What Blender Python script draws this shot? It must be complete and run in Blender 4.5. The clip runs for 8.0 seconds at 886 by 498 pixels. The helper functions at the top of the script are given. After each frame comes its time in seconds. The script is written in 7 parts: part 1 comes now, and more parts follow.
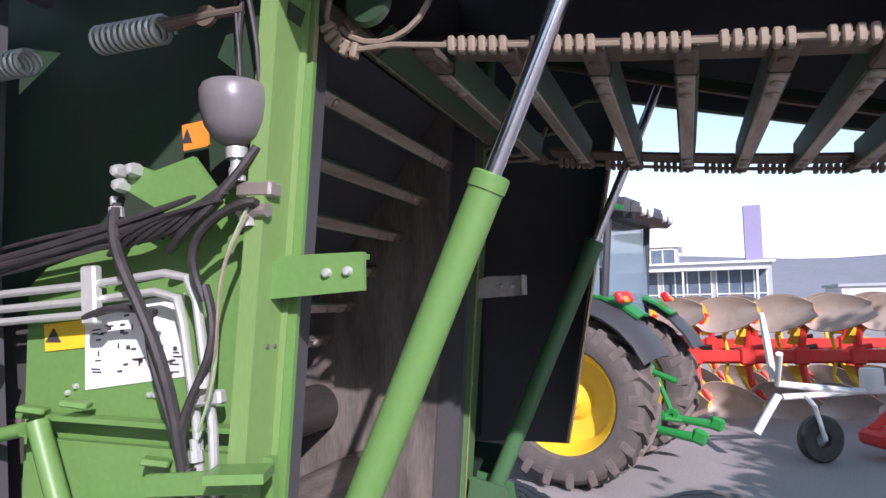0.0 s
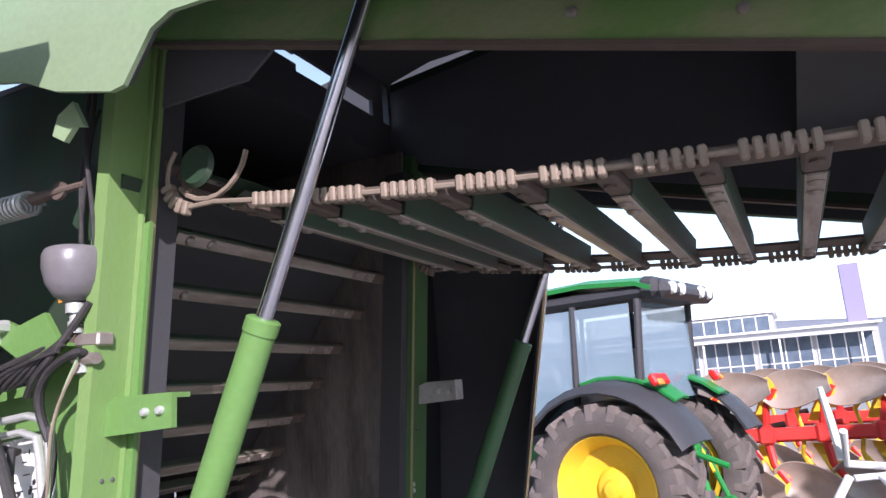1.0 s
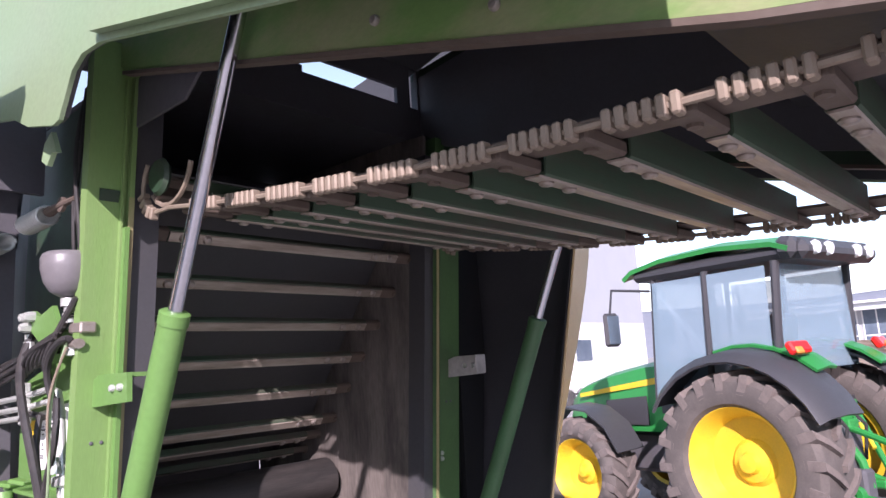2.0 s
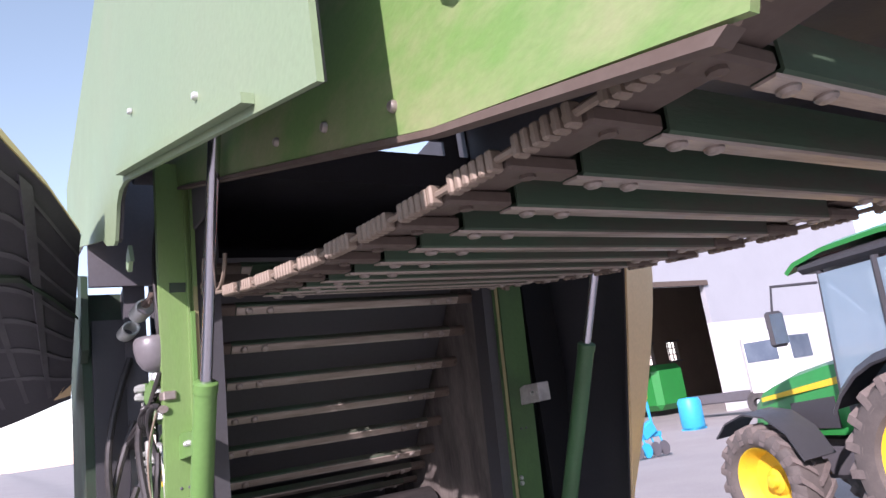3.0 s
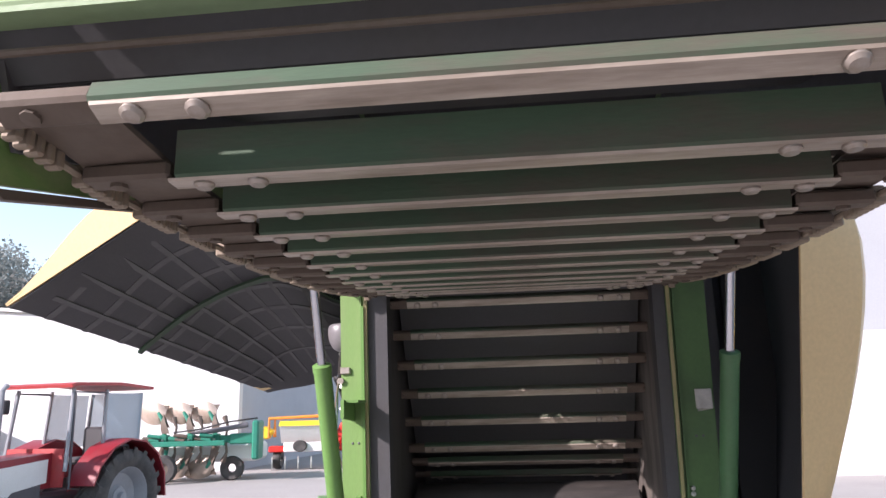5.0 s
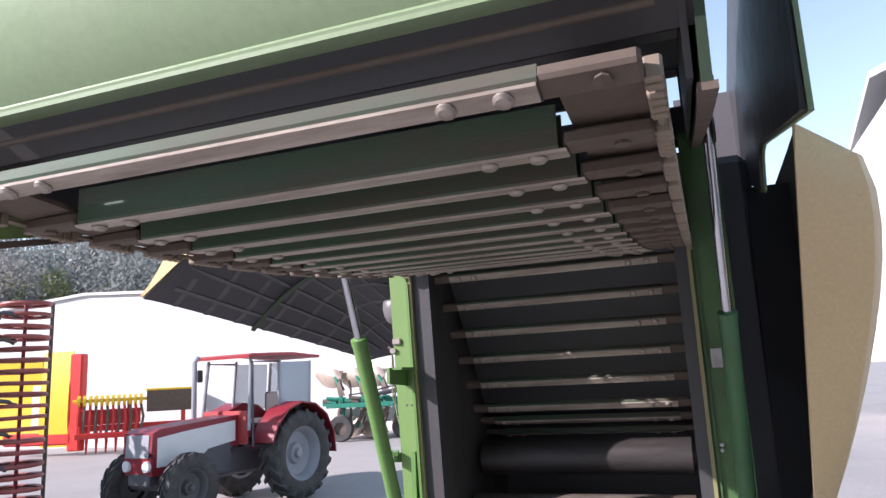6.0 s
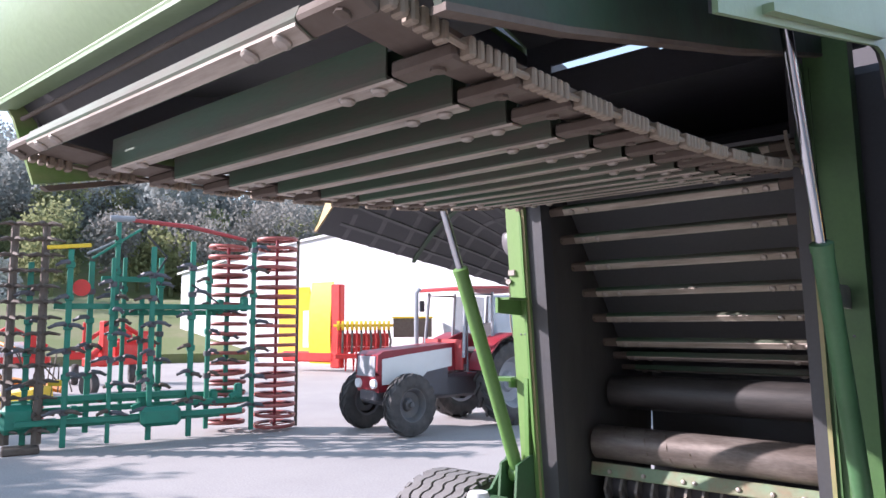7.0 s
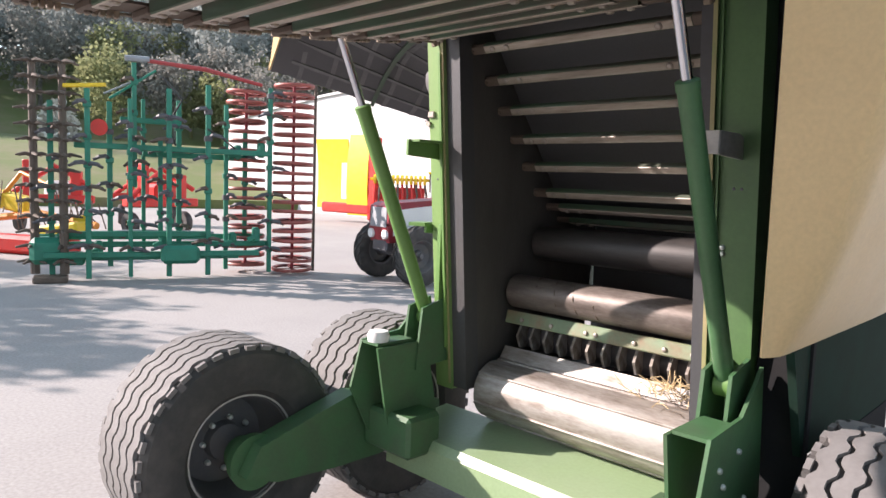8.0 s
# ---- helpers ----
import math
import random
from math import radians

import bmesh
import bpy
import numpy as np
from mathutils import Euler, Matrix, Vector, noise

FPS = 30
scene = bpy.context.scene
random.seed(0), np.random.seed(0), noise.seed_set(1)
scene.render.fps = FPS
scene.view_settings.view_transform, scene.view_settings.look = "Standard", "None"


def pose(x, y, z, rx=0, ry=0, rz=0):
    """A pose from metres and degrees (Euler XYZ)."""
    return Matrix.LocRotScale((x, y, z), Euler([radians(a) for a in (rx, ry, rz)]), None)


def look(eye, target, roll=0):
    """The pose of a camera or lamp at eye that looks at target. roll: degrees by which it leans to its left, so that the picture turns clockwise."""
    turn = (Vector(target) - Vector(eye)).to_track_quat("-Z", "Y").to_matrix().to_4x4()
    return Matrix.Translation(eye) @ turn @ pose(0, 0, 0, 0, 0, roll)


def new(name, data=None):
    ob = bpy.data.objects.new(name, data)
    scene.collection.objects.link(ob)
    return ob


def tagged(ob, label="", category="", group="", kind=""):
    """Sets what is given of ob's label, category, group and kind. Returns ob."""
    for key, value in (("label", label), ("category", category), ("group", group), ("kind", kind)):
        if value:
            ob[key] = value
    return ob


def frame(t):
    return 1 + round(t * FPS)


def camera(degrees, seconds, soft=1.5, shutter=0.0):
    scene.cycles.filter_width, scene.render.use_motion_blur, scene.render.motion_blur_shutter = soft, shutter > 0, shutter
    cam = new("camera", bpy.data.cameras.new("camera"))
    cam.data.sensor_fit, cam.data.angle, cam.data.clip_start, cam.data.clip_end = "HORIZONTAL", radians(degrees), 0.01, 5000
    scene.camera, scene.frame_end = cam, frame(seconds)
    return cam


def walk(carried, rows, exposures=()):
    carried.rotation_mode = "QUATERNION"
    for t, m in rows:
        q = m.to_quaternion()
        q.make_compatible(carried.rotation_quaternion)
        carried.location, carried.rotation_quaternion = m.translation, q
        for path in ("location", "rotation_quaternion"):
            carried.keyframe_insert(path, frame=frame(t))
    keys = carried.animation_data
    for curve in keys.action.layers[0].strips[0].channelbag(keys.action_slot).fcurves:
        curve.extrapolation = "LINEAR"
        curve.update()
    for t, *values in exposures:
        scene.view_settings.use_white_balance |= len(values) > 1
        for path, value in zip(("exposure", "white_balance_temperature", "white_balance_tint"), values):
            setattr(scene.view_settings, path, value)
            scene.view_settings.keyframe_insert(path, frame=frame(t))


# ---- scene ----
import functools

cam = camera(64.5, 8.0, shutter=0.0)
PATH = [
    (0, (-2.169, -0.358, 2.032), (-0.285, 0.296, 2.193), -1.26),
    (0.25, (-2.1, -0.553, 2.059), (-0.266, 0.224, 2.235), -0.4),
    (0.5, (-2.068, -0.711, 2.091), (-0.268, 0.124, 2.341), -3.33),
    (0.7, (-2.068, -0.844, 2.104), (-0.276, -0.015, 2.421), -6.1),
    (1, (-2.049, -1.041, 2.102), (-0.285, -0.188, 2.503), -4.15),
    (1.2, (-2.019, -1.157, 2.121), (-0.241, -0.3, 2.444), -3.1),
    (1.5, (-1.926, -1.285, 2.106), (-0.205, -0.329, 2.455), -4.94),
    (1.7, (-1.833, -1.439, 2.098), (-0.204, -0.333, 2.451), -4.8),
    (2.8, (-1.497, -2.292, 2.122), (-0.344, -0.701, 2.496), -6.0),
    (3, (-1.381, -2.352, 2.103), (-0.319, -0.714, 2.54), -8.33),
    (3.5, (-1.01, -2.517, 2.122), (-0.264, -0.704, 2.518), -6.57),
    (4, (-0.787, -2.792, 2.074), (-0.342, -0.895, 2.525), -3.35),
    (4.5, (-0.454, -2.895, 2.115), (-0.327, -0.954, 2.578), -4.33),
    (4.7, (-0.27, -2.883, 2.067), (-0.289, -0.939, 2.538), -3.11),
    (5.8, (0.59, -3.062, 2.101), (0.045, -1.176, 2.483), -1.99),
    (6, (0.742, -3.052, 2.072), (0.067, -1.206, 2.44), -2.77),
    (6.2, (0.905, -2.943, 2.047), (0.021, -1.178, 2.365), -2.8),
    (6.5, (1.097, -2.882, 2.054), (0.051, -1.199, 2.329), -2.77),
    (7, (1.413, -2.776, 2.013), (0.126, -1.259, 2.224), -0.38),
    (7.5, (1.658, -2.595, 2.012), (0.321, -1.108, 2.055), -1.19),
    (7.7, (1.75, -2.388, 1.979), (0.353, -0.956, 1.981), -1.0),
    (8, (1.9, -2.175, 1.938), (0.503, -0.757, 1.747), 2.07),
]
walk(cam, [(t, look(eye, target, roll)) for t, eye, target, roll in PATH], [(0, -0.08, 5900, 29), (0.5, 0.0, 5850, 28), (1, 0.2, 5900, 29), (1.5, 0.32, 6050, 33), (3, 0.26, 6050, 36), (3.5, 0.36, 6150, 34), (4.5, 0.48, 6350, 27), (6, 0.30, 6050, 27), (7, 0.68, 6000, 28), (8, 0.62, 6650, 24)])

# ---- world and sun ----
TO_SUN = Vector((-0.705, -0.529, 0.472)).normalized()
world = bpy.data.worlds.new("world")
world.use_nodes = True
scene.world = world
sky = world.node_tree.nodes.new("ShaderNodeTexSky")
sky.sky_type = "NISHITA"
sky.sun_disc = False
sky.sun_elevation = math.asin(TO_SUN.z)
sky.sun_rotation = math.atan2(TO_SUN.x, TO_SUN.y)
sky.dust_density = 0.25
sky.air_density = 1.0
sky.ozone_density = 0.5
back = world.node_tree.nodes["Background"]
back.inputs["Strength"].default_value = 0.19
soft = world.node_tree.nodes.new("ShaderNodeHueSaturation")
soft.inputs["Hue"].default_value = 0.46
soft.inputs["Saturation"].default_value = 0.72
soft.inputs["Value"].default_value = 1.1
world.node_tree.links.new(sky.outputs[0], soft.inputs["Color"])
world.node_tree.links.new(soft.outputs[0], back.inputs[0])
sun = new("sun", bpy.data.lights.new("sun", "SUN"))
sun.data.energy = 6.6
sun.data.angle = radians(0.6)
sun.data.color = (1.0, 0.94, 0.85)
sun.matrix_world = look(TO_SUN * 60, (0, 0, 0))


# ---- materials ----
def mat(name, base, rough=0.5, metal=0.0, other=None, mix=0.35, scale=6.0, fine=60.0, bump=0.15, spec=0.5, piece=0.0, streak=None, speck=0.06):
    """A surface of one colour that drifts towards another in broad stains and fine grain."""
    m = bpy.data.materials.new(name)
    m.use_nodes = True
    n, l = m.node_tree.nodes, m.node_tree.links
    b = n["Principled BSDF"]
    b.inputs["Metallic"].default_value = metal
    b.inputs["Specular IOR Level"].default_value = spec
    co = n.new("ShaderNodeTexCoord")
    mp = n.new("ShaderNodeMapping")
    l.new(co.outputs["Object"], mp.inputs["Vector"])
    if streak:
        mp.inputs["Scale"].default_value = streak
    broad, grain = n.new("ShaderNodeTexNoise"), n.new("ShaderNodeTexNoise")
    broad.inputs["Scale"].default_value, broad.inputs["Detail"].default_value, broad.inputs["Roughness"].default_value = scale, 8, 0.62
    grain.inputs["Scale"].default_value, grain.inputs["Detail"].default_value = fine, 4
    l.new(mp.outputs[0], broad.inputs["Vector"])
    l.new(mp.outputs[0], grain.inputs["Vector"])
    ramp = n.new("ShaderNodeValToRGB")
    ramp.color_ramp.elements[0].position, ramp.color_ramp.elements[1].position = 0.42, 0.72
    l.new(broad.outputs["Fac"], ramp.inputs[0])
    amount = n.new("ShaderNodeMath")
    amount.operation = "MULTIPLY"
    amount.inputs[1].default_value = mix
    l.new(ramp.outputs[0], amount.inputs[0])
    mx = n.new("ShaderNodeMix")
    mx.data_type = "RGBA"
    other = other or tuple(c * 0.6 for c in base)
    mx.inputs[6].default_value, mx.inputs[7].default_value = (*base, 1), (*other, 1)
    l.new(amount.outputs[0], mx.inputs[0])
    hsv = n.new("ShaderNodeHueSaturation")
    l.new(mx.outputs[2], hsv.inputs["Color"])
    val = n.new("ShaderNodeMapRange")
    val.inputs["From Min"].default_value, val.inputs["From Max"].default_value = 0.25, 0.75
    val.inputs["To Min"].default_value, val.inputs["To Max"].default_value = 1 - speck, 1 + speck
    l.new(grain.outputs["Fac"], val.inputs["Value"])
    last = val.outputs[0]
    if piece:
        info, var, mul = n.new("ShaderNodeObjectInfo"), n.new("ShaderNodeMapRange"), n.new("ShaderNodeMath")
        var.inputs["To Min"].default_value, var.inputs["To Max"].default_value = 1 - piece, 1 + piece
        mul.operation = "MULTIPLY"
        l.new(info.outputs["Random"], var.inputs["Value"])
        l.new(var.outputs[0], mul.inputs[0])
        l.new(last, mul.inputs[1])
        last = mul.outputs[0]
    l.new(last, hsv.inputs["Value"])
    l.new(hsv.outputs[0], b.inputs["Base Color"])
    rr = n.new("ShaderNodeMapRange")
    rr.inputs["To Min"].default_value, rr.inputs["To Max"].default_value = max(0.04, rough - 0.12), min(1, rough + 0.15)
    l.new(broad.outputs["Fac"], rr.inputs["Value"])
    l.new(rr.outputs[0], b.inputs["Roughness"])
    if bump:
        bp = n.new("ShaderNodeBump")
        bp.inputs["Strength"].default_value, bp.inputs["Distance"].default_value = bump, 0.004
        l.new(grain.outputs["Fac"], bp.inputs["Height"])
        l.new(bp.outputs[0], b.inputs["Normal"])
    return m


def clear_glass(name, tint=(0.75, 0.85, 0.9), alpha=0.35):
    m = bpy.data.materials.new(name)
    m.use_nodes = True
    b = m.node_tree.nodes["Principled BSDF"]
    b.inputs["Base Color"].default_value = (*tint, 1)
    b.inputs["Roughness"].default_value = 0.05
    b.inputs["Alpha"].default_value = alpha
    b.inputs["Specular IOR Level"].default_value = 0.8
    return m


GREEN = mat("green_paint", (0.12, 0.25, 0.064), 0.42, other=(0.14, 0.225, 0.08), mix=0.35, scale=3.5)
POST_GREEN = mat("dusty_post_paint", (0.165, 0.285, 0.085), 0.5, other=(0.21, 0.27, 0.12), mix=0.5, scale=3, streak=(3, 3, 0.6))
# Green paled and desaturated to carry the sky's glint in its colour.
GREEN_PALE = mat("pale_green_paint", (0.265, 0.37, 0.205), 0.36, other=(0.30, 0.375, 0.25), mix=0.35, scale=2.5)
MATT_BLACK = mat("matt_black_guard", (0.020, 0.021, 0.023), 0.85, other=(0.03, 0.028, 0.026), mix=0.6, scale=5, spec=0.12)
# Skirt green with shade put into the colour and its gloss cut.
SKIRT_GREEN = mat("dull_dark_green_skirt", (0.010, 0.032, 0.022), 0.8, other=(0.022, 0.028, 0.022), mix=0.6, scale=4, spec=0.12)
# A slightly darker version of that sky-paled green, for the side covers.
COVER_GREEN = mat("dusty_cover_paint", (0.215, 0.30, 0.165), 0.42, other=(0.24, 0.29, 0.19), mix=0.5, scale=2.5)
# Green darkened to stand for shade; the brown stains are dirt.
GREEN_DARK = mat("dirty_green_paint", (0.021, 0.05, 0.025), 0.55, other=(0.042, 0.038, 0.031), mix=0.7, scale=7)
GREEN_SHEET = mat("green_sheet", (0.03, 0.058, 0.03), 0.5, other=(0.12, 0.10, 0.08), mix=0.6, scale=4, streak=(0.5, 3, 3))
# Undercarriage green, its deep shade painted in as a darker tone.
CHASSIS = mat("dirty_chassis_green", (0.05, 0.135, 0.055), 0.5, other=(0.07, 0.085, 0.055), mix=0.6, scale=5)
BLACK_SHEET = mat("black_sheet", (0.098, 0.095, 0.106), 0.55, other=(0.090, 0.083, 0.077), mix=0.5, scale=4)
BLACK_PLASTIC = mat("black_plastic", (0.050, 0.049, 0.054), 0.45, other=(0.05, 0.05, 0.05), mix=0.35, scale=8)
BEIGE = mat("beige_plastic", (0.71, 0.515, 0.275), 0.38, other=(0.66, 0.455, 0.225), mix=0.35, scale=2.2, bump=0.05)
SLAT_GREEN = mat("worn_green_slat", (0.048, 0.086, 0.050), 0.7, other=(0.085, 0.068, 0.053), mix=1.0, scale=5, streak=(0.6, 3, 3), piece=0.15)
STEEL = mat("worn_steel", (0.42, 0.385, 0.35), 0.46, 0.45, other=(0.13, 0.09, 0.065), mix=0.95, scale=7, streak=(0.5, 2, 2), speck=0.14)
# Right wall: worn dusty steel, its base lightened for the sunlit part.
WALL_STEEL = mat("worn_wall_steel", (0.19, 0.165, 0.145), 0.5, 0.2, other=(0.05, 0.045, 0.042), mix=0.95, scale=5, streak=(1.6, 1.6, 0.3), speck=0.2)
WORN_EDGE = mat("worn_tan_edge", (0.36, 0.29, 0.15), 0.6, other=(0.20, 0.25, 0.09), mix=0.9, scale=9, streak=(1, 1, 0.4))
ROLLER_DARK = mat("rusty_dark_roller", (0.13, 0.105, 0.09), 0.45, 0.4, other=(0.32, 0.28, 0.25), mix=0.6, scale=6, streak=(0.5, 2, 2), speck=0.2)
DUSTY_BAR = mat("rusty_pale_green_bar", (0.17, 0.24, 0.14), 0.6, other=(0.24, 0.13, 0.08), mix=0.9, scale=7)
# Left wall: the same steel, darkened to stand for shade.
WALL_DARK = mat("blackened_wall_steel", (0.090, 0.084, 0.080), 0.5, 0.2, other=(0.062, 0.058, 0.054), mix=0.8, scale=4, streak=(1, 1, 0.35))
GALVANISED = mat("weathered_galvanised_sheet", (0.46, 0.44, 0.41), 0.6, 0.1, other=(0.25, 0.23, 0.21), mix=0.7, scale=14)
SLAT = mat("worn_slat_steel", (0.41, 0.35, 0.295), 0.42, 0.25, other=(0.17, 0.13, 0.10), mix=0.9, scale=6, streak=(0.5, 4, 4), piece=0.12)
BOLT = mat("bolt_steel", (0.42, 0.37, 0.33), 0.42, 0.6, other=(0.22, 0.17, 0.13), mix=0.7, scale=30)
LINER = mat("dusty_black_liner", (0.048, 0.045, 0.052), 0.7, other=(0.07, 0.066, 0.07), mix=0.6, scale=3)
RIB = mat("dusty_rib_edge", (0.10, 0.095, 0.102), 0.75, other=(0.055, 0.052, 0.058), mix=0.6, scale=6)
POT = mat("dark_grey_enamel", (0.15, 0.14, 0.145), 0.35, other=(0.20, 0.19, 0.185), mix=0.5, scale=6)
CHROME = mat("chrome_rod", (0.62, 0.62, 0.66), 0.16, 1.0, other=(0.5, 0.5, 0.53), mix=0.3, scale=9, bump=0.02)
ZINC = mat("zinc_pipe", (0.58, 0.60, 0.56), 0.34, 0.45, other=(0.5, 0.5, 0.48), mix=0.4, scale=20)
TAIL_BLACK = mat("oily_black_sheet", (0.062, 0.062, 0.067), 0.5, other=(0.070, 0.065, 0.060), mix=0.6, scale=3)
ROLLER_BLACK = mat("oily_black_roller", (0.035, 0.033, 0.032), 0.45, 0.2, other=(0.07, 0.06, 0.055), mix=0.8, scale=5, streak=(0.3, 3, 3), speck=0.2)
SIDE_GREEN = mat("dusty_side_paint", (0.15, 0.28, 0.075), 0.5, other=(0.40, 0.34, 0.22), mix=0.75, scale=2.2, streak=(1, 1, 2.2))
# Cylinder green with the right side's shade put into the colour.
BARREL_SHADE_GREEN = mat("oily_green_paint", (0.062, 0.155, 0.066), 0.4, other=(0.05, 0.11, 0.05), mix=0.6, scale=4)
# Same paint as the near post, darkened to stand for shade.
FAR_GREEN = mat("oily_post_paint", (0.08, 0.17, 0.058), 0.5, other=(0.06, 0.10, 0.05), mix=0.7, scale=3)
CHAIN = mat("dusty_chain", (0.28, 0.225, 0.17), 0.62, 0.2, other=(0.20, 0.15, 0.11), mix=0.6, scale=25)
RUST = mat("brown_soil_steel", (0.125, 0.095, 0.075), 0.7, 0.1, other=(0.09, 0.06, 0.045), mix=0.6, scale=9)
RUBBER = mat("tyre_rubber", (0.045, 0.043, 0.042), 0.72, other=(0.13, 0.115, 0.105), mix=0.6, scale=5)
DUSTY_RUBBER = mat("dusty_tyre_rubber", (0.10, 0.086, 0.078), 0.8, other=(0.16, 0.135, 0.12), mix=0.7, scale=5)
TREAD = mat("dusty_tread_rubber", (0.19, 0.18, 0.175), 0.8, other=(0.12, 0.11, 0.105), mix=0.5, scale=12)
LUG = mat("muddy_lug_rubber", (0.17, 0.14, 0.125), 0.85, other=(0.10, 0.085, 0.078), mix=0.6, scale=10)
HOSE = mat("hydraulic_hose", (0.03, 0.028, 0.028), 0.5, other=(0.07, 0.06, 0.055), mix=0.5, scale=25)
RIM_DARK = mat("dark_rim_paint", (0.10, 0.10, 0.105), 0.6, other=(0.16, 0.14, 0.12), mix=0.6, scale=6)
BLOSSOM = mat("pale_blossom", (0.50, 0.48, 0.43), 0.8, other=(0.35, 0.34, 0.26), mix=0.6, scale=0.5)
WHITE = mat("white_paint", (0.74, 0.74, 0.72), 0.5, other=(0.6, 0.59, 0.56), mix=0.3, scale=3)
GREY = mat("grey_paint", (0.30, 0.31, 0.33), 0.5, other=(0.22, 0.22, 0.23), mix=0.4)
YELLOW = mat("yellow_paint", (0.80, 0.53, 0.02), 0.45, other=(0.66, 0.45, 0.06), mix=0.4)
ORANGE = mat("orange_paint", (0.75, 0.26, 0.03), 0.5, other=(0.5, 0.2, 0.05), mix=0.4)
RED = mat("red_paint", (0.62, 0.030, 0.022), 0.4, other=(0.45, 0.05, 0.035), mix=0.45)
OLD_RED = mat("weathered_red_paint", (0.25, 0.018, 0.028), 0.4, other=(0.19, 0.03, 0.035), mix=0.5)
DARK_RED = mat("faded_red_paint", (0.42, 0.05, 0.05), 0.5, other=(0.3, 0.08, 0.07), mix=0.5)
TRACTOR_GREEN = mat("tractor_green_paint", (0.018, 0.24, 0.05), 0.32, other=(0.03, 0.20, 0.05), mix=0.4)
TEAL = mat("teal_paint", (0.012, 0.20, 0.13), 0.5, other=(0.03, 0.13, 0.09), mix=0.5)
BLUE = mat("sky_blue_paint", (0.02, 0.36, 0.62), 0.45, other=(0.03, 0.26, 0.46), mix=0.4)
GLASS = clear_glass("cab_glass", (0.30, 0.42, 0.50), 0.5)
DARK_GLASS = mat("window_glass", (0.10, 0.13, 0.17), 0.08, other=(0.2, 0.25, 0.3), mix=0.5, scale=1.0, bump=0)
LAMP_RED = mat("red_lens", (0.7, 0.02, 0.015), 0.2, other=(0.5, 0.02, 0.02), bump=0)
LAMP_CLEAR = mat("clear_lens", (0.8, 0.8, 0.8), 0.12, bump=0)
ASPHALT = mat("pale_yard_asphalt", (0.34, 0.318, 0.305), 0.85, other=(0.265, 0.248, 0.24), mix=0.6, scale=0.35, fine=35, bump=0.3, speck=0.16)
GRASS = mat("grass", (0.13, 0.16, 0.05), 0.9, other=(0.22, 0.185, 0.115), mix=0.95, scale=0.3, fine=8)
LEAF = mat("spring_leaves", (0.29, 0.31, 0.16), 0.8, other=(0.34, 0.35, 0.19), mix=0.7, scale=0.15, fine=2)
LEAF_LIGHT = mat("fresh_leaves", (0.21, 0.235, 0.085), 0.8, other=(0.16, 0.19, 0.07), mix=0.6, scale=0.4, fine=3)
# Needles far paler and bluer than real: distance haze in the colour.
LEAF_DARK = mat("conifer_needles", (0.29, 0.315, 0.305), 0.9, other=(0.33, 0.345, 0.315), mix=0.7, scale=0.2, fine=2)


def thin_leaf(m, share):
    """Lets part of the light through the leaves."""
    n, l = m.node_tree.nodes, m.node_tree.links
    b, t, mx = n["Principled BSDF"], n.new("ShaderNodeBsdfTranslucent"), n.new("ShaderNodeMixShader")
    b.inputs["Specular IOR Level"].default_value = 0.05
    l.new(b.inputs["Base Color"].links[0].from_socket, t.inputs["Color"])
    mx.inputs[0].default_value = share
    l.new(b.outputs[0], mx.inputs[1])
    l.new(t.outputs[0], mx.inputs[2])
    l.new(mx.outputs[0], n["Material Output"].inputs["Surface"])


# Twigs are lightened the same way to carry the haze.
TWIG = mat("bare_twigs", (0.27, 0.265, 0.245), 0.9, other=(0.24, 0.24, 0.21), mix=0.7, scale=0.2, fine=2)
for m in (LEAF, LEAF_DARK, LEAF_LIGHT, TWIG):
    thin_leaf(m, 0.5)
BARK = mat("bark", (0.13, 0.10, 0.08), 0.9)
# The hills' blue-grey is air haze mixed into the base colour.
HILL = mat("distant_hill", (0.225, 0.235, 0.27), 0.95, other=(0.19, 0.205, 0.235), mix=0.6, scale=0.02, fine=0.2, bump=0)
STRAW = mat("dry_straw", (0.62, 0.47, 0.27), 0.8, other=(0.45, 0.33, 0.18), mix=0.5)


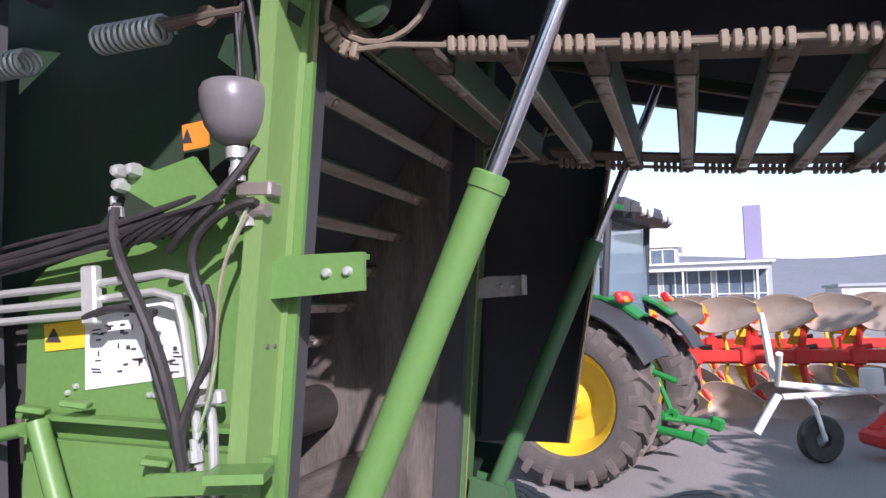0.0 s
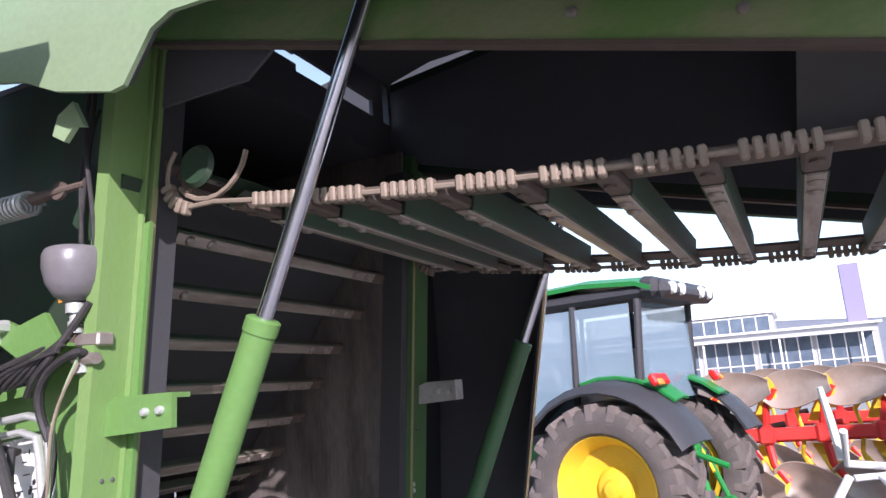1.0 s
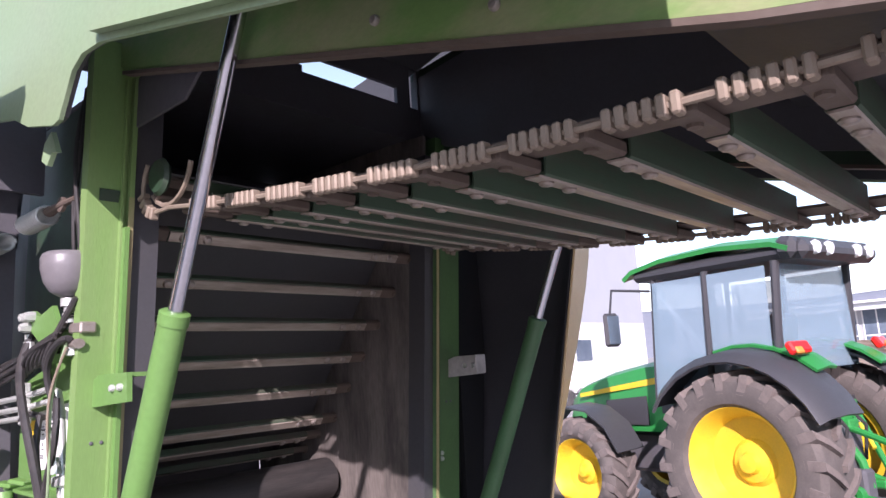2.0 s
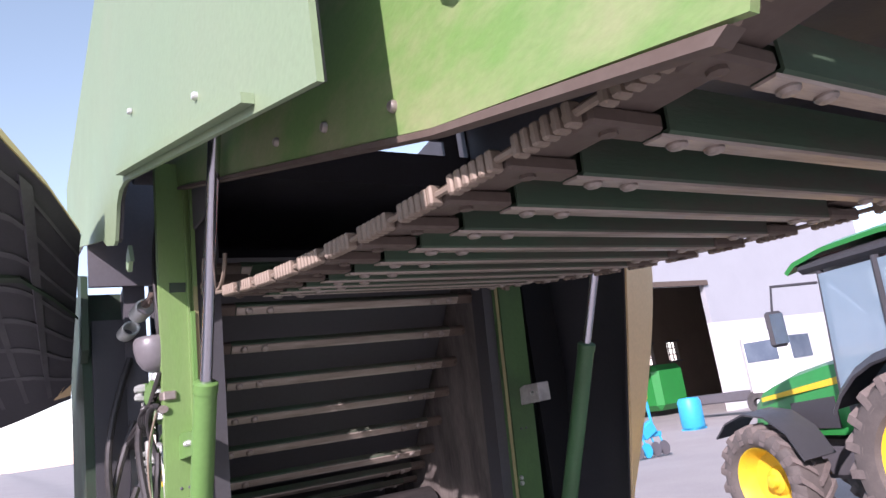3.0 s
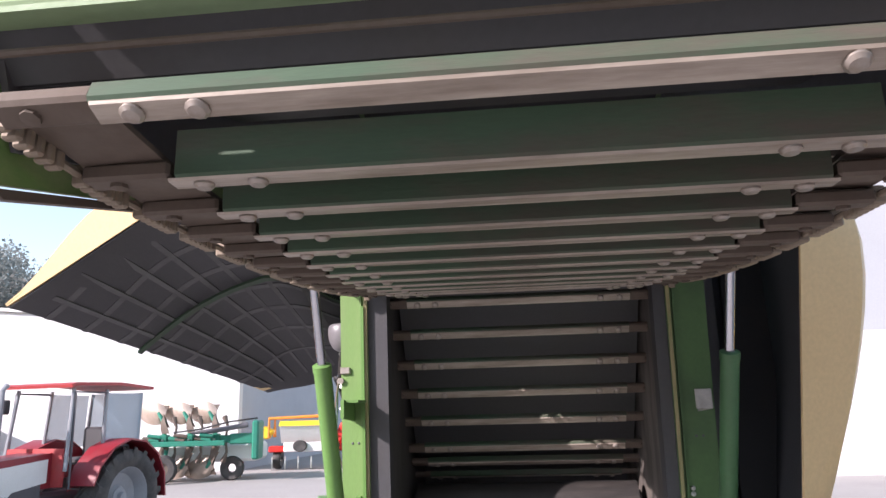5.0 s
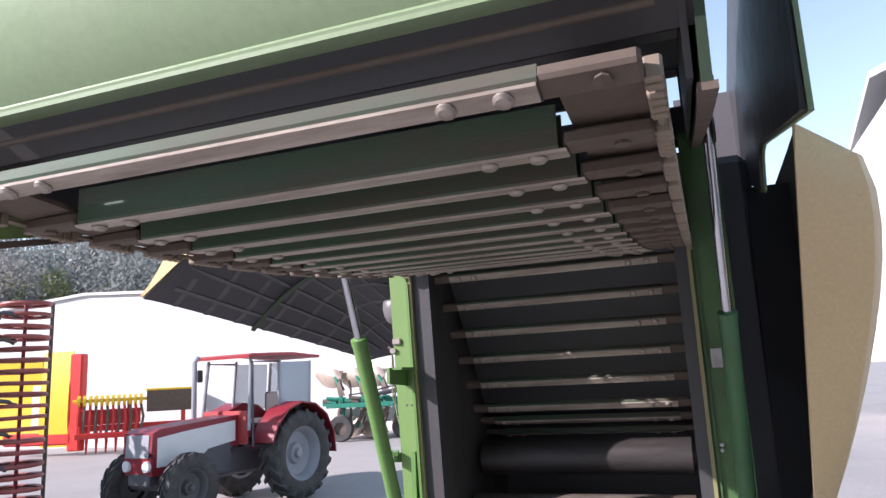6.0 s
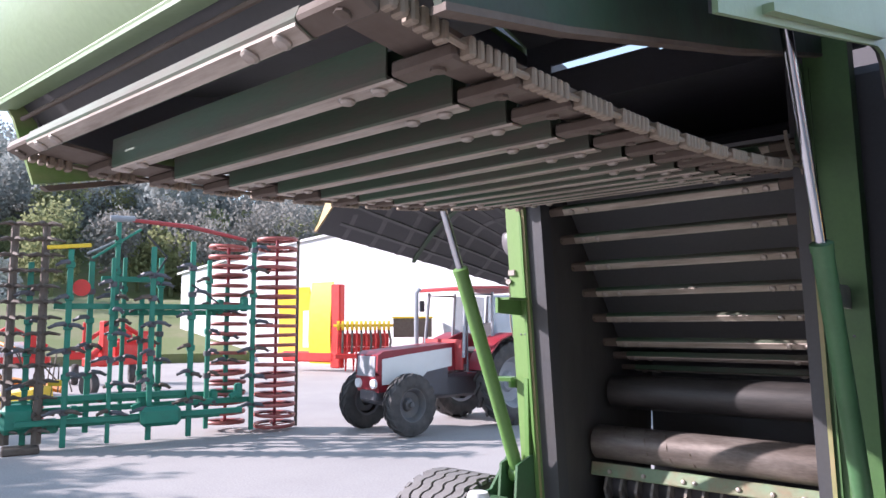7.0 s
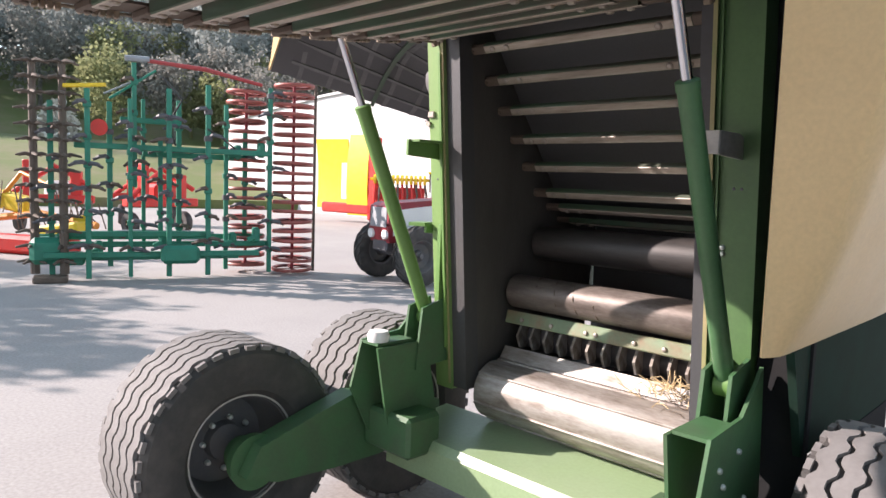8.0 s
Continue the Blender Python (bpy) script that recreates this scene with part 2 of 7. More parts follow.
# ---- mesh helpers ----
class Shape:
    """Gathers vertices and faces of one mesh."""

    def __init__(self):
        self.v, self.f = [], []

    def add(self, verts, faces):
        k = len(self.v)
        self.v += [tuple(p) for p in verts]
        self.f += [tuple(i + k for i in f) for f in faces]
        return self

    def box(self, c, s, turn=(0, 0, 0), cut=0.0):
        """A box with its edges cut off by cut metres."""
        hx, hy, hz = s[0] / 2, s[1] / 2, s[2] / 2
        r = Euler([radians(a) for a in turn]).to_matrix()
        c = Vector(c)
        k = min(cut, hx * 0.8, hy * 0.8, hz * 0.8)
        if k <= 0:
            v = [c + r @ Vector((x, y, z)) for x in (-hx, hx) for y in (-hy, hy) for z in (-hz, hz)]
            return self.add(v, [(0, 1, 3, 2), (4, 6, 7, 5), (0, 4, 5, 1), (2, 3, 7, 6), (0, 2, 6, 4), (1, 5, 7, 3)])
        bm = bmesh.new()
        bmesh.ops.create_cube(bm, size=1)
        bmesh.ops.scale(bm, vec=s, verts=bm.verts)
        bmesh.ops.bevel(bm, geom=bm.edges[:], offset=k, segments=1, affect="EDGES")
        bm.verts.index_update()
        self.add([c + r @ v.co for v in bm.verts], [[v.index for v in f.verts] for f in bm.faces])
        bm.free()
        return self

    def prism(self, poly, axis, a, b):
        """A flat outline, given in the two other axes, thickened along axis from a to b."""
        def at(p, h):
            q = list(p)
            q.insert(axis, h)
            return q
        n = len(poly)
        v = [at(p, a) for p in poly] + [at(p, b) for p in poly]
        f = [tuple(range(n)), tuple(range(2 * n - 1, n - 1, -1))]
        f += [(i, i + n, (i + 1) % n + n, (i + 1) % n) for i in range(n)]
        return self.add(v, f)

    def tube(self, pts, r, n=10, caps=True, closed=False):
        """A round bar along a line of points; r may be a list."""
        pts = [Vector(p) for p in pts]
        rs = r if isinstance(r, (list, tuple)) else [r] * len(pts)
        v, f, up = [], [], None
        for i, p in enumerate(pts):
            a, b = pts[max(i - 1, 0)], pts[min(i + 1, len(pts) - 1)]
            if closed:
                a, b = pts[i - 1], pts[(i + 1) % len(pts)]
            d = (b - a).normalized()
            if up is None:
                up = d.orthogonal().normalized()
            up = (up - d * up.dot(d)).normalized()
            w = d.cross(up)
            v += [p + (up * math.cos(2 * math.pi * k / n) + w * math.sin(2 * math.pi * k / n)) * rs[i] for k in range(n)]
        m = len(pts)
        for i in range(m if closed else m - 1):
            j = (i + 1) % m
            f += [(i * n + k, i * n + (k + 1) % n, j * n + (k + 1) % n, j * n + k) for k in range(n)]
        if caps and not closed:
            f += [tuple(range(n - 1, -1, -1)), tuple((m - 1) * n + k for k in range(n))]
        return self.add(v, f)

    def lathe(self, prof, c, axis, n=32):
        """Turns a profile of (radius, height) about an axis through c."""
        d = Vector(axis).normalized()
        a = d.orthogonal().normalized()
        b = d.cross(a)
        v, f = [], []
        for r, h in prof:
            v += [Vector(c) + d * h + (a * math.cos(2 * math.pi * k / n) + b * math.sin(2 * math.pi * k / n)) * r for k in range(n)]
        for i in range(len(prof) - 1):
            f += [(i * n + k, i * n + (k + 1) % n, (i + 1) * n + (k + 1) % n, (i + 1) * n + k) for k in range(n)]
        return self.add(v, f)

    def sheet(self, rows, thick, n=None):
        """A bent sheet: a grid of points, thickened along -normal by thick."""
        m, k = len(rows), len(rows[0])
        top = [[Vector(p) for p in row] for row in rows]
        low = []
        for i in range(m):
            line = []
            for j in range(k):
                du = top[min(i + 1, m - 1)][j] - top[max(i - 1, 0)][j]
                dv = top[i][min(j + 1, k - 1)] - top[i][max(j - 1, 0)]
                line.append(top[i][j] - du.cross(dv).normalized() * thick)
            low.append(line)
        v = [p for row in top for p in row] + [p for row in low for p in row]
        s = m * k
        f = []
        for i in range(m - 1):
            for j in range(k - 1):
                a, b, c, d = i * k + j, i * k + j + 1, (i + 1) * k + j + 1, (i + 1) * k + j
                f += [(a, d, c, b), (a + s, b + s, c + s, d + s)]
        for i in range(m - 1):
            a, d = i * k, (i + 1) * k
            f += [(a, a + s, d + s, d)]
            a, d = i * k + k - 1, (i + 1) * k + k - 1
            f += [(a, d, d + s, a + s)]
        for j in range(k - 1):
            f += [(j, j + 1, j + 1 + s, j + s)]
            a = (m - 1) * k + j
            f += [(a, a + s, a + 1 + s, a + 1)]
        return self.add(v, f)

    def mesh(self, name, material, smooth=35):
        me = bpy.data.meshes.new(name)
        me.from_pydata(self.v, [], self.f)
        me.validate()
        bm = bmesh.new()
        bm.from_mesh(me)
        bmesh.ops.recalc_face_normals(bm, faces=bm.faces)
        bm.to_mesh(me)
        bm.free()
        if smooth:
            me.polygons.foreach_set("use_smooth", [True] * len(me.polygons))
            me.set_sharp_from_angle(angle=radians(smooth))
        me.materials.append(material)
        return me


class Bolts:
    def __init__(self, places, normal, r, h, n):
        self.places, self.normal, self.r, self.h, self.n = places, normal, r, h, n


@functools.lru_cache(maxsize=None)
def bolt_mesh(r, h, n, material):
    return Shape().lathe([(r, -0.004), (r, h * 0.5), (r * 0.75, h), (0.0005, h * 1.15)], (0, 0, 0), (0, 0, 1), n).mesh("bolt", material)


def thing(name, label, category, place=(0, 0, 0), turn=0.0, group="", kind=""):
    ob = new(name)
    ob.empty_display_size = 0.2
    ob.matrix_world = pose(*place, 0, 0, turn)
    return tagged(ob, label, category, group, kind)


def part(name, shape, material, parent, label="", smooth=35, mesh=None):
    """One mesh under a thing or a part, in the parent's own axes; of bolts, one mesh each."""
    if isinstance(shape, Bolts):
        for p in shape.places:
            o = part(name, None, None, parent, label, mesh=bolt_mesh(shape.r, shape.h, shape.n, material))
            o.matrix_basis = Matrix.Translation(Vector(p)) @ Vector(shape.normal).to_track_quat("Z", "X").to_matrix().to_4x4()
        return o
    ob = new(name, mesh or shape.mesh(name, material, smooth))
    ob.parent = parent
    if label:
        ob["label"] = label
    return ob


def solid(name, shape, material, label, category, kind="", group="", smooth=35):
    return tagged(new(name, shape.mesh(name, material, smooth)), label, category, group, kind)


# ---- ground and distance ----
g = Shape()
R = [-900, -300, -120, -60, -30, -20, -16] + [-13 + k for k in range(33)] + [24, 30, 60, 120, 300, 900]
RISE = 0.45


def ease(t):
    t = min(1, max(0, t))
    return t * t * (3 - 2 * t)


def rise(x, y):
    """The yard climbs gently towards the grey hall."""
    return RISE * ease((y - 9) / 6) * ease((x + 13) / 3) * ease((4 - x) / 4)


n = len(R)
g.add([(x, y, rise(x, y)) for x in R for y in R], [(i * n + j, i * n + j + 1, (i + 1) * n + j + 1, (i + 1) * n + j) for i in range(n - 1) for j in range(n - 1)])
solid("ground", g, ASPHALT, "pale grey worn asphalt of a machinery yard", "ground", "structure", smooth=60)

# ---- the round baler with its tailgate raised ----
baler = thing("round_baler", "green round baler, tailgate raised, one side hood swung open", "round baler")


def lean(z):
    """The rear edge of the posts, which stand a little out of plumb."""
    return 0.555 - 0.085 * (z - 1.62)


def belt_z(y):
    """Height of the tailgate's slats."""
    return 2.446 + (0.039 if y > -1.8 else 0.3) * (y + 1.8) ** 2


def bolts(places, normal, r=0.016, h=0.012, n=10):
    return Bolts(places, normal, r, h, n)


def splay(s):
    """Draws the rear of a side cover a little inwards."""
    s.v = [(x * (1 + 0.035 * min(y, 0)), y, z) for x, y, z in s.v]
    return s


# chamber walls
for sx, side in ((-1, "left"), (1, "right")):
    # Lighter steel stands for the lit wall, darker for the shaded one.
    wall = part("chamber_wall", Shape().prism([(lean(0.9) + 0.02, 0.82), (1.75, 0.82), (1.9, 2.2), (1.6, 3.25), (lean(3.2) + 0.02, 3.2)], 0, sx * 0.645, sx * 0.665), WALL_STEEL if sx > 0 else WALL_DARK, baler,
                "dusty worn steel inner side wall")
    skin = part("side_panel", Shape().prism([(lean(1.0) + 0.1, 0.82), (1.53, 0.95), (1.52, 2.12), (1.45, 2.18), (1.22, 2.24), (1.0, 2.30), (0.84, 2.38), (0.76, 2.5), (0.70, 2.70), (lean(2.7) + 0.1, 2.72)], 0, sx * 0.675, sx * 0.69), GREEN, baler)
    # Dark colour stands for shade; the panel's top follows the sunlit edge.
    part("upper_wall", Shape().prism([(lean(2.0) + 0.1, 2.0), (1.6, 2.0), (1.55, 3.2), (lean(3.2) + 0.1, 3.2)], 0, sx * 0.666, sx * 0.674), GREEN_DARK, baler, "recessed upper wall, its green darkened for shade")
    # post: an outer plate, a folded rear face and a thin folded edge
    prof = [(z, lean(z)) for z in (0.78, 3.2)]
    inner, outer, deep = (0.75, 0.872, 0.045) if sx < 0 else (0.712, 0.882, 0.12)
    # The far post gets the green with shade put into its colour.
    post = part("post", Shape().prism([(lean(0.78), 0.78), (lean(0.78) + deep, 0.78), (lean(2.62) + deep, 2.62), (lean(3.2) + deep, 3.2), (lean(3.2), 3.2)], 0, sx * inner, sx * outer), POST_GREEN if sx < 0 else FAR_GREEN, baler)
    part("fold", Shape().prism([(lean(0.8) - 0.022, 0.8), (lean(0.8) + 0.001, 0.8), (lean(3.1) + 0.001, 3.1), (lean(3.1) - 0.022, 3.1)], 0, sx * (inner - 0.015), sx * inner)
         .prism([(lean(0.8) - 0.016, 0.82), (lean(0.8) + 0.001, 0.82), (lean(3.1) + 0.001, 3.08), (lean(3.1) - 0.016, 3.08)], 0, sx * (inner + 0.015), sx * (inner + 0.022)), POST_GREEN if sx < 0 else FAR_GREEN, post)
    part("worn_edge", Shape().prism([(lean(0.8) - 0.025, 0.82), (lean(0.8) - 0.021, 0.82), (lean(2.7) - 0.021, 2.7), (lean(2.7) - 0.025, 2.7)], 0, sx * (inner - 0.015), sx * (inner + 0.002)), WORN_EDGE, post)
    part("flange", Shape().prism([(lean(0.8), 0.8), (lean(0.8) + 0.1, 0.8), (lean(3.1) + 0.1, 3.1), (lean(3.1), 3.1)], 0, sx * 0.64, sx * (inner - 0.015)), TAIL_BLACK, post)
    holes = [(sx * (0.79 + 0.03 * k), lean(1.95) - 0.001, 1.95) for k in (0, 1)]
    part("hole", bolts(holes, (0, -1, 0), 0.006, 0.002, 8), BLACK_SHEET, post)
    part("bolt", bolts([(sx * 0.755, lean(1.72) - 0.001, 1.72 - 0.025 * k) for k in (0, 1)], (0, -1, 0), 0.011, 0.01), ZINC, post)

# bracket on the near post
bracket = part("bracket", Shape().prism([(0.29, 2.068), (0.52, 2.055), (0.52, 2.135), (0.47, 2.15), (0.29, 2.15)], 0, -0.822, -0.806).box((-0.775, 0.41, 2.144), (0.06, 0.20, 0.012)), GREEN, baler)
part("bolt", bolts([(-0.822, 0.325, 2.11), (-0.822, 0.375, 2.108)], (-1, 0, 0), 0.011, 0.012), ZINC, bracket)
bracket2 = part("bracket", Shape().box((-0.93, 0.52, 1.70), (0.10, 0.12, 0.02), (0, 0, 20)), GREEN, baler)

# the same bracket on the far post, weathered pale
bracket3 = part("bracket", Shape().prism([(0.31, 2.07), (0.52, 2.06), (0.52, 2.14), (0.47, 2.155), (0.31, 2.155)], 0, 0.806, 0.820).box((0.785, 0.304, 2.113), (0.07, 0.012, 0.085), cut=0.003), GALVANISED, baler, "pale weathered bracket")
part("bolt", bolts([(0.806, 0.36, 2.11), (0.806, 0.41, 2.11)], (-1, 0, 0), 0.011, 0.012), ZINC, bracket3)

# front slat conveyor
SLATS = [(0.574 + 0.118 * k, 2.619 - 0.1464 * k) for k in range(-1, 6)]
conveyor = part("front_conveyor", Shape().prism([(0.62, 2.86), (0.72, 2.92), (1.52, 1.86), (1.42, 1.80)], 0, -0.63, 0.63), TAIL_BLACK, baler, "dark conveyor bed behind the slats")


SLAT_MESH = Shape().prism([(-0.027, 0.075), (-0.025, 0.0), (-0.019, -0.005), (0.019, -0.005), (0.025, 0.0), (0.027, 0.075), (0.022, 0.075), (0.020, 0.004), (-0.020, 0.004), (-0.022, 0.075)], 0, -0.54, 0.54).mesh("slat", SLAT_GREEN)
FACE_MESH = Shape().prism([(-0.020, -0.0045), (-0.017, -0.009), (0.017, -0.009), (0.020, -0.0045)], 0, -0.553, 0.553).mesh("wear_face", SLAT)
ROUND_BOLT = Shape().lathe([(0.017, 0.004), (0.017, -0.004), (0.012, -0.009), (0.0005, -0.0105)], (0, 0, -0.009), (0, 0, 1), 12).mesh("bolt", BOLT)
LINK_MESH = Shape().box((0, 0, 0.012), (0.15, 0.05, 0.03), cut=0.006).lathe([(0.014, 0), (0.014, -0.006), (0.0005, -0.009)], (0.02, 0, -0.003), (0, 0, 1), 8).mesh("end_link", RUST)


LOW_SLAT = Shape().prism([(-0.026, 0.026), (-0.025, 0.0), (-0.019, -0.005), (0.019, -0.005), (0.025, 0.0), (0.026, 0.026)], 0, -0.555, 0.555).mesh("slat", SLAT_GREEN)


def slat(parent, y, z, tilt, body=None):
    """A slat with its worn face, bolts and end links; tilt turns its face from straight down."""
    at = pose(0, y, z, tilt, 0, 0)
    for name, me, xs in (("slat", body or SLAT_MESH, (0,)), ("wear_face", FACE_MESH, (0,)), ("bolt", ROUND_BOLT, (-0.5, -0.41, 0.41, 0.5)), ("end_link", LINK_MESH, (-0.625, 0.625))):
        for x in xs:
            o = part(name, None, None, parent, mesh=me)
            o.matrix_basis = at @ pose(x, 0, 0, 0, 0, 180 if x < -0.55 else 0)


for y, z in SLATS:
    slat(conveyor, y, z, -52, LOW_SLAT)
for y, z, tilt in ((1.30, 1.80, -30), (1.42, 1.72, -10)):
    slat(conveyor, y, z, tilt, LOW_SLAT)

# rollers, feed opening and floor of the chamber
def roller(y, z, r, material, label, ribs=0):
    s = Shape().lathe([(0.0005, -0.62), (r * 0.5, -0.62), (r * 0.5, -0.60), (r, -0.60), (r, 0.60), (r * 0.5, 0.60), (r * 0.5, 0.62), (0.0005, 0.62)], (0, y, z), (1, 0, 0), 40)
    o = part("roller", s, material, baler, label)
    for k in range(ribs):
        a = 2 * math.pi * k / ribs + 0.3
        part("rib", Shape().box((0, y + r * math.cos(a), z + r * math.sin(a)), (1.2, 0.014, 0.022), (math.degrees(a) - 90, 0, 0), 0.004), material, o)
    return o


roller(0.80, 0.79, 0.16, STEEL, "bright worn steel roller with dust", 6)
up = roller(0.98, 1.33, 0.095, ROLLER_DARK, "worn steel roller with welded wear strips")
for k in range(7):
    a0 = 0.4 + k * 0.9
    part("weld_strip", Shape().tube([(-0.45 + 0.14 * k + 0.05 * t, 0.98 + 0.097 * math.cos(a0 + 2.2 * t), 1.33 + 0.097 * math.sin(a0 + 2.2 * t)) for t in (0, 0.33, 0.66, 1)], 0.004, 6), RUST, up)
roller(1.20, 1.60, 0.10, ROLLER_BLACK, "dark smooth roller")
feed_bar = part("feed_bar", Shape().box((0, 0.93, 1.185), (1.24, 0.03, 0.075), (-15, 0, 0), 0.006), DUSTY_BAR, baler, "pale green bar with bolts and rust")
part("bolt", bolts([(x, 0.915, 1.18) for x in (-0.5, -0.3, -0.08, -0.02, 0.2, 0.36, 0.5)], (0, -1, 0.2), 0.013, 0.012), BOLT, feed_bar)
TINE = Shape().prism([(-0.055, 0.0), (0.0, 0.075), (0.05, 0.06), (0.07, -0.02), (0.04, -0.075), (-0.02, -0.07)], 0, -0.007, 0.007).mesh("tine", STEEL)
rotor = part("feed_rotor", Shape().lathe([(0.09, -0.6), (0.09, 0.6)], (0, 1.12, 1.07), (1, 0, 0), 20), BLACK_SHEET, baler, "dark feed rotor")
for k in range(13):
    o = part("tine", None, None, rotor, mesh=TINE)
    o.matrix_basis = pose(-0.55 + 0.092 * k, 0.985, 1.08, 0, 0, 6)
part("scraper", Shape().box((0, 0.88, 0.985), (1.2, 0.012, 0.08), (-35, 0, 0)).box((0.585, 0.86, 1.05), (0.015, 0.06, 0.20), (-20, 0, 0)), STEEL, baler, "thin worn scraper strip")
part("front_wall", Shape().box((0, 1.9, 1.9), (1.34, 0.03, 2.3)), BLACK_SHEET, baler)
part("floor_plate", Shape().box((0, 1.4, 0.82), (1.30, 1.0, 0.02)), BLACK_SHEET, baler)
part("roof_plate", Shape().box((0, 1.15, 3.22), (1.34, 1.2, 0.02)).box((0, 1.75, 3.0), (1.34, 0.03, 0.5)), BLACK_SHEET, baler)
part("hinge_beam", Shape().tube([(-0.9, 0.75, 3.30), (0.9, 0.75, 3.30)], 0.07, 16), BLACK_SHEET, baler)
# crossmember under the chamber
# Pale green here stands for sunlight on the sheet.
cross = part("crossmember", Shape().sheet([[(x, y, z) for x in (-0.95, -0.5, 0, 0.5, 0.95)] for y, z in ((0.80, 0.60), (0.62, 0.585), (0.36, 0.57), (0.34, 0.54), (0.34, 0.38))], -0.012), GREEN_PALE, baler, "green crossmember sheet, paled to look sunlit")

# hydraulic cylinders
for sx in (-1, 1):
    x = sx * 0.83
    a, b, c = Vector((x, 0.475, 1.23)), Vector((x, 0.0, 2.292)), Vector((x, -0.36, 3.10))
    d = (b - a).normalized()
    # The right barrel is painted darker in place of shade.
    paint = GREEN if sx < 0 else BARREL_SHADE_GREEN
    cyl = part("hydraulic_cylinder", Shape().tube([a, b - d * 0.03], 0.037, 20), paint, baler, "green hydraulic cylinder barrel" if sx < 0 else "green hydraulic cylinder barrel, darkened for shade")
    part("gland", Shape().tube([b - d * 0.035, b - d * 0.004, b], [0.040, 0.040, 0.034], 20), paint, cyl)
    part("rod", Shape().tube([b - d * 0.02, c], 0.0195, 18), CHROME, cyl, "chromed piston rod")
    part("eye", Shape().lathe([(0.02, -0.03), (0.05, -0.03), (0.05, 0.03), (0.02, 0.03)], a - d * 0.03, (1, 0, 0), 20), GREEN, cyl)
    part("clevis", Shape().box(c, (0.08, 0.09, 0.12), (24, 0, 0), 0.01), GREEN_DARK, cyl)
    for q in (-0.0525, 0.0525):
        part("mount", Shape().prism([(0.40, 1.26), (0.56, 1.30), (0.62, 0.95), (0.36, 0.93)], 0, x + q - 0.0075, x + q + 0.0075), CHASSIS, baler)

# tailgate
tail = part("tailgate", Shape().sheet([[(x, -2.02 + 2.4 * t, 2.68 + 0.56 * t) for x in (-0.75, 0, 0.75)] for t in (0, 0.12, 0.24, 0.36)], 0.012), TAIL_BLACK, baler, "raised tailgate with a slatted chain conveyor")
SKIN = [(-2.13, 2.63), (-2.19, 2.70), (-2.23, 2.86), (-2.24, 3.02), (-2.16, 3.22), (-1.95, 3.42), (-1.6, 3.58), (-1.1, 3.68), (-0.4, 3.72), (0.3, 3.70), (0.62, 3.62)]
part("outer_skin", Shape().sheet([[(x, y, z) for x in (-0.80, -0.4, 0, 0.4, 0.80)] for y, z in SKIN], -0.006), GREEN_PALE, tail, "green outer skin, pale sheen put into its paint")
part("skin_lining", Shape().sheet([[(x, y * 0.985 + 0.02, z - 0.04) for x in (-0.75, 0, 0.75)] for y, z in SKIN[2:]], -0.006), BLACK_SHEET, tail, "black inner lining")
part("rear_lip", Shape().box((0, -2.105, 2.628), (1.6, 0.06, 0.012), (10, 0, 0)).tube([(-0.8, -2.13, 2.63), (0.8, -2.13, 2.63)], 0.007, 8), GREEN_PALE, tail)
part("rear_plate", Shape().box((0, -2.03, 2.62), (1.56, 0.012, 0.10), (40, 0, 0)).box((0, -1.98, 2.585), (1.5, 0.03, 0.012)), TAIL_BLACK, tail)
part("rear_rail", Shape().box((0, -2.075, 2.59), (1.45, 0.012, 0.012), (30, 0, 0), 0.003), RUST, tail)
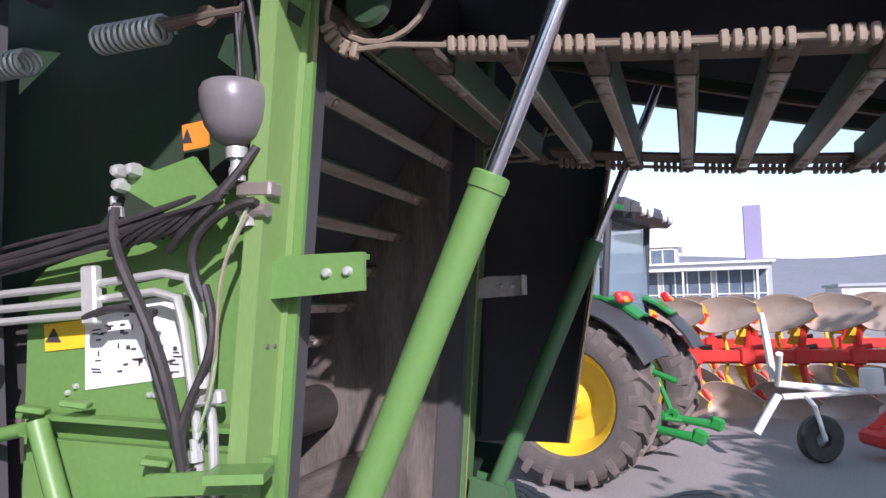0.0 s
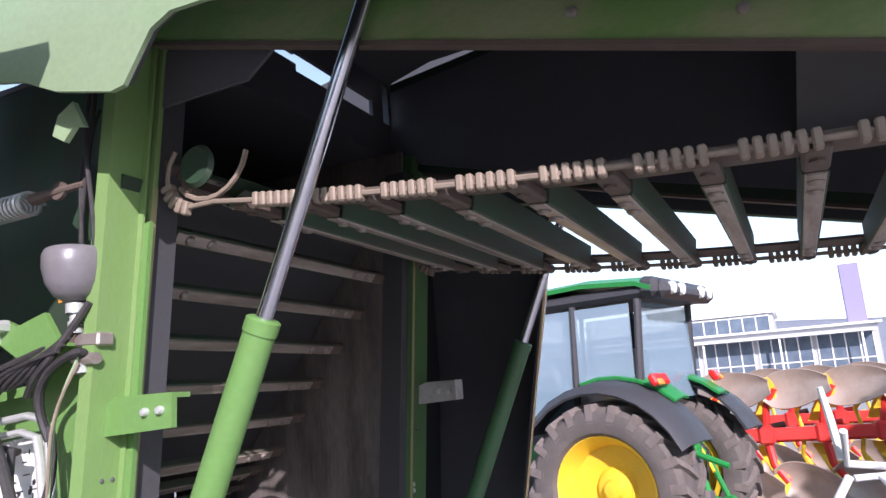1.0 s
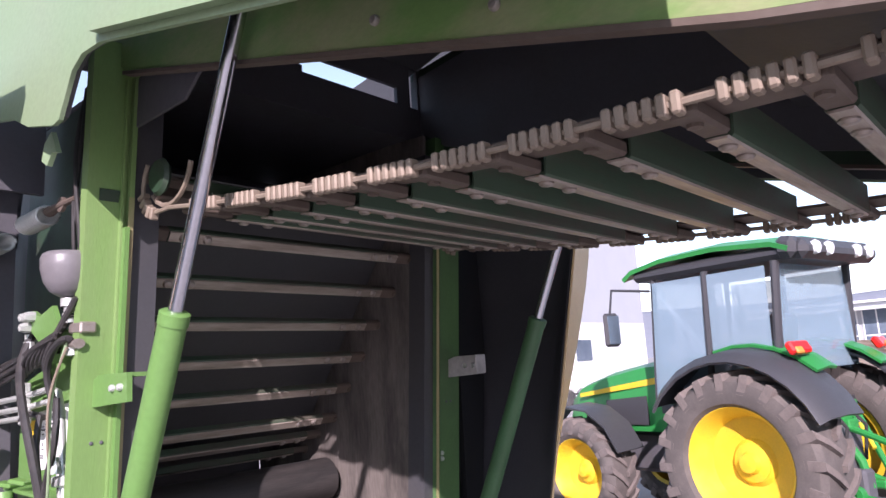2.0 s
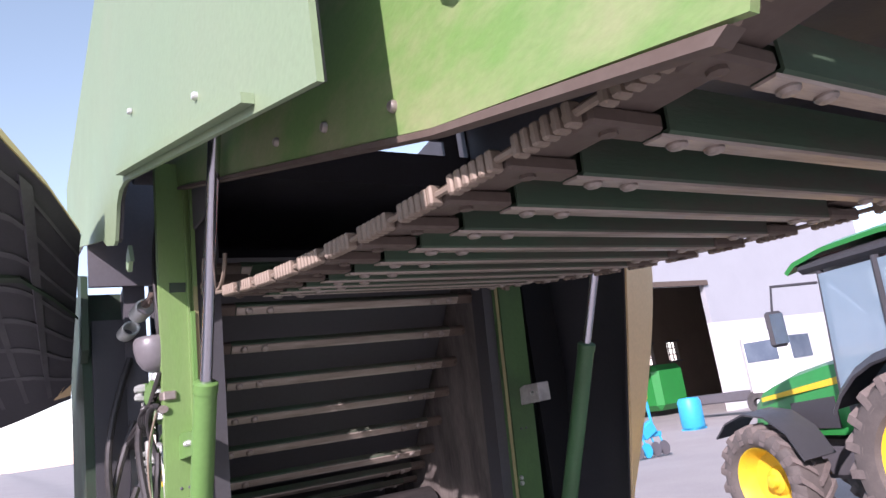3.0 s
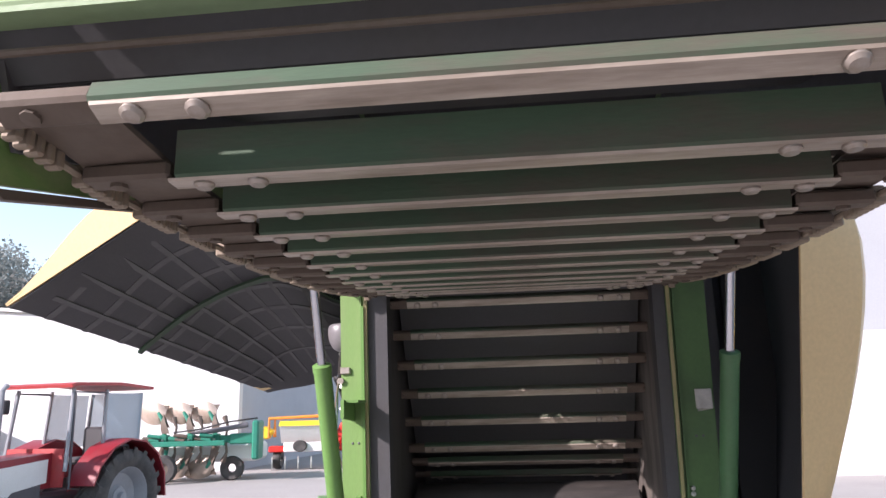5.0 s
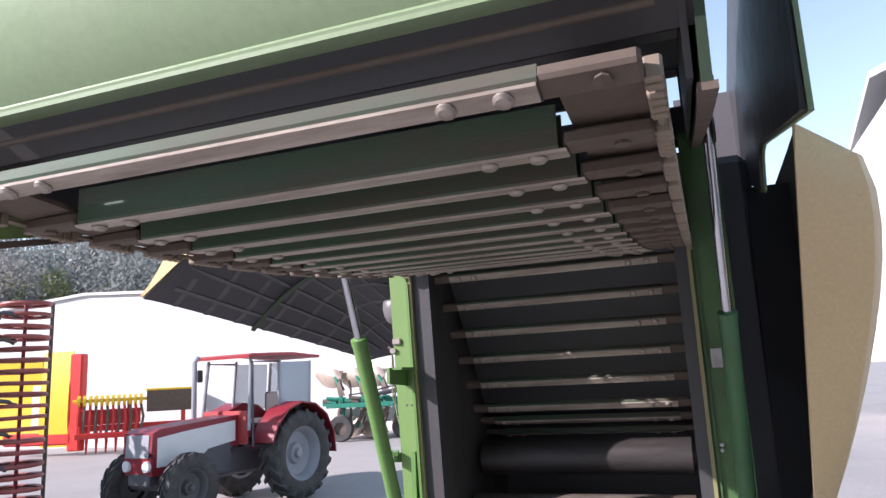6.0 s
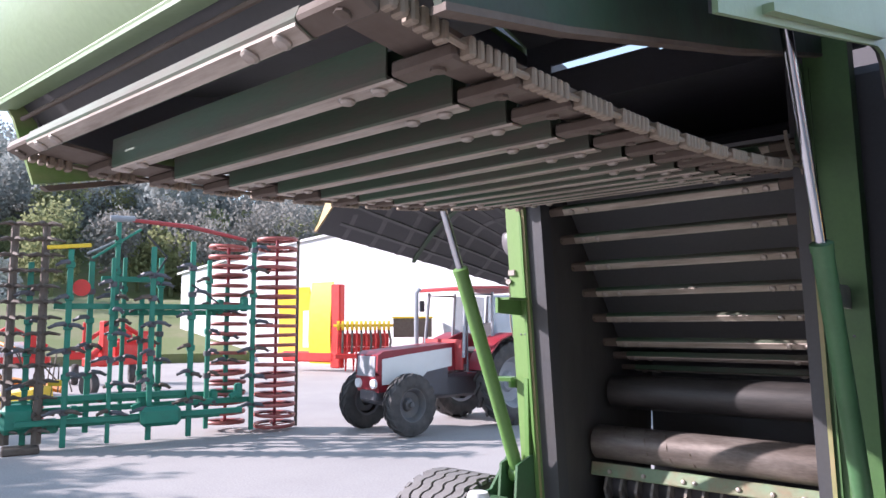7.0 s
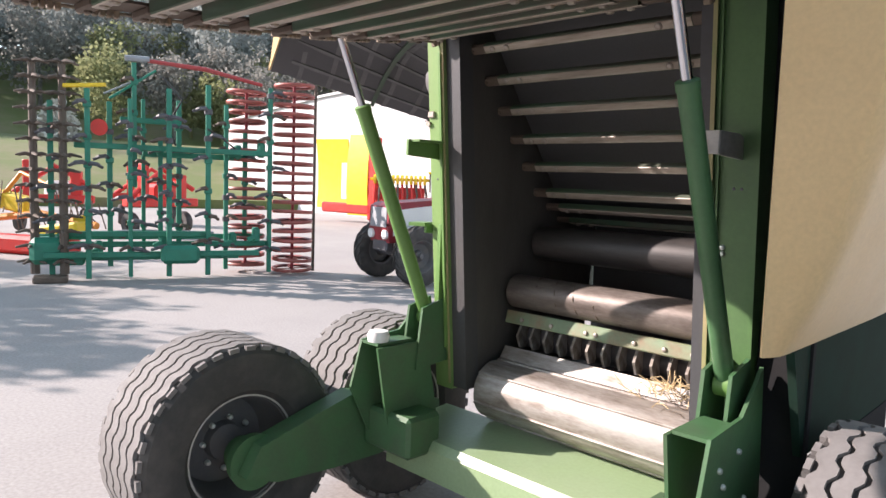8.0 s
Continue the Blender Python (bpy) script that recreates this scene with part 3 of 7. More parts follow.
for sx in (-1, 1):
    edge = [(-2.02, 2.42), (-1.46, 2.545), (0.40, 3.10)] if sx < 0 else [(-2.04, 2.47), (-1.69, 2.548), (-0.67, 2.815), (0.40, 3.12)]
    # The right plate takes the shade-dark green, the left one the lit green.
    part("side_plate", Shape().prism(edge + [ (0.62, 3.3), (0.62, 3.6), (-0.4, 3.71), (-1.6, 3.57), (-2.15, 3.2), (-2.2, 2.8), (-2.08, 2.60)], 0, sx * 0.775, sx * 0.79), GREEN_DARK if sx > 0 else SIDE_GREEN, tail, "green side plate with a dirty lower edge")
    part("lower_edge", Shape().prism([(-1.98, 2.405), (-1.46, 2.53), (0.40, 3.085), (0.40, 3.097), (-1.46, 2.542), (-2.0, 2.417)] if sx < 0 else [(y, z - 0.012) for y, z in edge] + [(y, z + 0.001) for y, z in reversed(edge)], 0, sx * 0.768, sx * 0.797), RUST, tail)
    part("inner_lining", Shape().prism(([(-1.98, 2.48), (-1.46, 2.60), (0.40, 3.15)] if sx < 0 else [(-1.99, 2.50), (-1.67, 2.60), (-0.66, 2.86), (0.40, 3.16)]) + [ (0.60, 3.3), (0.60, 3.55), (-0.4, 3.66), (-1.6, 3.52), (-2.1, 3.15), (-2.15, 2.8), (-2.04, 2.64)], 0, sx * 0.755, sx * 0.766), BLACK_SHEET, tail)
    if sx < 0:
        part("bracket", Shape().prism([(-1.70, 2.80), (-1.685, 2.765), (-1.66, 2.745), (-1.62, 2.745), (-1.595, 2.765), (-1.58, 2.80), (-1.58, 2.96), (-1.70, 2.96)], 0, -0.86, -0.80), GREEN_PALE, tail, "rounded pale green bracket")
        part("pivot_bolt", bolts([(-0.861, -1.64, 2.80)], (-1, 0, 0), 0.024, 0.03), BOLT, tail)
    if sx < 0:
        part("edge_bolt", bolts([(sx * 0.791, y, 2.60 + 0.3 * (y + 1.46)) for y in (-1.35, -1.05, -0.75)], (sx, 0, 0), 0.012, 0.010), BOLT, tail)
    low = [(-1.50, 2.58), (-0.05, 2.945), (0.05, 2.95), (0.11, 2.925), (0.15, 2.87), (0.19, 2.815), (0.23, 2.81), (0.42, 2.86), (0.55, 2.92), (0.85, 2.99), (1.5, 3.15), (2.2, 3.2), (2.2, 3.7), (0.5, 3.95), (-0.5, 3.95), (-1.4, 3.8), (-1.50, 3.7)]
    cover = part("side_cover", splay(Shape().prism(low, 0, sx * 1.043, sx * 1.055)), COVER_GREEN, baler, "green side cover, paled for sky glint")
    part("cover_liner", splay(Shape().prism([(y * 0.99, z + 0.01) for y, z in low], 0, sx * 1.030, sx * 1.041)), BLACK_PLASTIC, cover, "glossy black inner face")
    part("lip", splay(Shape().prism([(-1.25, 2.66), (-0.05, 2.965), (-0.05, 2.985), (-1.25, 2.68)], 0, sx * 1.055, sx * 1.08)), COVER_GREEN, cover)
    part("bulkhead", Shape().box((sx * 0.87, 1.32, 3.30), (0.33, 0.03, 0.80)), BLACK_SHEET, cover)
    part("cover_bolt", bolts([(sx * 1.056 * (1 + 0.035 * min(y, 0)), y, z) for y, z in ((-0.9, 2.84), (-0.2, 3.12), (-1.0, 3.1))], (sx, 0, 0), 0.010, 0.008), ZINC, cover)

NT = 12
for k in range(NT):
    y = -2.068 + 0.188 * k - (0.03 if k == 0 else 0)
    slope = math.degrees(math.atan((belt_z(y + 0.02) - belt_z(y - 0.02)) / 0.04))
    slat(tail, y, belt_z(y) + 0.008, slope - (14 if k == 0 else 0), LOW_SLAT if k == 0 else None)
slat(tail, 0.19, belt_z(0.19) + 0.008, 9)
slat(tail, 0.385, 2.70, 60)
# sprocket, guide and chain on each side
KNOB = Shape().box((0, 0, 0), (0.028, 0.017, 0.038), cut=0.004).mesh("chain_link", CHAIN)
for sx in (-1, 1):
    x = sx * 0.712
    line = [(y, belt_z(y) + 0.024) for y in [-2.06 + 0.038 * k for k in range(62)]]
    line += [(0.33 + 0.10 * math.cos(a), 2.73 + 0.10 * math.sin(a)) for a in (-1.2, -0.9, -0.6, -0.3, 0.0, 0.4, 0.8)]
    chain = part("chain", Shape().tube([(x, y, z) for y, z in line], 0.007, 6), CHAIN, tail, "dusty roller chain")
    for k in range(NT):
        for j in range(6):
            y = -2.07 + 0.188 * k + 0.0235 * j
            part("chain_link", None, None, tail, mesh=KNOB).matrix_basis = pose(x, y, belt_z(y) + 0.024)
    for a in (-1.3, -1.05, -0.8, -0.55, -0.3):
        part("chain_link", None, None, tail, mesh=KNOB).matrix_basis = pose(x, 0.33 + 0.10 * math.cos(a), 2.73 + 0.10 * math.sin(a), math.degrees(a) + 90)
    part("sprocket", Shape().lathe([(0.0005, -0.012), (0.05, -0.012), (0.06, 0), (0.05, 0.012), (0.0005, 0.012)], (x, 0.32, 2.745), (1, 0, 0), 24), GREEN_DARK, tail)
    part("guide_arc", Shape().tube([(x - sx * 0.02, 0.30 + 0.135 * math.cos(a), 2.79 + 0.135 * math.sin(a)) for a in [math.pi + 0.2 + 0.28 * k for k in range(9)]], 0.008, 6), CHAIN, tail)
    part("edge_strip", Shape().sheet([[(sx * 0.565, y, belt_z(y) + 0.045), (sx * 0.70, y, belt_z(y) + 0.04)] for y in [-2.06 + 0.2 * k for k in range(12)]], 0.01), RUST, tail)
part("guide_plate", Shape().prism([(0.12, 2.93), (0.44, 2.93), (0.50, 3.1), (-0.05, 3.05)], 0, -0.74, -0.73), BLACK_SHEET, tail)

# tandem axle and wheels
def baler_tyre():
    s = Shape()
    r, w = 0.535, 0.25
    s.lathe([(0.27, -0.18), (0.31, -0.225), (0.42, -w), (0.49, -0.235), (0.515, -0.205), (0.52, -0.1), (0.522, 0), (0.52, 0.1), (0.515, 0.205), (0.49, 0.235), (0.42, w), (0.31, 0.225), (0.27, 0.18)], (0, 0, 0), (1, 0, 0), 64)
    return s.mesh("tyre", RUBBER)


def baler_tread():
    """Five zigzag ribs round the tyre, and shoulder blocks."""
    s = Shape()
    n = 112
    edges = [-0.20, -0.122, -0.043, 0.043, 0.122, 0.20]
    for i in range(5):
        x0, x1 = edges[i] + 0.009, edges[i + 1] - 0.009
        v = []
        for k in range(n):
            a = 2 * math.pi * k / n
            z = (0.011 if k % 4 < 2 else -0.011)
            for x, r in ((x0 + z, 0.512), (x0 + z, 0.535), (x1 + z, 0.535), (x1 + z, 0.512)):
                v.append((x, r * math.cos(a), r * math.sin(a)))
        f = []
        for k in range(n):
            j = (k + 1) % n
            f += [(k * 4 + e, k * 4 + e + 1, j * 4 + e + 1, j * 4 + e) for e in range(3)]
        s.add(v, f)
    for k in range(38):
        a = 2 * math.pi * k / 38
        for sx in (-1, 1):
            s.box((sx * 0.213, 0.517 * math.cos(a), 0.517 * math.sin(a)), (0.022, 0.05, 0.022), (math.degrees(a) + 90, 0, 0))
    return s.mesh("tread", TREAD, 25)


TYRE, TREADS = baler_tyre(), baler_tread()
RIM = Shape().lathe([(0.0005, 0.03), (0.09, 0.03), (0.10, -0.02), (0.22, -0.03), (0.255, 0.09), (0.265, 0.175), (0.285, 0.185), (0.285, -0.185), (0.25, -0.17)], (0, 0, 0), (1, 0, 0), 40).mesh("rim", RIM_DARK)
NUTS = [(0.03, 0.13 * math.cos(k * math.pi / 4), 0.13 * math.sin(k * math.pi / 4)) for k in range(8)]
for sx in (-1, 1):
    for y in (-0.42, 0.68):
        wheel = new("wheel")
        wheel.parent = baler
        wheel.matrix_basis = pose(sx * 1.39, y, 0.55, 17 * y, 0, 0 if sx < 0 else 180)
        wheel["label"] = "wide dusty tyre with zigzag ribs on a grey rim"
        wheel.scale = (1.03, 1.03, 1.03)
        for name, me in (("tyre", TYRE), ("tread", TREADS), ("rim", RIM)):
            part(name, None, None, wheel, mesh=me)
        part("rim_edge", Shape().lathe([(0.274, 0.182), (0.29, 0.182), (0.29, 0.194), (0.274, 0.194), (0.274, 0.182)], (0, 0, 0), (1, 0, 0), 40).lathe([(0.274, -0.194), (0.29, -0.194), (0.29, -0.182), (0.274, -0.182), (0.274, -0.194)], (0, 0, 0), (1, 0, 0), 40), GALVANISED, wheel, "pale worn rim edge")
        part("wheel_nut", bolts(NUTS, (1, 0, 0), 0.014, 0.02), ZINC, wheel)
    bogie = part("bogie_beam", Shape().prism([(-0.52, 0.50), (-0.44, 0.64), (-0.1, 0.74), (0.12, 0.80), (0.36, 0.74), (0.76, 0.64), (0.78, 0.48), (0.3, 0.42), (0.0, 0.42), (-0.35, 0.44)], 0, sx * 0.98, sx * 1.10), CHASSIS, baler, "green tandem axle beam, darkened for shade")
    for y in (-0.42, 0.68):
        part("hub", Shape().lathe([(0.0005, 0), (0.14, 0), (0.13, 0.06), (0.10, 0.08), (0.09, 0.16), (0.0005, 0.16)], (sx * 1.06, y, 0.535), (sx, 0, 0), 24), CHASSIS, bogie)
    part("axle_arm", Shape().box((sx * 0.80, 0.30, 0.62), (0.36, 0.24, 0.22), cut=0.02), CHASSIS, bogie)
    frame_plate = part("frame_plate", Shape().prism([(0.12, 1.10), (0.38, 1.12), (0.55, 1.28), (0.62, 0.6), (0.2, 0.55), (0.05, 0.85)], 0, sx * 0.93, sx * 0.945), CHASSIS, baler, "green bolted frame plate, darkened for shade")
    part("bolt", bolts([(sx * 0.945, y, z) for y, z in ((0.2, 0.97), (0.24, 0.9), (0.36, 1.0), (0.44, 0.8), (0.3, 0.7), (0.15, 0.85))], (sx, 0, 0), 0.012, 0.012), ZINC, frame_plate)
    part("top_plate", Shape().box((sx * 0.87, 0.24, 1.09), (0.13, 0.24, 0.014)), CHASSIS, frame_plate)
    part("inner_frame", Shape().prism([(0.1, 1.08), (0.45, 1.08), (0.55, 0.6), (0.2, 0.55)], 0, sx * 0.78, sx * 0.795), CHASSIS, baler)
    if sx < 0:
        part("rubber_buffer", Shape().lathe([(0.0005, 0.0), (0.055, 0.0), (0.06, 0.03), (0.05, 0.055), (0.0005, 0.06)], (sx * 0.86, 0.17, 1.097), (0, 0, 1), 20), WHITE, frame_plate, "off-white plastic cap")


part("side_skirt", Shape().prism([(0.45, 1.38), (0.62, 0.95), (1.9, 0.9), (1.9, 1.45)], 0, 1.05, 1.08), SKIRT_GREEN, baler, "green lower side skirt, darkened for shade")
part("drive_case", Shape().box((0.87, 1.32, 2.0), (0.34, 1.2, 2.3), cut=0.05), BLACK_SHEET, baler, "black drive case behind the closed hood")

# Added black sheets that keep the sunlit ground behind from showing.
part("side_guard", Shape().box((0.99, 0.645, 0.98), (0.20, 0.03, 0.92)).box((1.075, 1.27, 0.72), (0.02, 1.24, 0.40)), MATT_BLACK, baler, "black sheets added below the closed hood to hide lit ground")
part("hood_frame", Shape().prism([(0.98, 1.42), (1.10, 1.42), (1.20, 2.2), (1.19, 2.93), (1.0, 2.93)], 1, 0.60, 0.63), MATT_BLACK, baler, "black panel behind the closed hood")

# side hoods: the right one closed, the left one swung up
def closed_hood(off, u, t):
    z = 3.0 - 1.60 * u
    return Vector((1.054 + 0.056 * (z - 1.34) + off, 0.194 - 0.177 * (z - 1.34) + t, z))


HINGE_REAR, CORNER, OUTER_REAR = Vector((-1.06, 1.05, 3.05)), Vector((-1.40, 0.08, 3.21)), Vector((-2.873, 0.72, 2.715))
HINGE_FRONT, OUTER_FRONT = Vector((-1.08, 1.9, 2.45)), Vector((-1.85, 2.1, 2.28))


def open_hood(off, u, t):
    """The raised hood: its rear edge runs from the hinge over a corner to the outer end."""
    v, c = t / 1.75, 1 / 6
    rear = Vector()
    for w in (max(0.0, u - 0.05), u, min(1.0, u + 0.05)):
        rear += (HINGE_REAR.lerp(CORNER, w / c) if w < c else CORNER.lerp(OUTER_REAR, (w - c) / (1 - c))) / 3
    return rear.lerp(HINGE_FRONT.lerp(OUTER_FRONT, u), v) + Vector((-0.35, -0.12, 0.93)) * off


def hood(parent, at, label, ribbed):
    sweep = 0.0 if ribbed else 0.10
    N = 13
    shell, liner, ribs = [], [], Shape()
    swell = lambda u: 0.02 + 0.20 * math.sin(math.pi * u) ** 2
    if not ribbed:
        swell = lambda u: 0.03 + 0.285 * max(0.0, math.sin(math.pi * min(1.0, u) ** 0.52)) ** 0.75
    for i in range(N):
        u = i / (N - 1)
        b = swell(u)
        edge = [at(0, u, 0), at(b * 0.5, u, sweep * 0.45), at(b * 0.86, u, sweep * 0.85), at(b * 0.97, u, sweep + 0.04), at(b, u, sweep + 0.10)]
        shell.append(edge + [at(b * k, u, t) for t, k in ((0.4, 1), (0.8, 1), (1.2, 1), (1.55, 0.8), (1.75, 0.1))])
    depth = lambda u: swell(u) * (0.65 if ribbed else 0.55)
    fall = lambda t: 1.0 if t < 1.2 else 1.0 - 0.2 * (t - 1.2) / 0.3 if t < 1.5 else 0.8 * (1.74 - t) / 0.24
    for i in range(N):
        u = i / (N - 1)
        liner.append([at(depth(u) * k, u, t) for t, k in ((0.012, 0.0), (0.06, 0.5), (0.16, 0.9), (0.4, 1), (0.8, 1), (1.2, 1), (1.5, 0.8), (1.74, 0.0), (1.79, -0.25 if ribbed else 0.0))])
    body = part("side_hood", Shape().sheet(shell, -0.01), BEIGE, parent, label)
    part("liner", Shape().sheet(liner, -0.006), LINER, body, "black inner lining")
    if not ribbed:
        return body
    for t in (0.22, 0.44, 0.66, 0.88, 1.10, 1.32, 1.54):
        ribs.sheet([[at(depth(i / 24) * fall(t) - 0.012, i / 24, t - 0.017), at(depth(i / 24) * fall(t) - 0.012, i / 24, t + 0.017)] for i in range(25)], 0.014)
    for k in range(1, 8):
        u = k / 8
        ribs.sheet([[at(depth(u) * fall(t) - 0.014, u - 0.012, t) for t in (0.14, 0.5, 0.9, 1.2, 1.5, 1.7)], [at(depth(u) * fall(t) - 0.014, u + 0.012, t) for t in (0.14, 0.5, 0.9, 1.2, 1.5, 1.7)]], 0.014)
    part("rib", ribs, RIB, body, "moulded cross ribs")
    return body


part("side_drive", Shape().prism([(1.45, 1.4), (1.55, 1.1), (2.1, 1.1), (2.15, 2.7), (1.9, 2.95), (1.5, 2.9), (1.42, 2.3)], 0, -1.06, -0.81), GREEN_DARK, baler, "dark green side drive box")
part("drive_cover", Shape().prism([(1.40, 1.5), (1.44, 1.5), (1.44, 2.75), (1.40, 2.75)], 0, -1.02, -0.84), BLACK_PLASTIC, baler)
part("hood_arm", Shape().prism([(1.30, 2.95), (1.33, 2.6), (1.42, 2.55), (1.5, 3.0)], 0, -1.07, -1.04), GREEN_DARK, baler, "dark green arm that carries the open hood")
for q, (y, z) in enumerate(((1.36, 2.2), (1.38, 1.9), (1.36, 1.6))):
    part("drive_hose", Shape().tube([(-0.86 - 0.12 * math.sin(2.6 * w), y - 0.06 * math.sin(3.1 * w + q), z + 0.35 - 0.85 * w) for w in [k / 12 for k in range(13)]], 0.016, 8), HOSE, baler)
part("drive_pipe", Shape().tube([(-1.0, 1.32, 1.75), (-0.99, 1.3, 1.1), (-0.96, 1.3, 0.7)], 0.016, 8), ZINC, baler)
# baffle above the chamber, with a slot and a slit that let the sky through
for x0, x1, z0, z1 in ((-0.76, 0.79, 3.22, 3.385), (-0.76, 0.79, 3.585, 3.72), (-0.76, 0.03, 3.46, 3.585), (-0.76, -0.60, 3.385, 3.46), (-0.60, 0.03, 3.385, 3.415), (0.03, 0.69, 3.47, 3.585), (0.60, 0.69, 3.385, 3.47), (0.745, 0.79, 3.385, 3.585)):
    part("baffle", Shape().box(((x0 + x1) / 2, 0.56, (z0 + z1) / 2), (x1 - x0, 0.02, z1 - z0)), BLACK_SHEET, baler)
hood(baler, closed_hood, "closed beige side hood with a curved edge", False)
up_hood = hood(baler, open_hood, "beige side hood swung up, black ribbed inside", True)
part("cross_bar", Shape().sheet([[open_hood(0.10 * math.sin(math.pi * k / 12) - 0.03, k / 12, 0.77), open_hood(0.10 * math.sin(math.pi * k / 12) - 0.03, k / 12, 0.80)] for k in range(13)], 0.02), GREEN_DARK, up_hood, "green stiffening bar")
part("sticker", Shape().sheet([[open_hood(0.10, 0.86, 1.02), open_hood(0.10, 0.93, 1.02)], [open_hood(0.10, 0.86, 1.14), open_hood(0.10, 0.93, 1.14)]], 0.004), GREY, up_hood, "small grey sticker")

# ---- hydraulics and fittings on the baler's open side ----
X = -0.69
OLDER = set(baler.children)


def bolt_at(parent, p, normal, r=0.012, h=0.012, material=None):
    return part("bolt", bolts([p], normal, r, h, 6), material or ZINC, parent)


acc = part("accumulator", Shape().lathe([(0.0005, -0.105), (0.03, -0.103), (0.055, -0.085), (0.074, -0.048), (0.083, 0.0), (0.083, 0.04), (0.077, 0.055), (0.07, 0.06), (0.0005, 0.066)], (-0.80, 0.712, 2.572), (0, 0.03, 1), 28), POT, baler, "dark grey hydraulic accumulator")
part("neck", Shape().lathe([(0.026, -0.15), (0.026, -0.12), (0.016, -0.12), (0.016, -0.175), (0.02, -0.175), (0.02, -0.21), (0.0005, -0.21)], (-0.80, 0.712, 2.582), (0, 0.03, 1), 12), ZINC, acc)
valve = part("valve_block", Shape().box((-0.775, 0.665, 2.35), (0.05, 0.10, 0.042), (3, 0, 0), 0.006).tube([(-0.80, 0.62, 2.29), (-0.80, 0.70, 2.295)], 0.018, 10), BOLT, baler)
arm = part("arm_bracket", Shape().prism([(0.75, 2.34), (0.84, 2.255), (1.03, 2.37), (1.07, 2.42), (1.02, 2.45), (0.95, 2.42), (0.83, 2.45)], 0, -0.81, -0.795).box((-0.745, 0.93, 2.30), (0.10, 0.22, 0.014), (-30, 0, 0)), GREEN, baler)
for p in ((1.045, 2.425), (1.04, 2.385), (1.00, 2.425)):
    bolt_at(arm, (-0.812, *p), (-1, 0, 0), 0.017, 0.03)

# coil springs of the belt tension
def coil(c, length, r, turns, thick, material=None):
    n = turns * 14
    return Shape().tube([(c[0] + r * math.cos(2 * math.pi * turns * k / n), c[1] + length * (k / n - 0.5), c[2] + r * math.sin(2 * math.pi * turns * k / n)) for k in range(n + 1)], thick, 6)


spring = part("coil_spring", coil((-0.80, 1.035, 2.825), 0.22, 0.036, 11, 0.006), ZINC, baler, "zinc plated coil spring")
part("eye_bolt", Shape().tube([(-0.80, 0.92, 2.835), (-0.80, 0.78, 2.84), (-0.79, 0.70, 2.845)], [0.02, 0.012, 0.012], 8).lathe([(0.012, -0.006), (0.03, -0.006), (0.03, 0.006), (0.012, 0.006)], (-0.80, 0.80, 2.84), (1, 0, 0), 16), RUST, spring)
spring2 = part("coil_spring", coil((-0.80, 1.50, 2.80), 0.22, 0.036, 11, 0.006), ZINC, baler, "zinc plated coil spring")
part("lever_plate", Shape().prism([(0.60, 3.05), (0.66, 3.02), (0.68, 2.96), (0.63, 2.93), (0.59, 2.97), (0.55, 2.96)], 0, -0.90, -0.885), GREEN_PALE, baler)

# zinc pipes
pipes = [
    [(-0.77, 1.9, 2.075), (-0.77, 1.2, 2.115), (-0.77, 0.95, 2.14), (-0.77, 0.88, 2.125), (-0.77, 0.85, 2.06), (-0.77, 0.80, 1.72), (-0.77, 0.79, 1.45)],
    [(-0.76, 1.9, 2.03), (-0.76, 1.2, 2.07), (-0.76, 0.99, 2.09), (-0.76, 0.92, 2.07), (-0.76, 0.90, 2.0), (-0.76, 0.855, 1.72), (-0.76, 0.84, 1.45)],
    [(-0.75, 1.9, 1.99), (-0.75, 1.22, 2.03)],
]
for p in pipes:
    part("pipe", Shape().tube(p, 0.0125, 10), ZINC, baler, "bright zinc hydraulic pipe")
part("pipe_clamp", Shape().box((-0.775, 1.185, 2.085), (0.03, 0.05, 0.17), (-3, 0, 0), 0.006), ZINC, baler)
part("pipe_clamp", Shape().box((-0.775, 0.815, 1.80), (0.03, 0.10, 0.04), (-6, 0, 0), 0.006), ZINC, baler)


def bow(a, b, drop, out=0.03, n=12, turn=0.0):
    """A line of points between two ends that sags and bulges outwards."""
    a, b = Vector(a), Vector(b)
    pts = []
    for k in range(n + 1):
        t = k / n
        s = math.sin(math.pi * t)
        pts.append(a.lerp(b, t) + Vector((-out * s, turn * math.sin(2 * math.pi * t), -drop * s)))
    return pts


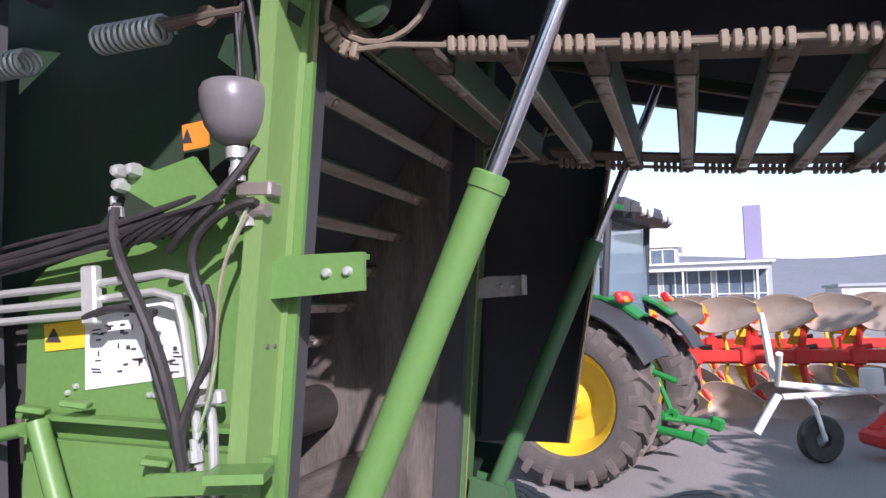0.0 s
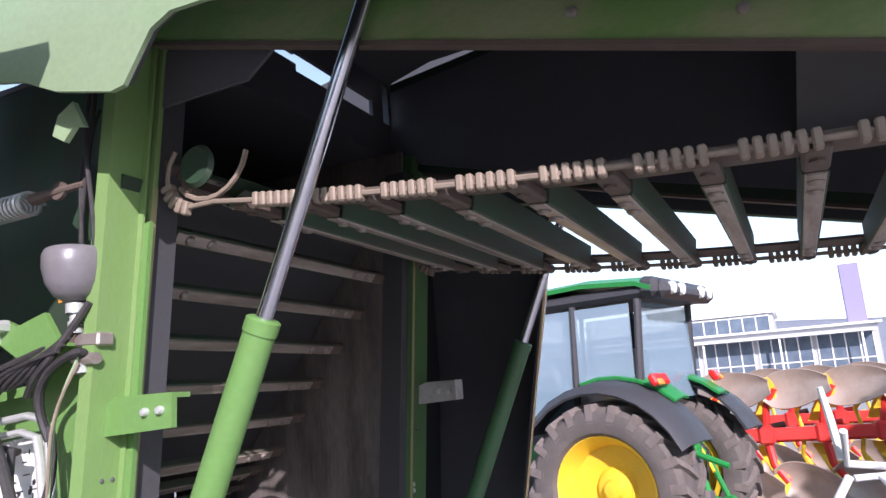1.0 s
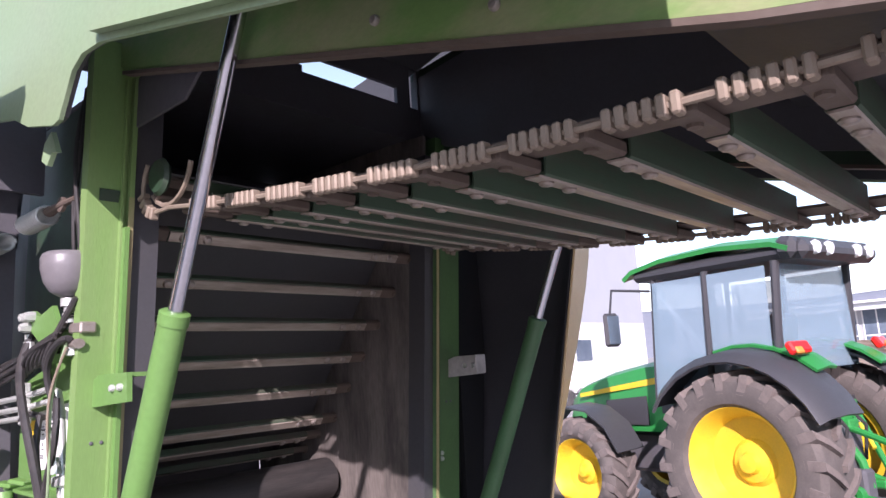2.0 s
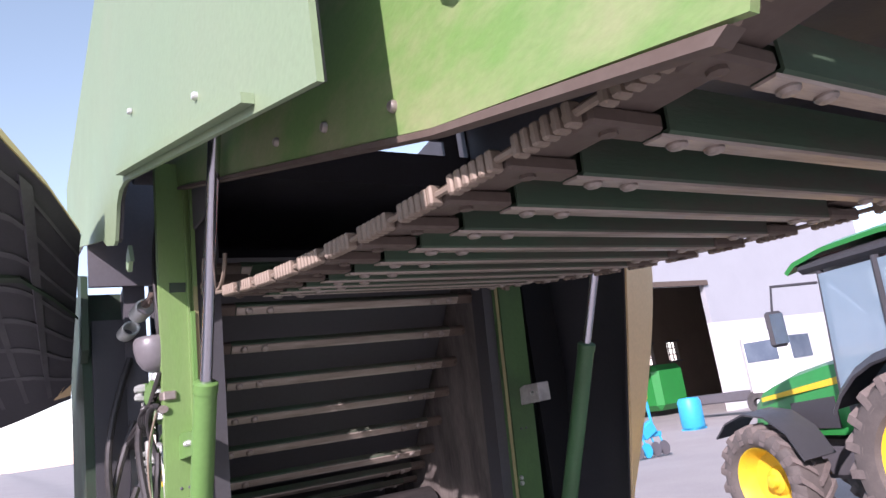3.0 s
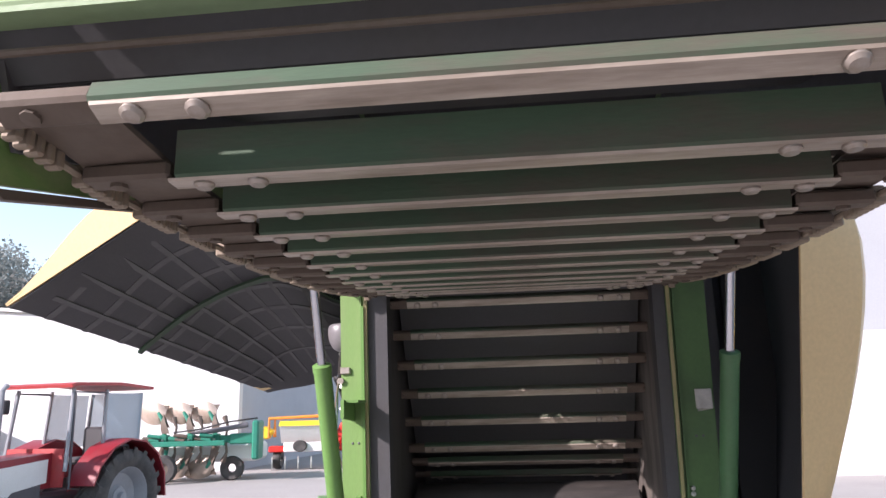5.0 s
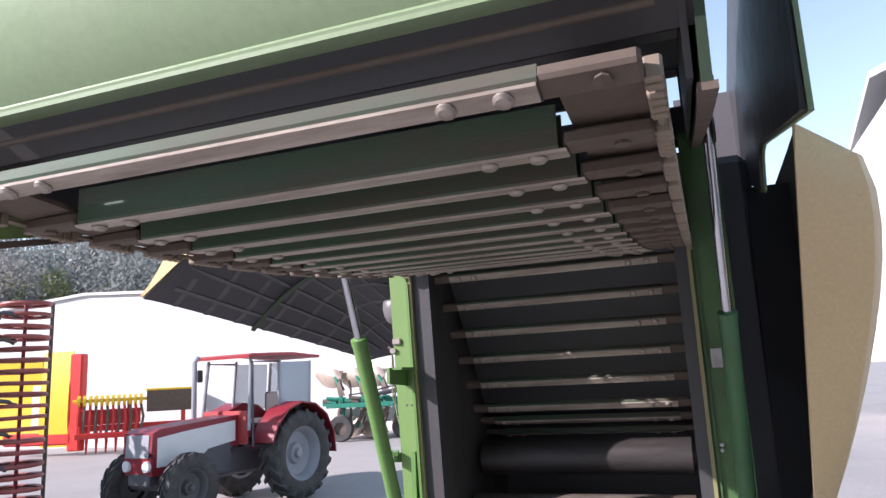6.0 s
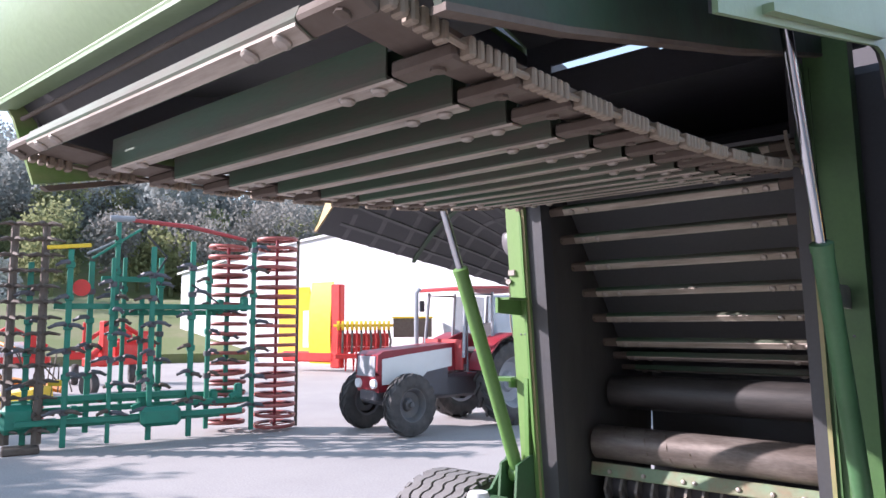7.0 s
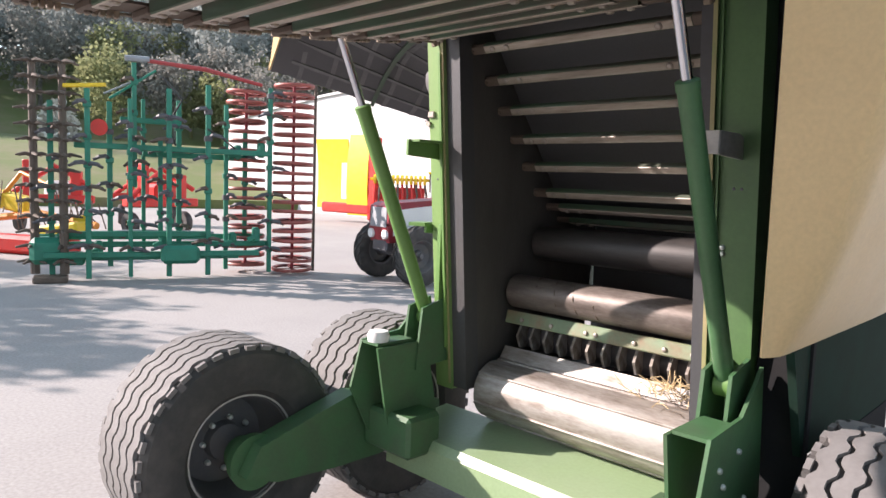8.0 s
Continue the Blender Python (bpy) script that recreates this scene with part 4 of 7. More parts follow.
HOSES = [
    (bow((-0.79, 1.08, 2.36), (-0.80, 0.86, 1.60), -0.10, 0.05, 14, 0.03), 0.0145),
    (bow((-0.79, 0.80, 2.32), (-0.80, 1.9, 2.12), 0.02, 0.02), 0.012),
    (bow((-0.80, 0.82, 2.34), (-0.78, 1.9, 2.15), 0.03, 0.03), 0.012),
    (bow((-0.80, 0.70, 2.40), (-0.79, 0.92, 2.20), 0.03, 0.03), 0.012),
    (bow((-0.80, 0.65, 2.46), (-0.80, 0.90, 2.24), 0.06, 0.03), 0.011),
    (bow((-0.81, 0.66, 2.30), (-0.80, 0.80, 2.06), -0.10, 0.03, 14, -0.05), 0.012),
    (bow((-0.80, 0.80, 2.10), (-0.79, 0.83, 1.55), 0.0, 0.02, 14, -0.04), 0.011),
    (bow((-0.79, 0.98, 2.04), (-0.79, 0.86, 1.55), -0.03, 0.02, 14, 0.01), 0.011),
    (bow((-0.78, 1.2, 2.02), (-0.78, 0.97, 2.03), -0.02, 0.01), 0.012),
    (bow((-0.76, 0.70, 3.3), (-0.78, 0.66, 2.5), 0.0, 0.03, 14, 0.02), 0.007),
    (bow((-0.76, 0.715, 3.3), (-0.78, 0.69, 2.42), 0.0, 0.02, 14, -0.015), 0.007),
    (bow((-0.77, 0.68, 3.1), (-0.78, 0.74, 2.45), 0.0, 0.02, 14, 0.02), 0.006),
    (bow((-0.80, 0.84, 1.62), (-0.80, 0.82, 1.2), 0.0, 0.02), 0.014),
    (bow((-0.79, 0.88, 1.60), (-0.79, 0.86, 1.2), 0.0, 0.02), 0.014),
]
for k in range(6):
    HOSES.append((bow((-0.795 + 0.008 * (k % 3), 0.80 + 0.03 * k, 2.30 - 0.012 * k), (-0.78 + 0.01 * (k % 2), 1.92, 2.16 - 0.012 * k), 0.015 * (k % 4) - 0.02, 0.015 + 0.008 * (k % 3), 14, 0.02), 0.008))
for k in range(5):
    HOSES.append((bow((-0.80 - 0.008 * k, 0.68 + 0.012 * k, 2.40 - 0.02 * k), (-0.80, 0.98 + 0.03 * k, 2.235 - 0.01 * k), 0.04 - 0.015 * k, 0.03, 14, 0.02 - 0.01 * k), 0.007))
for pts, r in HOSES:
    part("hose", Shape().tube(pts, r, 8), HOSE, baler, "black hydraulic hose")
part("thin_line", Shape().tube(bow((-0.82, 0.66, 2.30), (-0.82, 0.80, 1.72), 0.0, 0.02, 12, 0.02), 0.004, 6), GREEN_PALE, baler, "thin green cord")
part("thin_line", Shape().tube(bow((-0.82, 0.66, 2.28), (-0.82, 0.78, 1.80), 0.0, 0.03, 12, 0.015), 0.004, 6), CHAIN, baler, "frayed cord")
for p in ((-0.80, 0.68, 2.28), (-0.80, 0.80, 1.86), (-0.77, 0.85, 1.66), (-0.80, 1.08, 2.33)):
    part("fitting", Shape().lathe([(0.018, -0.03), (0.018, 0), (0.013, 0), (0.013, 0.03)], p, (0, 0.1, 1), 8), ZINC, baler)

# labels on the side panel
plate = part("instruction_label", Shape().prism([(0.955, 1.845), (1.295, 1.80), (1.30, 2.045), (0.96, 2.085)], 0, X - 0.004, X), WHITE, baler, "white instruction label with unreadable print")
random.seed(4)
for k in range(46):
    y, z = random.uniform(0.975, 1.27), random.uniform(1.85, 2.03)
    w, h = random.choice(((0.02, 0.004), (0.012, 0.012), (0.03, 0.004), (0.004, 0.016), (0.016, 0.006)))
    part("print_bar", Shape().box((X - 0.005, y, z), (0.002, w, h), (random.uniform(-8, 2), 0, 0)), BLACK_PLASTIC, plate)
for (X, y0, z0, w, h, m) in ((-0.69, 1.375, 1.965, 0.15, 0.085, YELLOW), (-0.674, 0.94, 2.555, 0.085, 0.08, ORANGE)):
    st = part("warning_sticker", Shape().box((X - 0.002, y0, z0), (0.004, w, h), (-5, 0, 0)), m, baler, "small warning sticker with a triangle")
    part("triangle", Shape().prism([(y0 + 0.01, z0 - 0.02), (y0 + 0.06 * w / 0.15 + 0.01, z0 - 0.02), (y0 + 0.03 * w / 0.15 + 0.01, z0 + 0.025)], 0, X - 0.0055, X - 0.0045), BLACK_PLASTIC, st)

# folded panels, bars and small brackets lower on the side
part("panel_fold", Shape().prism([(0.72, 1.70), (1.48, 1.72), (1.48, 1.735), (0.72, 1.715)], 0, -0.75, -0.70), GREEN, baler)
part("lower_panel", Shape().prism([(0.66, 1.0), (1.48, 1.02), (1.46, 1.66), (0.66, 1.64)], 0, -0.73, -0.705), GREEN, baler)
part("strut", Shape().tube([(-0.78, 1.36, 1.72), (-0.80, 1.18, 1.30)], 0.028, 12), GREEN, baler)
part("strut", Shape().tube([(-0.80, 1.75, 1.62), (-0.80, 1.38, 1.70)], 0.022, 12), GREEN, baler)
part("strut_end", Shape().lathe([(0.02, -0.03), (0.035, -0.03), (0.035, 0.03), (0.02, 0.03)], (-0.80, 1.62, 1.63), (1, 0, 0), 16), ZINC, baler)
part("tie_bar", Shape().box((-0.82, 0.80, 1.59), (0.02, 0.30, 0.06), (-6, 0, 0), 0.004), GREEN, baler)
for y, z in ((1.25, 1.77), (0.98, 1.62), (1.40, 1.75), (1.1, 1.35)):
    part("latch", Shape().box((-0.76, y, z), (0.05, 0.07, 0.018), (12, 0, 30), 0.004), GREEN, baler)
for y, z in ((1.05, 1.79), (1.07, 1.79), (1.33, 1.81), (1.36, 1.79), (0.78, 1.75)):
    bolt_at(baler, (-0.692, y, z), (-1, 0, 0), 0.008, 0.008)
part("round_cover", Shape().lathe([(0.0005, 0.06), (0.05, 0.055), (0.075, 0.02), (0.08, 0)], (-0.74, 1.10, 1.42), (-1, 0, 0), 24), BLACK_PLASTIC, baler)
part("drive_housing", Shape().prism([(1.53, 1.0), (1.95, 1.1), (2.1, 2.0), (1.95, 3.0), (1.62, 3.1), (1.62, 2.2)], 0, -0.80, -0.70), BLACK_SHEET, baler, "dark drive housing")
part("upper_bracket", Shape().prism([(0.66, 2.62), (0.80, 2.74), (0.72, 2.92), (0.58, 2.86)], 0, -0.76, -0.70), GREEN_DARK, baler)

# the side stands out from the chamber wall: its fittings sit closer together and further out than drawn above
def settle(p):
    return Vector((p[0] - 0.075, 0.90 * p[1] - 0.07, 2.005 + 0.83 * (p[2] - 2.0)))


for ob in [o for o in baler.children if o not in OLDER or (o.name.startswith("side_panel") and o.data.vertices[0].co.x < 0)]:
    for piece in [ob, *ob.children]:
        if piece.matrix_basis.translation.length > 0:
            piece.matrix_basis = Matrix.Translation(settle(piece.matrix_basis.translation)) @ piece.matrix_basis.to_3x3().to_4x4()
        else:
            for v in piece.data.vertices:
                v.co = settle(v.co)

# straw left in the chamber
random.seed(9)
tuft = Shape()
for k in range(60):
    a, r = random.uniform(0, 6.28), random.uniform(0.0, 0.16)
    x, y, z = 0.46 + r * math.cos(a), 0.80 + 0.6 * r * math.sin(a), 0.95 + 0.10 * (1 - r / 0.16)
    b, L = random.uniform(0, 6.28), random.uniform(0.05, 0.15)
    tuft.tube([(x, y, z), (x + L * 0.5 * math.cos(b), y + 0.3 * L * math.sin(b), z + L * random.uniform(0.1, 0.5)), (x + L * math.cos(b), y + 0.5 * L * math.sin(b), z + L * random.uniform(0.0, 0.6))], 0.002, 4)
part("straw_tuft", tuft, STRAW, baler, "tuft of dry straw left on the roller")["kind"] = "stuff"

# ---- wheels with lugs, shared by the tractors ----
def lug_wheel(parent, x, y, r, w, rim_r, rim_material, out, lugs=20, lug_material=None):
    """A tractor wheel: tyre, two rows of slanting lugs, dished rim and hub. out: the side that faces outwards."""
    wheel = new("wheel")
    wheel.parent = parent
    wheel.matrix_basis = pose(x, y, r, 0, 0, 0 if out > 0 else 180)
    h = w / 2
    rb = r - 0.045 * r / 0.9
    part("tyre", Shape().lathe([(rim_r, -h * 0.72), (rim_r + 0.04, -h * 0.9), ((rim_r + rb) / 2, -h), (rb - 0.06, -h * 0.93), (rb - 0.01, -h * 0.75), (rb, -h * 0.3), (rb, h * 0.3), (rb - 0.01, h * 0.75), (rb - 0.06, h * 0.93), ((rim_r + rb) / 2, h), (rim_r + 0.04, h * 0.9), (rim_r, h * 0.72)], (0, 0, 0), (1, 0, 0), 48), DUSTY_RUBBER if lug_material is None else RUBBER, wheel)
    s = Shape()
    for k in range(lugs):
        for side in (-1, 1):
            v = []
            for t, rr in ((0.02, 0.0), (0.5, 0.0), (0.98, 0.03), (1.04, 0.16)):
                a = 2 * math.pi * (k + (0.5 if side > 0 else 0)) / lugs + 0.30 * t * 0.9 / r * 0.8
                wd = 0.036 * (1 + 0.5 * t)
                for da, dr in ((-wd, 0.0), (-wd * 0.75, 1), (wd * 0.75, 1), (wd, 0.0)):
                    rad = (rb - 0.03 if dr == 0 else r) - rr * 0.9
                    v.append((side * h * min(t, 1.0) * 0.99, rad * math.cos(a + da / r), rad * math.sin(a + da / r)))
            f = [(i * 4 + j, i * 4 + j + 1, i * 4 + j + 5, i * 4 + j + 4) for i in range(3) for j in range(3)] + [(0, 1, 2, 3), (12, 15, 14, 13)]
            s.add(v, f)
    part("lug", s, lug_material or LUG, wheel, "muddy tread lugs", 30)["kind"] = "stuff"
    part("rim", Shape().lathe([(0.0005, -0.02), (rim_r * 0.35, -0.02), (rim_r * 0.42, -0.06), (rim_r * 0.8, -0.02), (rim_r * 0.9, h * 0.45), (rim_r * 1.0, h * 0.74), (rim_r * 1.06, h * 0.78), (rim_r * 1.06, -h * 0.78), (rim_r * 0.9, -h * 0.7)], (0, 0, 0), (1, 0, 0), 40), rim_material, wheel)
    part("hub", Shape().lathe([(0.0005, 0.09), (rim_r * 0.16, 0.08), (rim_r * 0.2, 0.02), (rim_r * 0.34, 0.0), (rim_r * 0.34, -0.06)], (0, 0, 0), (1, 0, 0), 20), rim_material, wheel)
    part("wheel_nut", bolts([(-0.018, rim_r * 0.28 * math.cos(a), rim_r * 0.28 * math.sin(a)) for a in [k * math.pi / 4 for k in range(8)]], (1, 0, 0), 0.02, 0.02), RUST, wheel)
    return wheel


def bar(a, b, r, n=8):
    return Shape().tube([a, b], r, n)


# ---- the large green tractor beside the baler ----
tr = thing("tractor", "large green tractor with yellow rims and glazed cab", "tractor", (6.83, 0.72, 0), -13.0)
for sx in (-1, 1):
    lug_wheel(tr, sx * 0.93, 0, 0.92, 0.62, 0.56, YELLOW, sx)
    lug_wheel(tr, sx * 0.90, 2.28, 0.67, 0.48, 0.40, YELLOW, sx, 18)
    arc = [math.radians(a) for a in (24, 36, 48, 60, 72, 84, 96, 108, 122, 138, 150)]
    part("fender", Shape().sheet([[(sx * 0.58, -1.04 * math.cos(a), 0.95 + 1.04 * math.sin(a)), (sx * 0.9, -1.06 * math.cos(a), 0.96 + 1.06 * math.sin(a)), (sx * 1.18, -1.04 * math.cos(a), 0.95 + 1.04 * math.sin(a)), (sx * 1.27, -0.98 * math.cos(a), 0.93 + 0.98 * math.sin(a))] for a in arc], 0.03 * sx), BLACK_PLASTIC, tr, "black rubber fender")
    part("fender_top", Shape().sheet([[(sx * 0.48, -1.10 * math.cos(a), 0.98 + 1.10 * math.sin(a)), (sx * 0.66, -1.12 * math.cos(a), 0.98 + 1.12 * math.sin(a)), (sx * 0.84, -1.09 * math.cos(a), 0.97 + 1.09 * math.sin(a))] for a in arc[2:8]], 0.03 * sx), TRACTOR_GREEN, tr, "green fender cover")
    part("tail_lamp", Shape().box((sx * 0.86, -0.60, 2.02), (0.28, 0.08, 0.13), (-30, 0, sx * 8), 0.02), LAMP_RED, tr)
    part("indicator", Shape().box((sx * 0.93, -0.645, 2.0), (0.10, 0.03, 0.07), (-30, 0, sx * 8), 0.01), ORANGE, tr)
    part("lower_link", Shape().tube([(sx * 0.38, -0.25, 0.75), (sx * 0.42, -0.7, 0.58), (sx * 0.45, -1.15, 0.52)], [0.045, 0.04, 0.055], 10), TRACTOR_GREEN, tr)
    part("link_hook", Shape().box((sx * 0.45, -1.22, 0.53), (0.09, 0.16, 0.16), (20, 0, 0), 0.03), TRACTOR_GREEN, tr)
    part("lift_rod", bar((sx * 0.36, -0.45, 1.38), (sx * 0.42, -0.72, 0.62), 0.032), TRACTOR_GREEN, tr)
    part("lift_arm", Shape().tube([(sx * 0.3, -0.12, 1.42), (sx * 0.36, -0.48, 1.40)], [0.06, 0.045], 10), TRACTOR_GREEN, tr)
    part("lift_ram", Shape().tube([(sx * 0.24, -0.40, 0.72), (sx * 0.27, -0.46, 1.08), (sx * 0.28, -0.48, 1.34)], [0.05, 0.05, 0.028], 10), TRACTOR_GREEN, tr, "green lift ram")
    part("stabiliser", Shape().tube([(sx * 0.22, -0.32, 0.62), (sx * 0.34, -0.85, 0.56)], 0.03, 8).box((sx * 0.30, -0.62, 0.60), (0.10, 0.16, 0.09), cut=0.02), TRACTOR_GREEN, tr)
    part("link_joint", Shape().lathe([(0.02, -0.05), (0.075, -0.05), (0.075, 0.05), (0.02, 0.05)], (sx * 0.42, -0.72, 0.61), (1, 0, 0), 14), TRACTOR_GREEN, tr)
    part("lift_hose", Shape().tube([(sx * 0.16, -0.42, 1.45), (sx * 0.20, -0.62, 1.20), (sx * 0.24, -0.55, 0.85)], 0.018, 6), HOSE, tr)
    part("front_fender", Shape().sheet([[(sx * 0.68, 2.28 - 0.78 * math.cos(a), 0.70 + 0.78 * math.sin(a)), (sx * 1.12, 2.28 - 0.77 * math.cos(a), 0.68 + 0.77 * math.sin(a))] for a in [math.radians(q) for q in (20, 45, 70, 95, 120, 140)]], 0.02 * sx), BLACK_PLASTIC, tr)
    # cab glass and posts
    part("side_glass", Shape().prism([(-0.30, 1.75), (0.35, 1.50), (1.15, 1.52), (1.05, 2.86), (-0.34, 2.86)], 0, sx * 0.80, sx * 0.808), GLASS, tr, "tinted side window")
    part("rear_post", Shape().tube([(sx * 0.78, -0.34, 1.80), (sx * 0.74, -0.42, 2.90)], 0.045, 8), BLACK_PLASTIC, tr)
    part("centre_post", Shape().tube([(sx * 0.81, 0.42, 1.45), (sx * 0.79, 0.36, 2.90)], 0.04, 8), BLACK_PLASTIC, tr)
    part("front_post", Shape().tube([(sx * 0.78, 1.16, 1.50), (sx * 0.74, 1.08, 2.90)], 0.035, 8), BLACK_PLASTIC, tr)
    mirror = part("mirror", Shape().box((sx * 1.32, 1.28, 2.35), (0.20, 0.07, 0.38), (0, 0, sx * 10), 0.03), BLACK_PLASTIC, tr)
    part("mirror_arm", Shape().tube([(sx * 0.78, 1.12, 2.78), (sx * 1.28, 1.26, 2.80), (sx * 1.33, 1.28, 2.5)], 0.016, 6), BLACK_PLASTIC, mirror)
    part("mirror_glass", Shape().box((sx * 1.32, 1.242, 2.35), (0.16, 0.006, 0.32), (0, 0, sx * 10)), CHROME, mirror)
    for k, x in enumerate((0.30, 0.56)):
        part("work_lamp", Shape().lathe([(0.0005, 0.02), (0.06, 0.015), (0.075, -0.02), (0.06, -0.06)], (sx * x, -0.775, 2.985), (0, -1, -0.15), 20), LAMP_CLEAR, tr, "round clear work lamp")
part("coupling_block", Shape().box((0, -0.44, 1.30), (0.34, 0.16, 0.30), cut=0.02).box((0.05, -0.54, 1.22), (0.20, 0.08, 0.10), cut=0.02), TRACTOR_GREEN, tr, "green hydraulic coupling block")
part("top_link", Shape().tube([(0, -0.46, 1.12), (0.03, -0.60, 0.86), (0.04, -0.66, 0.60)], [0.03, 0.045, 0.03], 10), TRACTOR_GREEN, tr)
part("tow_hitch", Shape().box((0, -0.58, 0.62), (0.22, 0.20, 0.34), cut=0.03).box((0, -0.70, 0.48), (0.14, 0.16, 0.08), cut=0.02), BLACK_SHEET, tr)
part("rear_glass", Shape().prism([(-0.74, 1.80), (0.74, 1.80), (0.70, 2.88), (-0.70, 2.88)], 1, -0.40, -0.392), GLASS, tr, "tinted rear window")
part("front_glass", Shape().prism([(-0.74, 1.55), (0.74, 1.55), (0.70, 2.88), (-0.70, 2.88)], 1, 1.12, 1.128), GLASS, tr)
roof = part("cab_roof", Shape().sheet([[(x, y, z - 0.10 * (abs(x) / 0.85) ** 3) for x in (-0.85, -0.6, -0.2, 0.2, 0.6, 0.85)] for y, z in ((-0.62, 3.06), (-0.45, 3.13), (0.2, 3.19), (0.9, 3.17), (1.3, 3.10), (1.42, 3.02))], 0.05), TRACTOR_GREEN, tr, "green cab roof")
part("roof_visor", Shape().box((0, -0.60, 2.99), (1.56, 0.34, 0.20), (6, 0, 0), 0.07), BLACK_PLASTIC, roof, "dark rounded rear visor")
part("roof_rim", Shape().box((0, 0.38, 2.97), (1.64, 1.92, 0.14), cut=0.05), BLACK_PLASTIC, roof)
part("roof_visor", Shape().box((0, -0.58, 3.01), (1.7, 0.22, 0.22), (8, 0, 0), 0.06), BLACK_PLASTIC, roof)
part("chassis", Shape().box((0, 0.2, 0.95), (0.55, 1.5, 0.6), cut=0.06).box((0, 1.65, 0.85), (0.5, 2.0, 0.5), cut=0.05).tube([(-0.8, 0, 0.92), (0.8, 0, 0.92)], 0.16, 16).tube([(-0.85, 2.28, 0.67), (0.85, 2.28, 0.67)], 0.11, 12), BLACK_SHEET, tr)
hoodpts = []
for y, zt, hw in ((1.15, 1.98, 0.44), (1.67, 1.95, 0.43), (2.31, 1.84, 0.41), (2.79, 1.70, 0.38), (2.99, 1.55, 0.34), (3.05, 1.3, 0.32)):
    hoodpts.append([(-hw, y, 1.12), (-hw * 1.02, y, zt - 0.28), (-hw * 0.85, y, zt - 0.06), (-hw * 0.4, y, zt), (hw * 0.4, y, zt), (hw * 0.85, y, zt - 0.06), (hw * 1.02, y, zt - 0.28), (hw, y, 1.12)])
bonnet = part("bonnet", Shape().sheet(hoodpts, -0.03), TRACTOR_GREEN, tr, "long green bonnet")
for sx in (-1, 1):
    part("grille", Shape().prism([(1.6, 1.2), (2.25, 1.2), (2.25, 1.5), (1.6, 1.55)], 0, sx * 0.43, sx * 0.455), BLACK_PLASTIC, bonnet)
    part("stripe", Shape().prism([(1.2, 1.72), (2.7, 1.54), (2.7, 1.59), (1.2, 1.80)], 0, sx * 0.44, sx * 0.452), YELLOW, bonnet)
part("exhaust", Shape().tube([(0.62, 1.25, 1.5), (0.62, 1.25, 2.9), (0.62, 1.2, 3.05)], 0.06, 12), BLACK_PLASTIC, tr)
part("seat", Shape().box((0, 0.25, 1.75), (0.5, 0.5, 0.14), cut=0.05).box((0, 0.02, 2.1), (0.48, 0.14, 0.6), (8, 0, 0), 0.05), BLACK_PLASTIC, tr)
part("steering_column", Shape().tube([(0, 1.0, 1.4), (0, 0.75, 2.0)], 0.05, 8), BLACK_PLASTIC, tr)
part("cab_floor", Shape().box((0, 0.4, 1.42), (1.5, 1.5, 0.10)), BLACK_PLASTIC, tr)
part("top_link", Shape().tube([(0, -0.2, 1.32), (0, -0.9, 1.05)], 0.035, 8), TRACTOR_GREEN, tr)
part("hydraulic_block", Shape().box((0.12, -0.34, 1.15), (0.38, 0.22, 0.42), cut=0.03).box((0, -0.30, 0.8), (0.6, 0.3, 0.35), cut=0.04), TRACTOR_GREEN, tr)
part("yellow_hose", Shape().tube(bow((0.22, -0.42, 1.42), (0.30, -0.62, 0.95), 0.05, -0.08), 0.022, 8), YELLOW, tr)
for k in range(4):
    part("coupler", Shape().lathe([(0.024, 0), (0.024, 0.10), (0.0005, 0.10)], (-0.02 + 0.09 * k, -0.44, 1.22), (0, -1, 0.2), 8), ZINC, tr)

tr.scale = (1.03, 1.03, 1.03)

